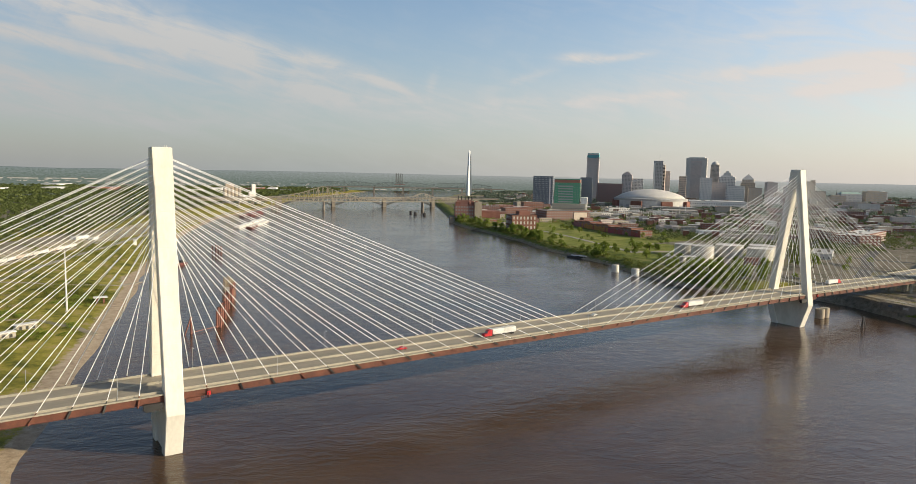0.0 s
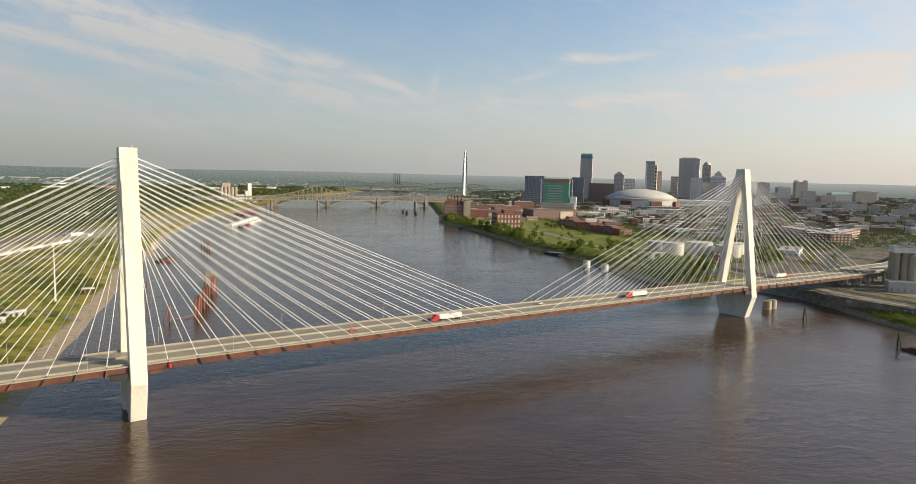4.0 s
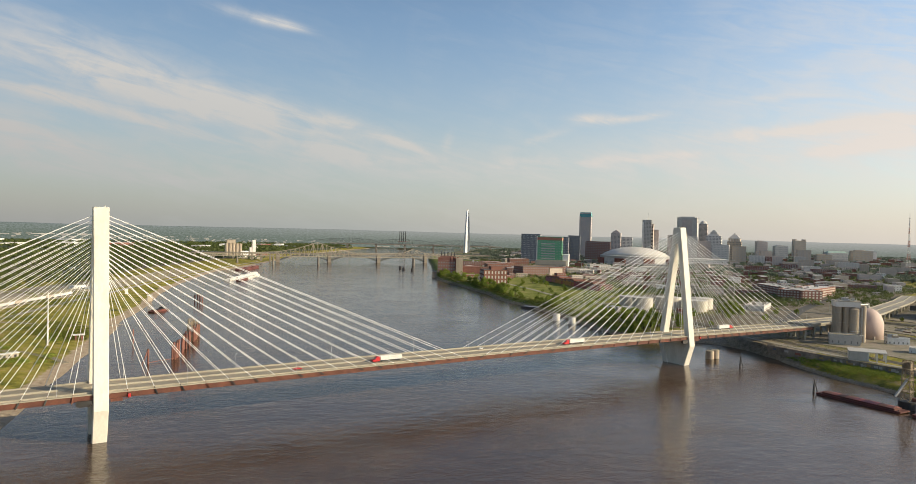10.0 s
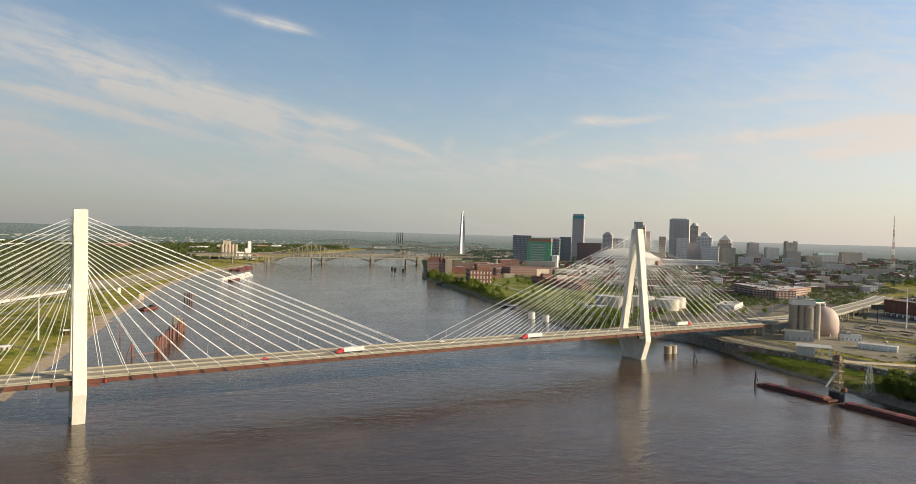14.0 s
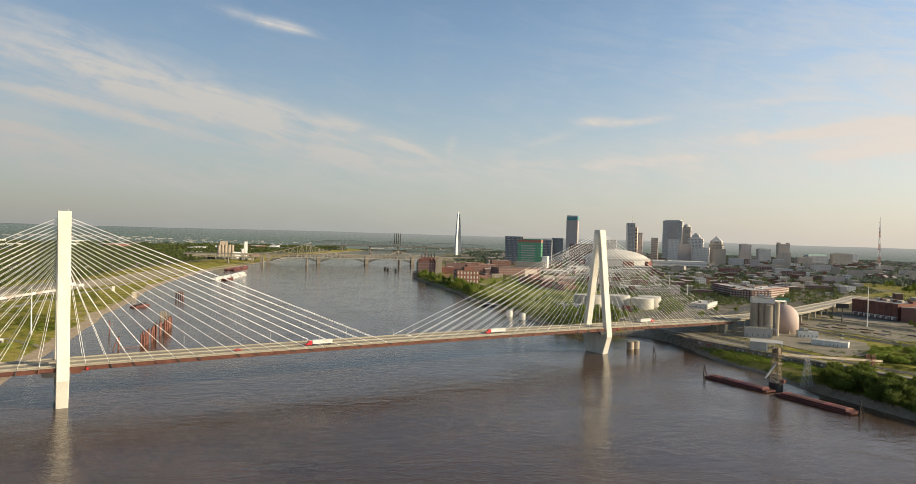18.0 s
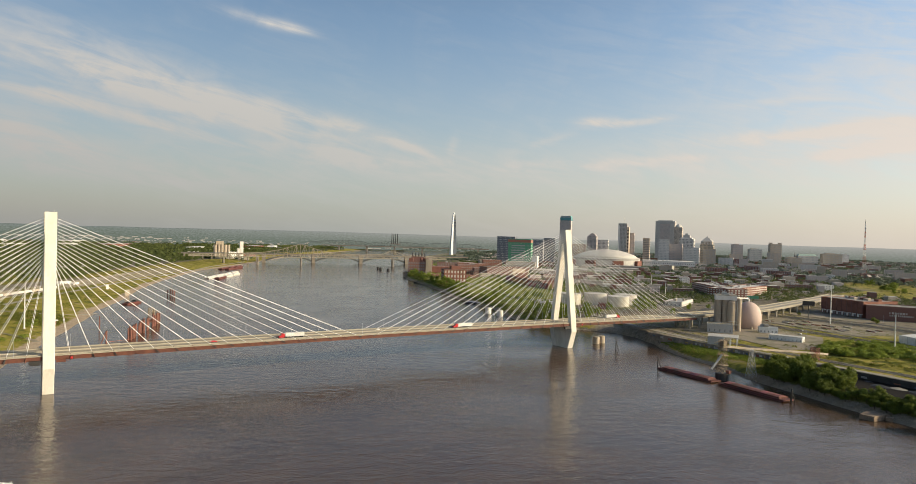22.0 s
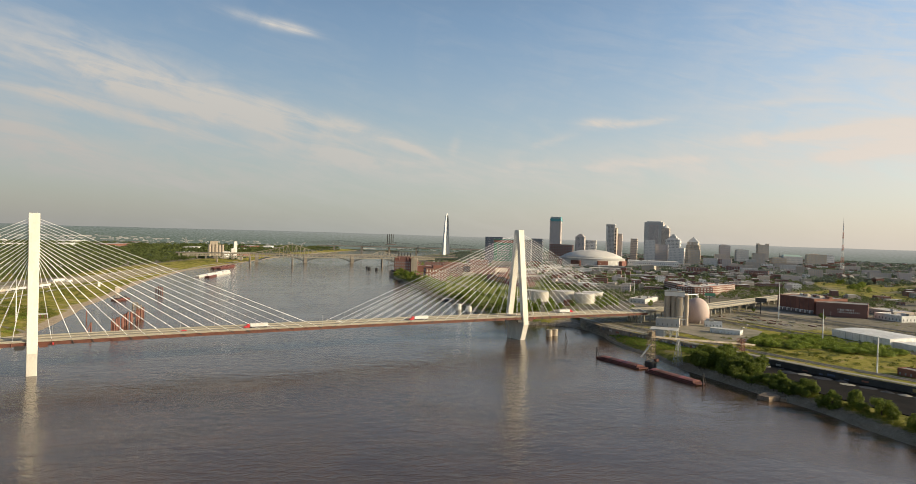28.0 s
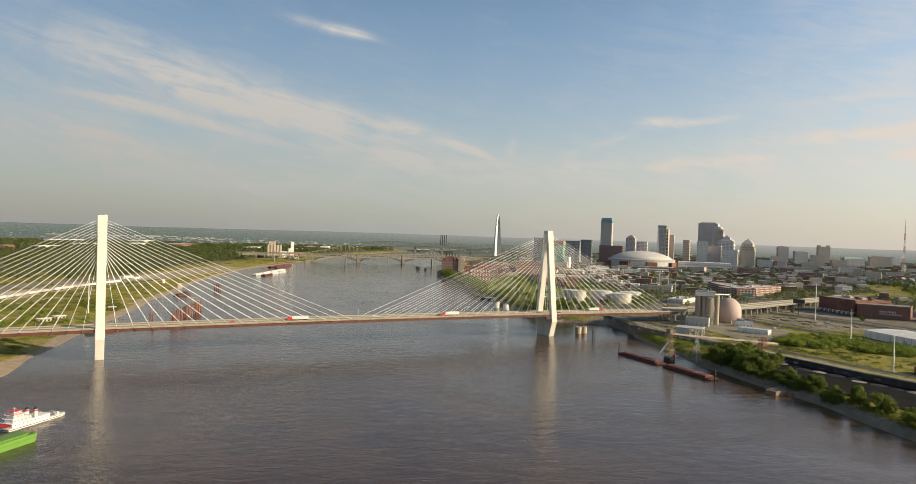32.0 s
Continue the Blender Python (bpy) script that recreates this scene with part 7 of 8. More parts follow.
for z, x0, lx, wy in ((4.25, -4.4, 29, 8.4), (6.75, -10.6, 14.6, 7.8), (9.05, -12.2, 9.8, 6.8)):
    dk = part("side_deck", Geo().box(x0, 0, z, lx, wy, 0.14), WHITE, tb, "overhanging side deck")
    g = Geo()
    for e in (-1, 1):
        yy = e * (wy / 2 - 0.1)
        for k in range(int(lx / 1.6) + 1):
            g.tube((x0 - lx / 2 + 0.2 + k * 1.6, yy, z), (x0 - lx / 2 + 0.2 + k * 1.6, yy, z + 1.05), 0.045, n=5)
        for u in (0.55, 1.05):
            g.beam((x0 - lx / 2 + 0.2, yy, z + u), (x0 + lx / 2 - 0.2, yy, z + u), 0.06)
    part("railing", g, WHITE, dk)
for q in range(5):
    for e in (-3.33, 3.33):
        part("upper_window", Geo().box(-15.8 + q * 2.6, e, 5.0, 1.2, 0.08, 1.0), GLASS, tb)
for q, e in ((7.5, 1.2), (8.8, -1.5), (11.0, 2.2), (13.4, -2.4)):
    part("winch", Geo().tube((q, e - 0.6, 2.4), (q, e + 0.6, 2.4), 0.6, n=10).box(q, e, 1.7, 1.3, 1.5, 0.5), DARK, tb)
part("awning", Geo().loft([[(-22, -4.2, 3.0), (-17.5, -4.2, 4.0), (-17.5, 4.2, 4.0), (-22, 4.2, 3.0)], [(-22, -4.2, 3.2), (-17.5, -4.2, 4.2), (-17.5, 4.2, 4.2), (-22, 4.2, 3.2)]]), RED_PAINT, tb, "red awning over the foredeck")
for s, fx in ((-1.9, 0.4), (1.9, -2.4)):
    fu = part("funnel", Geo().turned(fx, s, [(1.2, 4.3), (1.2, 9.6), (1.0, 9.65)], 14), WHITE, tb)
    part("funnel_band", Geo().turned(fx, s, [(1.26, 8.3), (1.26, 9.3)], 14), RED_PAINT, fu, "red band round the funnel")
    part("funnel_top", Geo().turned(fx, s, [(1.24, 9.6), (1.22, 10.6), (0.9, 10.65)], 14), DARK, fu, "black funnel top")
    part("exhaust_pipe", Geo().tube((fx - 0.3, s, 10.5), (fx - 0.5, s, 11.3), 0.22), DARK, fu)
for i in range(9):
    for s in (-3.63, 3.63):
        part("porthole", Geo().box(-15.5 + i * 2.8, s, 2.5, 1.0, 0.08, 0.9), GLASS, tb)
for i in range(4):
    part("cabin_window", Geo().box(-15.6 + i * 2.4, -2.83, 7.5, 1.3, 0.08, 0.9), GLASS, tb)
for x in (3, 11):
    part("mast", Geo().tube((x, 0, 4.0), (x, 0, 11.5 if x < 5 else 8.5), 0.12, 0.08, 6), DARK, tb)
part("radar_mast", Geo().tube((-13, 0, 11.7), (-13, 0, 14), 0.15).beam((-13, -1.4, 13.2), (-13, 1.4, 13.2), 0.2), WHITE, tb)
for i in range(13):
    part("rail_post", Geo().tube((10 + i * 0.85, -4.2, 1.7), (10 + i * 0.85, -4.2, 2.8), 0.06, n=5), WHITE, tb)
part("hand_rail", Geo().beam((9.6, -4.2, 2.8), (20.6, -4.0, 2.8), 0.09).beam((9.6, 4.2, 2.8), (20.6, 4.0, 2.8), 0.09), WHITE, tb)
for i in range(4):
    part("deck_gear", Geo().box(12 + i * 1.9, (-1) ** i * 1.4, 1.7, 1.2, 1.2, 1.3), WHITE if i % 2 else DARK, tb)
gb = barge("bright lime-green covered hopper barge beside the towboat", -280, -256, 48, LIME, LIME_LID, 60, 10.7, "", 11, 4.2)
for i in range(23):
    for e in (-4.42, 4.42):
        part("coaming_panel", Geo().box(-24.2 + i * 2.2, e, 4.35, 1.3, 0.1, 0.75), LIME_LID, gb)
for q in range(26):
    for e in (-1, 1):
        part("coaming_rib", Geo().box(-25 + q * 2.0, e * 4.42, 4.2, 0.22, 0.4, 1.05), LIME, gb)
part("rubbing_rail", Geo().box(0, -5.42, 2.2, 59.6, 0.18, 0.3).box(0, 5.42, 2.2, 59.6, 0.18, 0.3), LIME_LID, gb)


# ---- trees and scrub ----
rgt = random.Random(11)
for i, (x, y) in enumerate(((1300, 190), (1312, 196), (1322, 188), (1308, 204), (1390, 215), (1398, 222), (1240, 150), (1440, 300), (1448, 292), (1262, 140))):
    tree(x, y, 13 + 2 * (i % 3), "dark rounded tree standing on the open field", "field trees", seed=i)
# thick trees on the city bank below the flood wall
for i in range(46):
    y = rgt.uniform(-268, -198)
    tree(bank_r(y) + rgt.uniform(6, 34), y, rgt.uniform(9, 15), seed=i)
for i in range(30):
    y = -268 - 62 * (i + rgt.random()) / 30
    tree(bank_r(y) + rgt.uniform(7, 20), y, rgt.uniform(6, 10), seed=i + 1, squash=0.85)
for i, (x, y, size) in enumerate(((286, -265, 16), (257, -297, 11), (286, -295, 13), (269, -317, 12), (247, -315, 10), (274, -322, 12), (231, -350, 16), (224, -343, 11), (237, -363, 15.5), (230, -371, 10), (232, -382, 15), (226, -391, 10), (217, -409, 13), (214, -418, 12), (212, -431, 13), (206, -446, 12), (204, -461, 13), (200, -478, 12))):
    x = min(max(x, bank_r(y) + 6), bank_r(y) + 22)
    tree(x, y, size, "single round-crowned tree above the stone bank", seed=i + 2, z=level(x, y) - 0.2 * size)
for i in range(14):
    y = rgt.uniform(-258, -196)
    tree(bank_r(y) + rgt.uniform(22, 54), y, rgt.uniform(13, 17), "tall dense broadleaf tree by the loading berth", seed=i + 3)
for i in range(26):
    y = rgt.uniform(90, 240)
    tree(bank_r(y) + rgt.uniform(18, 90), y, rgt.uniform(7, 13), "bushy tree on the bank below the tanks", "town trees", seed=i)
for i in range(40):
    y = rgt.uniform(300, 720)
    tree(bank_r(y) + 40 + 240 * rgt.random() ** 1.4, y, rgt.uniform(5, 10), "small leafy tree on the riverside lawn", "park trees", seed=i + 4)
# single trees of the city side
for i, (x, y, s) in enumerate(((507, 142, 22), (499, 148, 18), (514, 134, 17), (316, 128, 15), (326, 124, 17), (334, 122, 18), (346, 122, 17), (352, 116, 15), (371, 112, 15), (328, 172, 13), (340, 160, 14), (515, 98, 9), (484, 128, 12), (415, 190, 12), (400, 205, 11), (455, 160, 12), (430, 178, 13), (470, 330, 13), (455, 350, 12), (540, 320, 11), (395, 262, 10), (405, 240, 12), (398, -190, 7), (430, -170, 6), (620, 120, 9), (590, 130, 10), (700, -80, 7), (712, -70, 8), (690, 20, 6))):
    tree(x, y, s, "bushy green tree among the tanks and roads", "town trees", seed=i + 1)
for i in range(54):
    y = rgt.uniform(330, 1010)
    x = bank_r(y) + (rgt.uniform(14, 34) if i % 3 else rgt.uniform(40, 150))
    tree(x, y, rgt.uniform(9, 15) if i % 3 else rgt.uniform(8, 13), "round green park tree near the riverfront", "park trees", seed=i)
for i in range(42):
    y = rgt.uniform(300, 1020)
    tree(bank_r(y) + rgt.uniform(9, 24), y, rgt.uniform(7, 12), "leafy green tree in the shore hedge", "park trees", seed=i)
for i in range(18):
    y = rgt.uniform(100, 330)
    tree(bank_r(y) + rgt.uniform(16, 60), y, rgt.uniform(8, 13), "leafy tree behind the mooring cells", "park trees", seed=i + 2)


def scatter(n, box, keep, seed, r=(3, 6), h=(4, 9)):
    rg = random.Random(seed)
    out = []
    while len(out) < n:
        x, y = rg.uniform(box[0], box[1]), rg.uniform(box[2], box[3])
        if keep(x, y, rg):
            q = rg.uniform(*r)
            out.append((x, y, q, rg.uniform(*h)))
    return out


def clear(x, y):
    return all(abs(x - o[0]) > o[2] or abs(y - o[1]) > o[2] for o in TAKEN)


TAKEN = [(o.location.x, o.location.y, 34) for o in scene.objects if o.type == "EMPTY" and o.get("category") in ("building", "warehouse", "tower block", "arena", "storage tank", "substation", "arch monument")]
TAKEN += [(1440, 1158, 125)]
# scrub: bank below the flood wall, rough ground, east bank
woods("scrub", "low green scrub along the city bank", scatter(1100, (180, 350, -520, -185), lambda x, y, g: 9 < x - bank_r(y) < (24 if y < -262 else 44) and x < wall_x(y) - 3 and (y > -262 or x - bank_r(y) < 19) and y < -185, 1, (1.4, 3.4), (1.4, 3.6)), 1, 60, 0.32, SCRUB, category="scrub")
woods("scrub", "green bushes growing on the slope below the flood wall", scatter(520, (270, 345, -192, -26), lambda x, y, g: 6.5 < x - bank_r(y) and wall_x(y) - 26 < x < wall_x(y) - 2.5, 31, (1.3, 3.0), (1.3, 3.4)), 31, 80, 0.34, LEAF, category="scrub")
woods("scrub", "dense scrub thicket on the rough yard ground", scatter(210, (370, 540, -340, -130), lambda x, y, g: ((x - 450) / 56) ** 2 + ((y + 192) / 40) ** 2 < 1 or ((x - 470) / 36) ** 2 + ((y + 245) / 40) ** 2 < 1, 2, (3.4, 6.6), (4.0, 7.6)), 2, 330, 0.42, LEAF, category="scrub")
woods("scrub", "bushes scattered over the rough yard ground", scatter(150, (370, 540, -340, -130), lambda x, y, g: abs(x - 372 + 0.12 * (y + 200)) < 5 or g.random() < 0.12, 22, (1.6, 3.6), (1.6, 4.0)), 22, 110, 0.42, SCRUB, category="scrub")
woods("scrub", "scrub and weeds beside the freight tracks", scatter(90, (560, 760, -320, 40), lambda x, y, g: noise.noise((x * 0.015, y * 0.015, 9)) > 0.12, 3, (1.2, 2.8), (1.0, 2.4)), 3, 40, 0.35, SCRUB, category="scrub")
woods("scrub", "bushes and tall weeds on the grassy east bank", scatter(1400, (-420, -100, 60, 760), lambda x, y, g: bank_l(y) - x > 42 and noise.noise((x * 0.02, y * 0.012, 6)) > -0.02 and abs(y - 430) > 14, 4, (1.4, 4.2), (0.9, 3.0)), 4, 60, 0.36, SCRUB, category="scrub")
woods("scrub", "green hedge line along the park shore", scatter(640, (300, 640, 100, 1010), lambda x, y, g: 8 < x - bank_r(y) < 22, 5, (1.8, 3.8), (2.4, 5.2)), 5, 44, 0.45, SCRUB, category="scrub")
woods("weeds", "tufts of weeds over the rough city ground", scatter(3200, (340, 620, -400, 60), lambda x, y, g: x > wall_x(y) + 14 and noise.noise((x * 0.02, y * 0.02, 3)) > -0.02 and math.hypot(x - 460, y + 50) > 38 and abs(y - 70) > 30, 14, (0.7, 1.9), (0.3, 1.0)), 14, 22, 0.28, SCRUB, category="weeds")
woods("weeds", "tufts of tall grass on the east bank", scatter(4200, (-420, -60, 40, 1000), lambda x, y, g: 14 < bank_l(y) - x < 170 and noise.noise((x * 0.03, y * 0.02, 3)) > -0.1, 15, (0.6, 2.0), (0.4, 1.2)), 15, 22, 0.3, SCRUB, category="weeds")
woods("scrub", "thick bushes behind the monopole on the bank", scatter(190, (-262, -196, 300, 470), lambda x, y, g: ((x + 228) / 26) ** 2 + ((y - 372) / 62) ** 2 < 1 and abs(y - 411) > 5, 17, (2.0, 4.6), (1.8, 4.4)), 17, 90, 0.38, SCRUB, category="scrub")
woods("bushes", "rounded green bushes round the low sheds", scatter(120, (-360, -215, 150, 350), lambda x, y, g: bank_l(y) - x > 24 and noise.noise((x * 0.025, y * 0.02, 12)) > 0.08, 18, (2.4, 5.4), (2.2, 4.8)), 18, 200, 0.42, LEAF, category="bushes")
woods("bushes", "rounded green bushes on the shore under the bridge", scatter(70, (-420, -270, -60, 60), lambda x, y, g: 22 < bank_l(y) - x < 130 and noise.noise((x * 0.03, y * 0.03, 2)) > 0.0, 19, (2.4, 5.0), (2.2, 5.0)), 19, 200, 0.42, LEAF, category="bushes")
# woodland of the east bank
woods("woodland", "dense dark green woodland behind the freight yard", scatter(2600, (-700, 420, 760, 2100), lambda x, y, g: x < bank_l(y) - 130 - 0.02 * y and x > -300 - 0.26 * (y - 300) and y > 800 + 1.1 * (x + 270) * (0.9 if x > -270 else 0.2), 6, (4.5, 7.5), (9, 15)), 6, 42, 1.35, LEAF_FAR)
woods("woodland", "far woodland of the river plain", scatter(4600, (-1300, 1500, 1900, 3700), lambda x, y, g: x < bank_l(y) - 120 and x > -380 - 0.3 * (y - 300) and noise.noise((x * 0.004, y * 0.0022, 4)) > -0.34 and clear(x, y), 7, (8, 15), (9, 16)), 7, 26, 2.6, LEAF_FAR)


def far_spots(n, seed):
    """Tree groups over the far plain and up the bluffs, thinning out with distance."""
    rg = random.Random(seed)
    out = []
    while len(out) < n:
        r, az = 2300 + 1800 * rg.random(), radians(rg.uniform(-16, 69))
        x, y = -250 + r * math.sin(az), -450 + r * math.cos(az)
        if r < 3950 and y < 3490 and bank_l(y) - 60 < x < bank_r(y) + 120 or not clear(x, y) or noise.noise((x * 0.003, y * 0.003, 2)) < -0.25:
            continue
        out.append((x, y, rg.uniform(4, 10), rg.uniform(4, 8), lerp(r, [(3950, 8), (4150, 24), (4350, 44), (4550, 68), (4700, 88), (4800, 99)]) - 1 if r > 3950 else None))
    return out


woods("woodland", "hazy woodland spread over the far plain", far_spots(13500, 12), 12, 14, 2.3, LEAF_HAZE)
woods("town_trees", "green trees between the riverfront buildings", scatter(900, (560, 1250, 640, 1500), lambda x, y, g: x - bank_r(y) > 40 and (x - bank_r(y) > 190 or y > 790) and clear(x, y), 16, (2.6, 5.6), (5, 10.5)), 16, 52, 0.62, LEAF)
# town greenery between roofs
woods("town_trees", "green trees scattered between the city roofs", scatter(12500, (560, 2300, -160, 1600), lambda x, y, g: x - bank_r(y) > 200 and not (meadow(x, y) and g.random() < 0.93) and not (x < 830 and y < 170) and x < 250 + 2.35 * (y + 560) and noise.noise((x * 0.006, y * 0.006, 8)) > -0.36 and clear(x, y) and abs(y - lerp(x, [(p[0], p[1]) for p in VIA])) > 26, 8, (3.0, 6.6), (5.5, 11)), 8, 24, 1.05, LEAF_TOWN)
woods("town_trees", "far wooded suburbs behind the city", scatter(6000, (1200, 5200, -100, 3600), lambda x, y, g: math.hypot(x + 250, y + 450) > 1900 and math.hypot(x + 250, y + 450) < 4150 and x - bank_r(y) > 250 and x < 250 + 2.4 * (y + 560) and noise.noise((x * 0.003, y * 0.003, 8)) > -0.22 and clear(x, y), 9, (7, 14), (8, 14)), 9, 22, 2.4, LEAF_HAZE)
# ---- low town roofs ----
rgb = random.Random(21)
PALETTE = [(BRICK, "red brick"), (BRICK_DARK, "dark brick"), (WHITE, "white"), (TAN, "tan"), (PINKISH, "pinkish"), (BRICK_DARK, "dark brick"), (STAINED, "grey concrete")]
count = 0
LOTS = [(Geo(), Geo(), w, r) for w, r in ((TAN, PALE_ROOF), (BRICK, TAR), (BRICK_DARK, PALE_ROOF), (STAINED, TAR), (PINKISH, TAR))]
while count < 1500:
    x, y = rgb.uniform(650, 3600), rgb.uniform(-60, 2300)
    r = math.hypot(x + 250, y + 450)
    if not (x - bank_r(y) > 330 and x < 230 + 2.3 * (y + 560) and r < (3000 if count < 280 else 3900) and (1050 < x or y > 300)) or rgb.random() > (0.9 if r < 2400 else 0.5):
        continue
    if not clear(x, y) or abs(y - lerp(x, [(p[0], p[1]) for p in VIA])) < 40 or meadow(x, y):
        continue
    m, word = rgb.choice(PALETTE)
    sx, sy = rgb.uniform(14, 42), rgb.uniform(10, 24)
    f = rgb.choice((1, 1, 2, 2, 3))
    if count >= 280:
        zz = level(x, y)
        walls, roofs = rgb.choice(LOTS)[:2]
        turn = -46 + rgb.choice((0, 90)) + rgb.uniform(-6, 6)
        k = rgb.uniform(0.55, 1.0)
        walls.box(x, y, zz - 0.5, sx * k, sy * k, 4.2 * f + 1.5, turn)
        roofs.box(x, y, zz + 4.2 * f + 1.0, sx * k * 0.97, sy * k * 0.97, 0.3, turn)
        TAKEN.append((x, y, 17))
        count += 1
        continue
    building("low_building", "low %s flat-roofed town building" % word, x, y, sx, sy, 4.2 * f + 1, -46 + rgb.choice((0, 90)) + rgb.uniform(-6, 6), m, f, (int(sx / 5), max(2, int(sy / 5))), 0.45, 0.4, rgb.choice((TAR, TAR, PALE_ROOF)), group="low town buildings", parapet=0.5)
    TAKEN.append((x, y, 17))
    count += 1
rgq = random.Random(41)
count = 0
while count < 64:
    y = rgq.uniform(640, 1340)
    x = bank_r(y) + rgq.uniform(60, 560)
    if not clear(x, y) or (x - bank_r(y) < 190 and y < 780):
        continue
    m, word = rgq.choice(PALETTE)
    sx, sy, f = rgq.uniform(14, 30), rgq.uniform(10, 20), rgq.choice((1, 2, 2, 3))
    building("riverfront_building", "small %s commercial building near the river" % word, x, y, sx, sy, 3.8 * f + 1.5, -22 + rgq.choice((0, 90)) + rgq.uniform(-8, 8), m, f, (int(sx / 4), int(sy / 4)), 0.45, 0.45, rgq.choice((TAR, PALE_ROOF, STAINED)), group="riverfront buildings", parapet=0.6)
    TAKEN.append((x, y, 13))
    count += 1
for walls, roofs, wall, roof in LOTS:
    tagged(part("distant_houses", walls, wall), "far low town buildings with flat roofs", "buildings", kind="stuff")
    tagged(part("distant_roofs", roofs, roof), "flat roofs of far town buildings", "buildings", kind="stuff")
FAR = Geo()
SHED = material("dusty_far_sheds", (0.40, 0.385, 0.36), 0.8, 0.2, 0.02, 0.1, 0)
rgf = random.Random(33)
RISE = [(0, 8), (3950, 8), (4150, 24), (4350, 44), (4550, 68)]


def far_shed(az, r, sx, sy, h, turn):
    x, y = -250 + r * math.sin(radians(az)), -450 + r * math.cos(radians(az))
    if r < 3950 and y < 3500 and bank_l(min(y, 3490)) - 150 < x < bank_r(min(y, 3490)) + 160:
        return
    FAR.box(x, y, max(level(x, y), lerp(r, RISE)) - 1, sx, sy, h * 0.6 + 1, turn)


for i in range(150):
    far_shed(rgf.uniform(-16, 69), rgf.uniform(2500, 4400), rgf.uniform(7, 15), rgf.uniform(8, 14), rgf.uniform(4, 7), rgf.uniform(-60, 5))
# works and depots crowd one stretch of the plain
for i in range(230):
    big = rgf.random() < 0.22
    far_shed(rgf.gauss(14, 4.5), rgf.uniform(3700, 4240), rgf.uniform(6, 16) * (2.6 if big else 1), rgf.uniform(8, 20), rgf.uniform(3, 8), rgf.uniform(-30, 0))
for i in range(60):
    far_shed(rgf.uniform(24, 34), rgf.uniform(3500, 4150), rgf.uniform(10, 42), rgf.uniform(8, 20), rgf.uniform(4, 10), rgf.uniform(-40, 0))
for az, r, sx, h in ((1.3, 4330, 108, 5), (2.9, 4340, 64, 4), (3.9, 4330, 76, 8), (5.2, 4340, 60, 4), (6.6, 4290, 50, 4), (-3.0, 4320, 80, 5), (-1.0, 4300, 40, 4), (9.0, 4260, 50, 5)):
    far_shed(az, r, sx, 30, h, -az)
for i in range(90):
    far_shed(rgf.gauss(4, 4), rgf.uniform(4200, 4350), rgf.uniform(6, 24), 12, rgf.uniform(3, 5), rgf.uniform(-20, 0))
tagged(part("distant_sheds", FAR, SHED), "pale sheds and works clustered over the far plain", "buildings", kind="stuff")
for x, y in ((1725, 440), (1703, 407), (1690, 420)):
    t = thing("house", "small white house with pitched grey roof", "house", "white houses", at=(x, y, level(x, y)))
    part("wall", Geo().box(0, 0, 0, 16, 11, 8), WHITE, t)
    part("roof", Geo().loft([[(-8.5, -6, 8), (8.5, -6, 8), (8.5, 6, 8), (-8.5, 6, 8)], [(-8.5, -0.2, 13), (8.5, -0.2, 13), (8.5, 0.2, 13), (-8.5, 0.2, 13)]]), TAR, t)


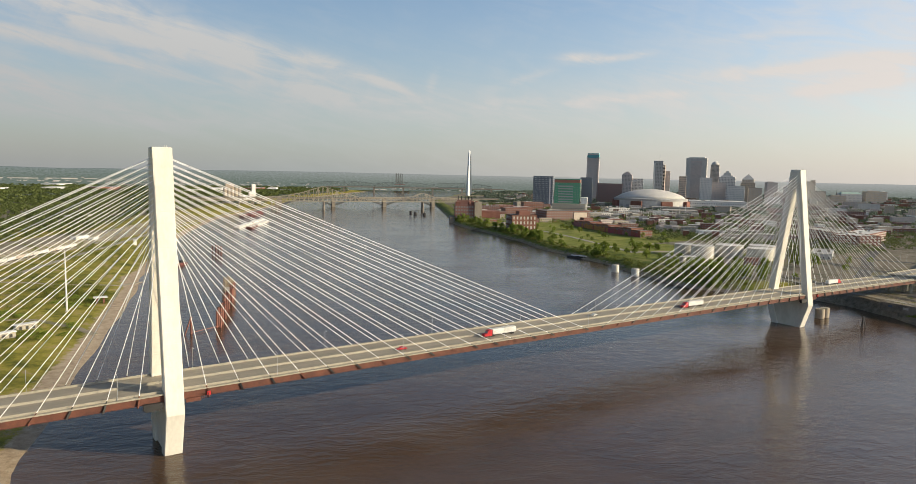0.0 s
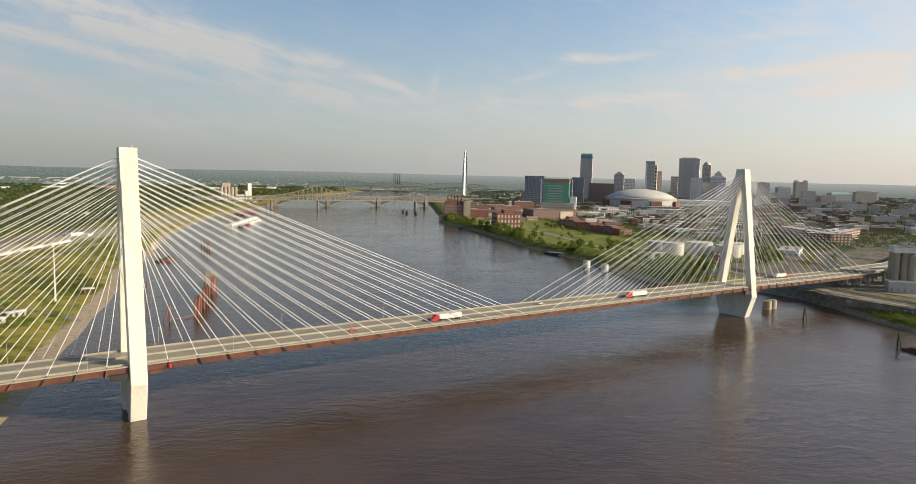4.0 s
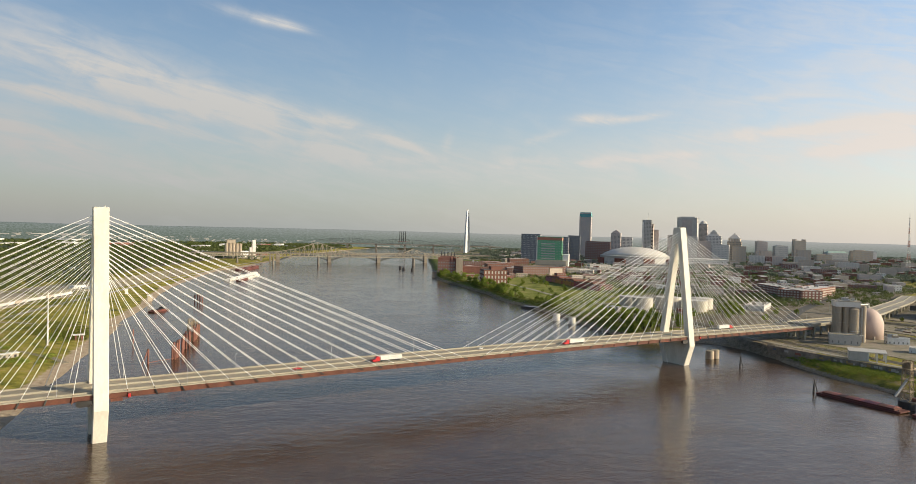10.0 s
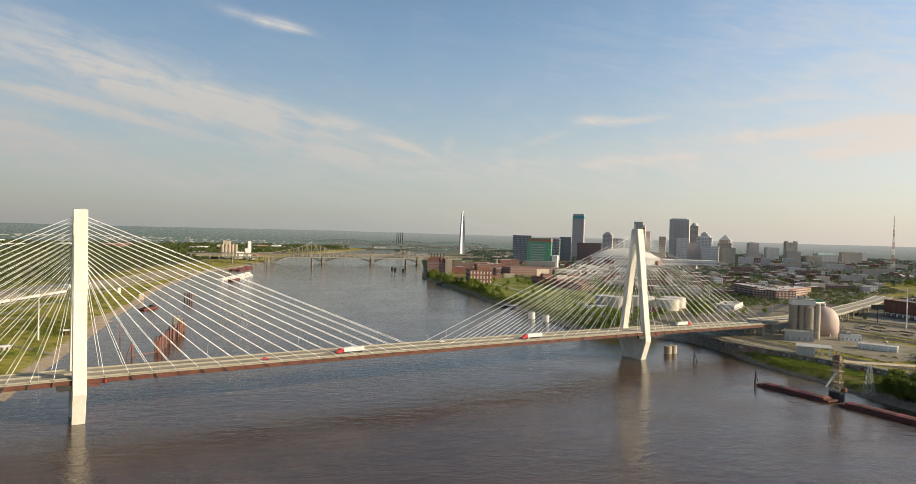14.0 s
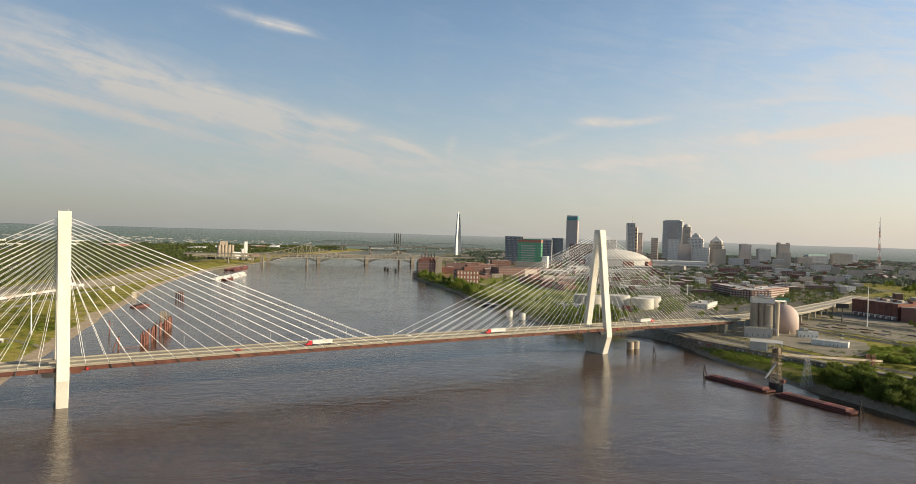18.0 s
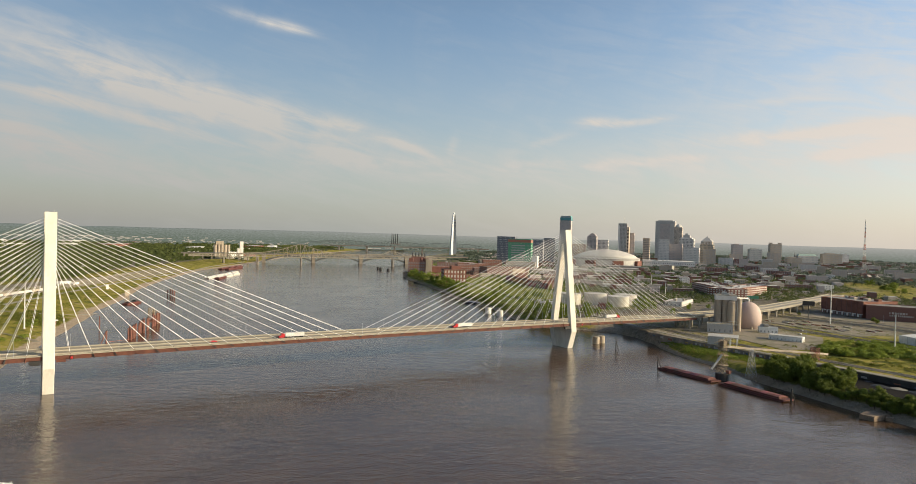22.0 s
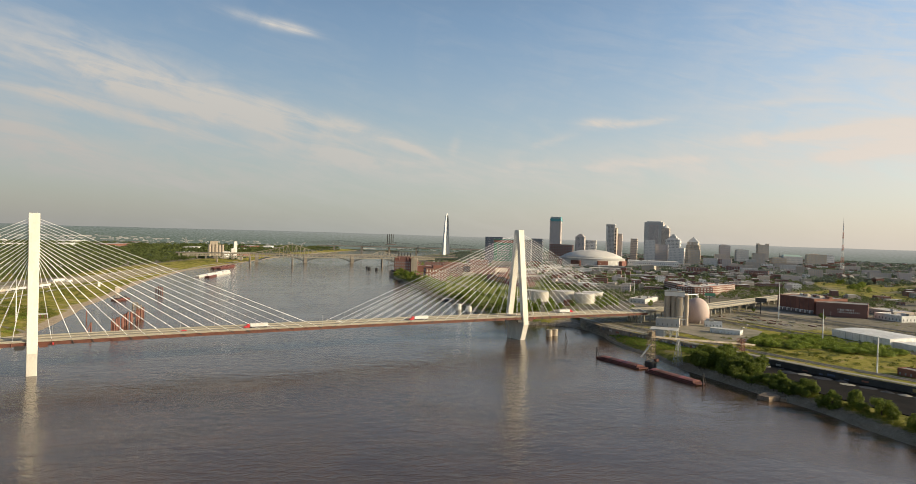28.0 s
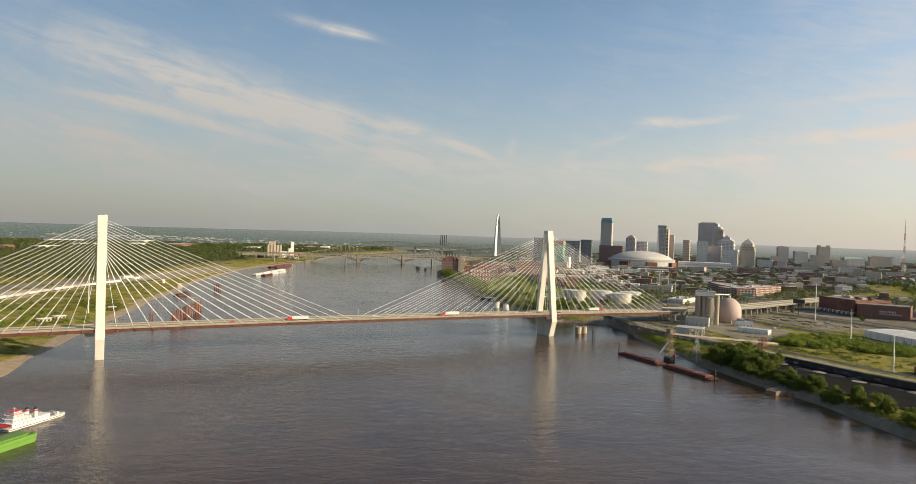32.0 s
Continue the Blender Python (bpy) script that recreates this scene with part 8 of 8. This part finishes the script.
# ---- stones along the city bank ----
def rubble(label, n, seed, where, size):
    rg = random.Random(seed)
    g = Geo()
    while n:
        x, y = where(rg)
        s = size * rg.uniform(0.4, 1.3)
        z = level(x, y)
        a = rg.uniform(0, 3)
        foot = [(x + s * rg.uniform(0.6, 1.1) * math.cos(a + k * 1.571), y + s * rg.uniform(0.6, 1.1) * math.sin(a + k * 1.571)) for k in range(4)]
        top = [(x + (p[0] - x) * rg.uniform(0.45, 0.85), y + (p[1] - y) * rg.uniform(0.45, 0.85)) for p in foot]
        g.loft([[(*p, z - 0.3 * s) for p in foot], [(*p, z + s * rg.uniform(0.45, 0.9)) for p in top]])
        n -= 1
    return tagged(part("riprap", g, RIPRAP), label, "riprap", kind="stuff")


RIPRAP = material("riprap_stone", (0.36, 0.305, 0.23), 0.95, 0.3, 0.12, 1.5, 0.15, tint=(0.22, 0.18, 0.13))


def bank_spot(rg):
    y = rg.uniform(-500, -190) if rg.random() < 0.72 else rg.uniform(-190, 70)
    return bank_r(y) + abs(rg.gauss(2, 5) if y < -190 else rg.gauss(0.5, 2)), y


def park_spot(rg):
    y = rg.uniform(70, 1050)
    return bank_r(y) + abs(rg.gauss(1.5, 3)), y


rubble("pale broken stone riprap on the city bank", 9500, 5, bank_spot, 0.46)
rubble("broken stone edging below the riverside park", 1800, 6, park_spot, 1.1)


def spit_spot(rg):
    return 306 + rg.gauss(0, 13), 106 + rg.gauss(0, 9)


rubble("pale gravel and broken stone spit in the slack water", 420, 9, spit_spot, 1.0)
heap = thing("driftwood_heap", "grey tangled heap of driftwood logs at the water's edge", "driftwood", at=(318, 92, 0.2))
rgd = random.Random(12)
for i in range(46):
    a, u = rgd.uniform(0, 3.14), abs(rgd.gauss(0, 1))
    x, y, z = rgd.gauss(0, 9), rgd.gauss(0, 6), rgd.uniform(0.2, 3.2) * math.exp(-u)
    L = rgd.uniform(3, 8)
    part("log", Geo().tube((x - L * math.cos(a) / 2, y - L * math.sin(a) / 2, z), (x + L * math.cos(a) / 2, y + L * math.sin(a) / 2, z + rgd.uniform(-0.3, 1.4)), 0.3, 0.16, 6), STAINED, heap)


def drift_spot(rg):
    y = rg.uniform(-40, 420)
    return bank_l(y) - abs(rg.gauss(14, 10)), y


rubble("driftwood and stones on the sandy shore", 420, 7, drift_spot, 0.4)
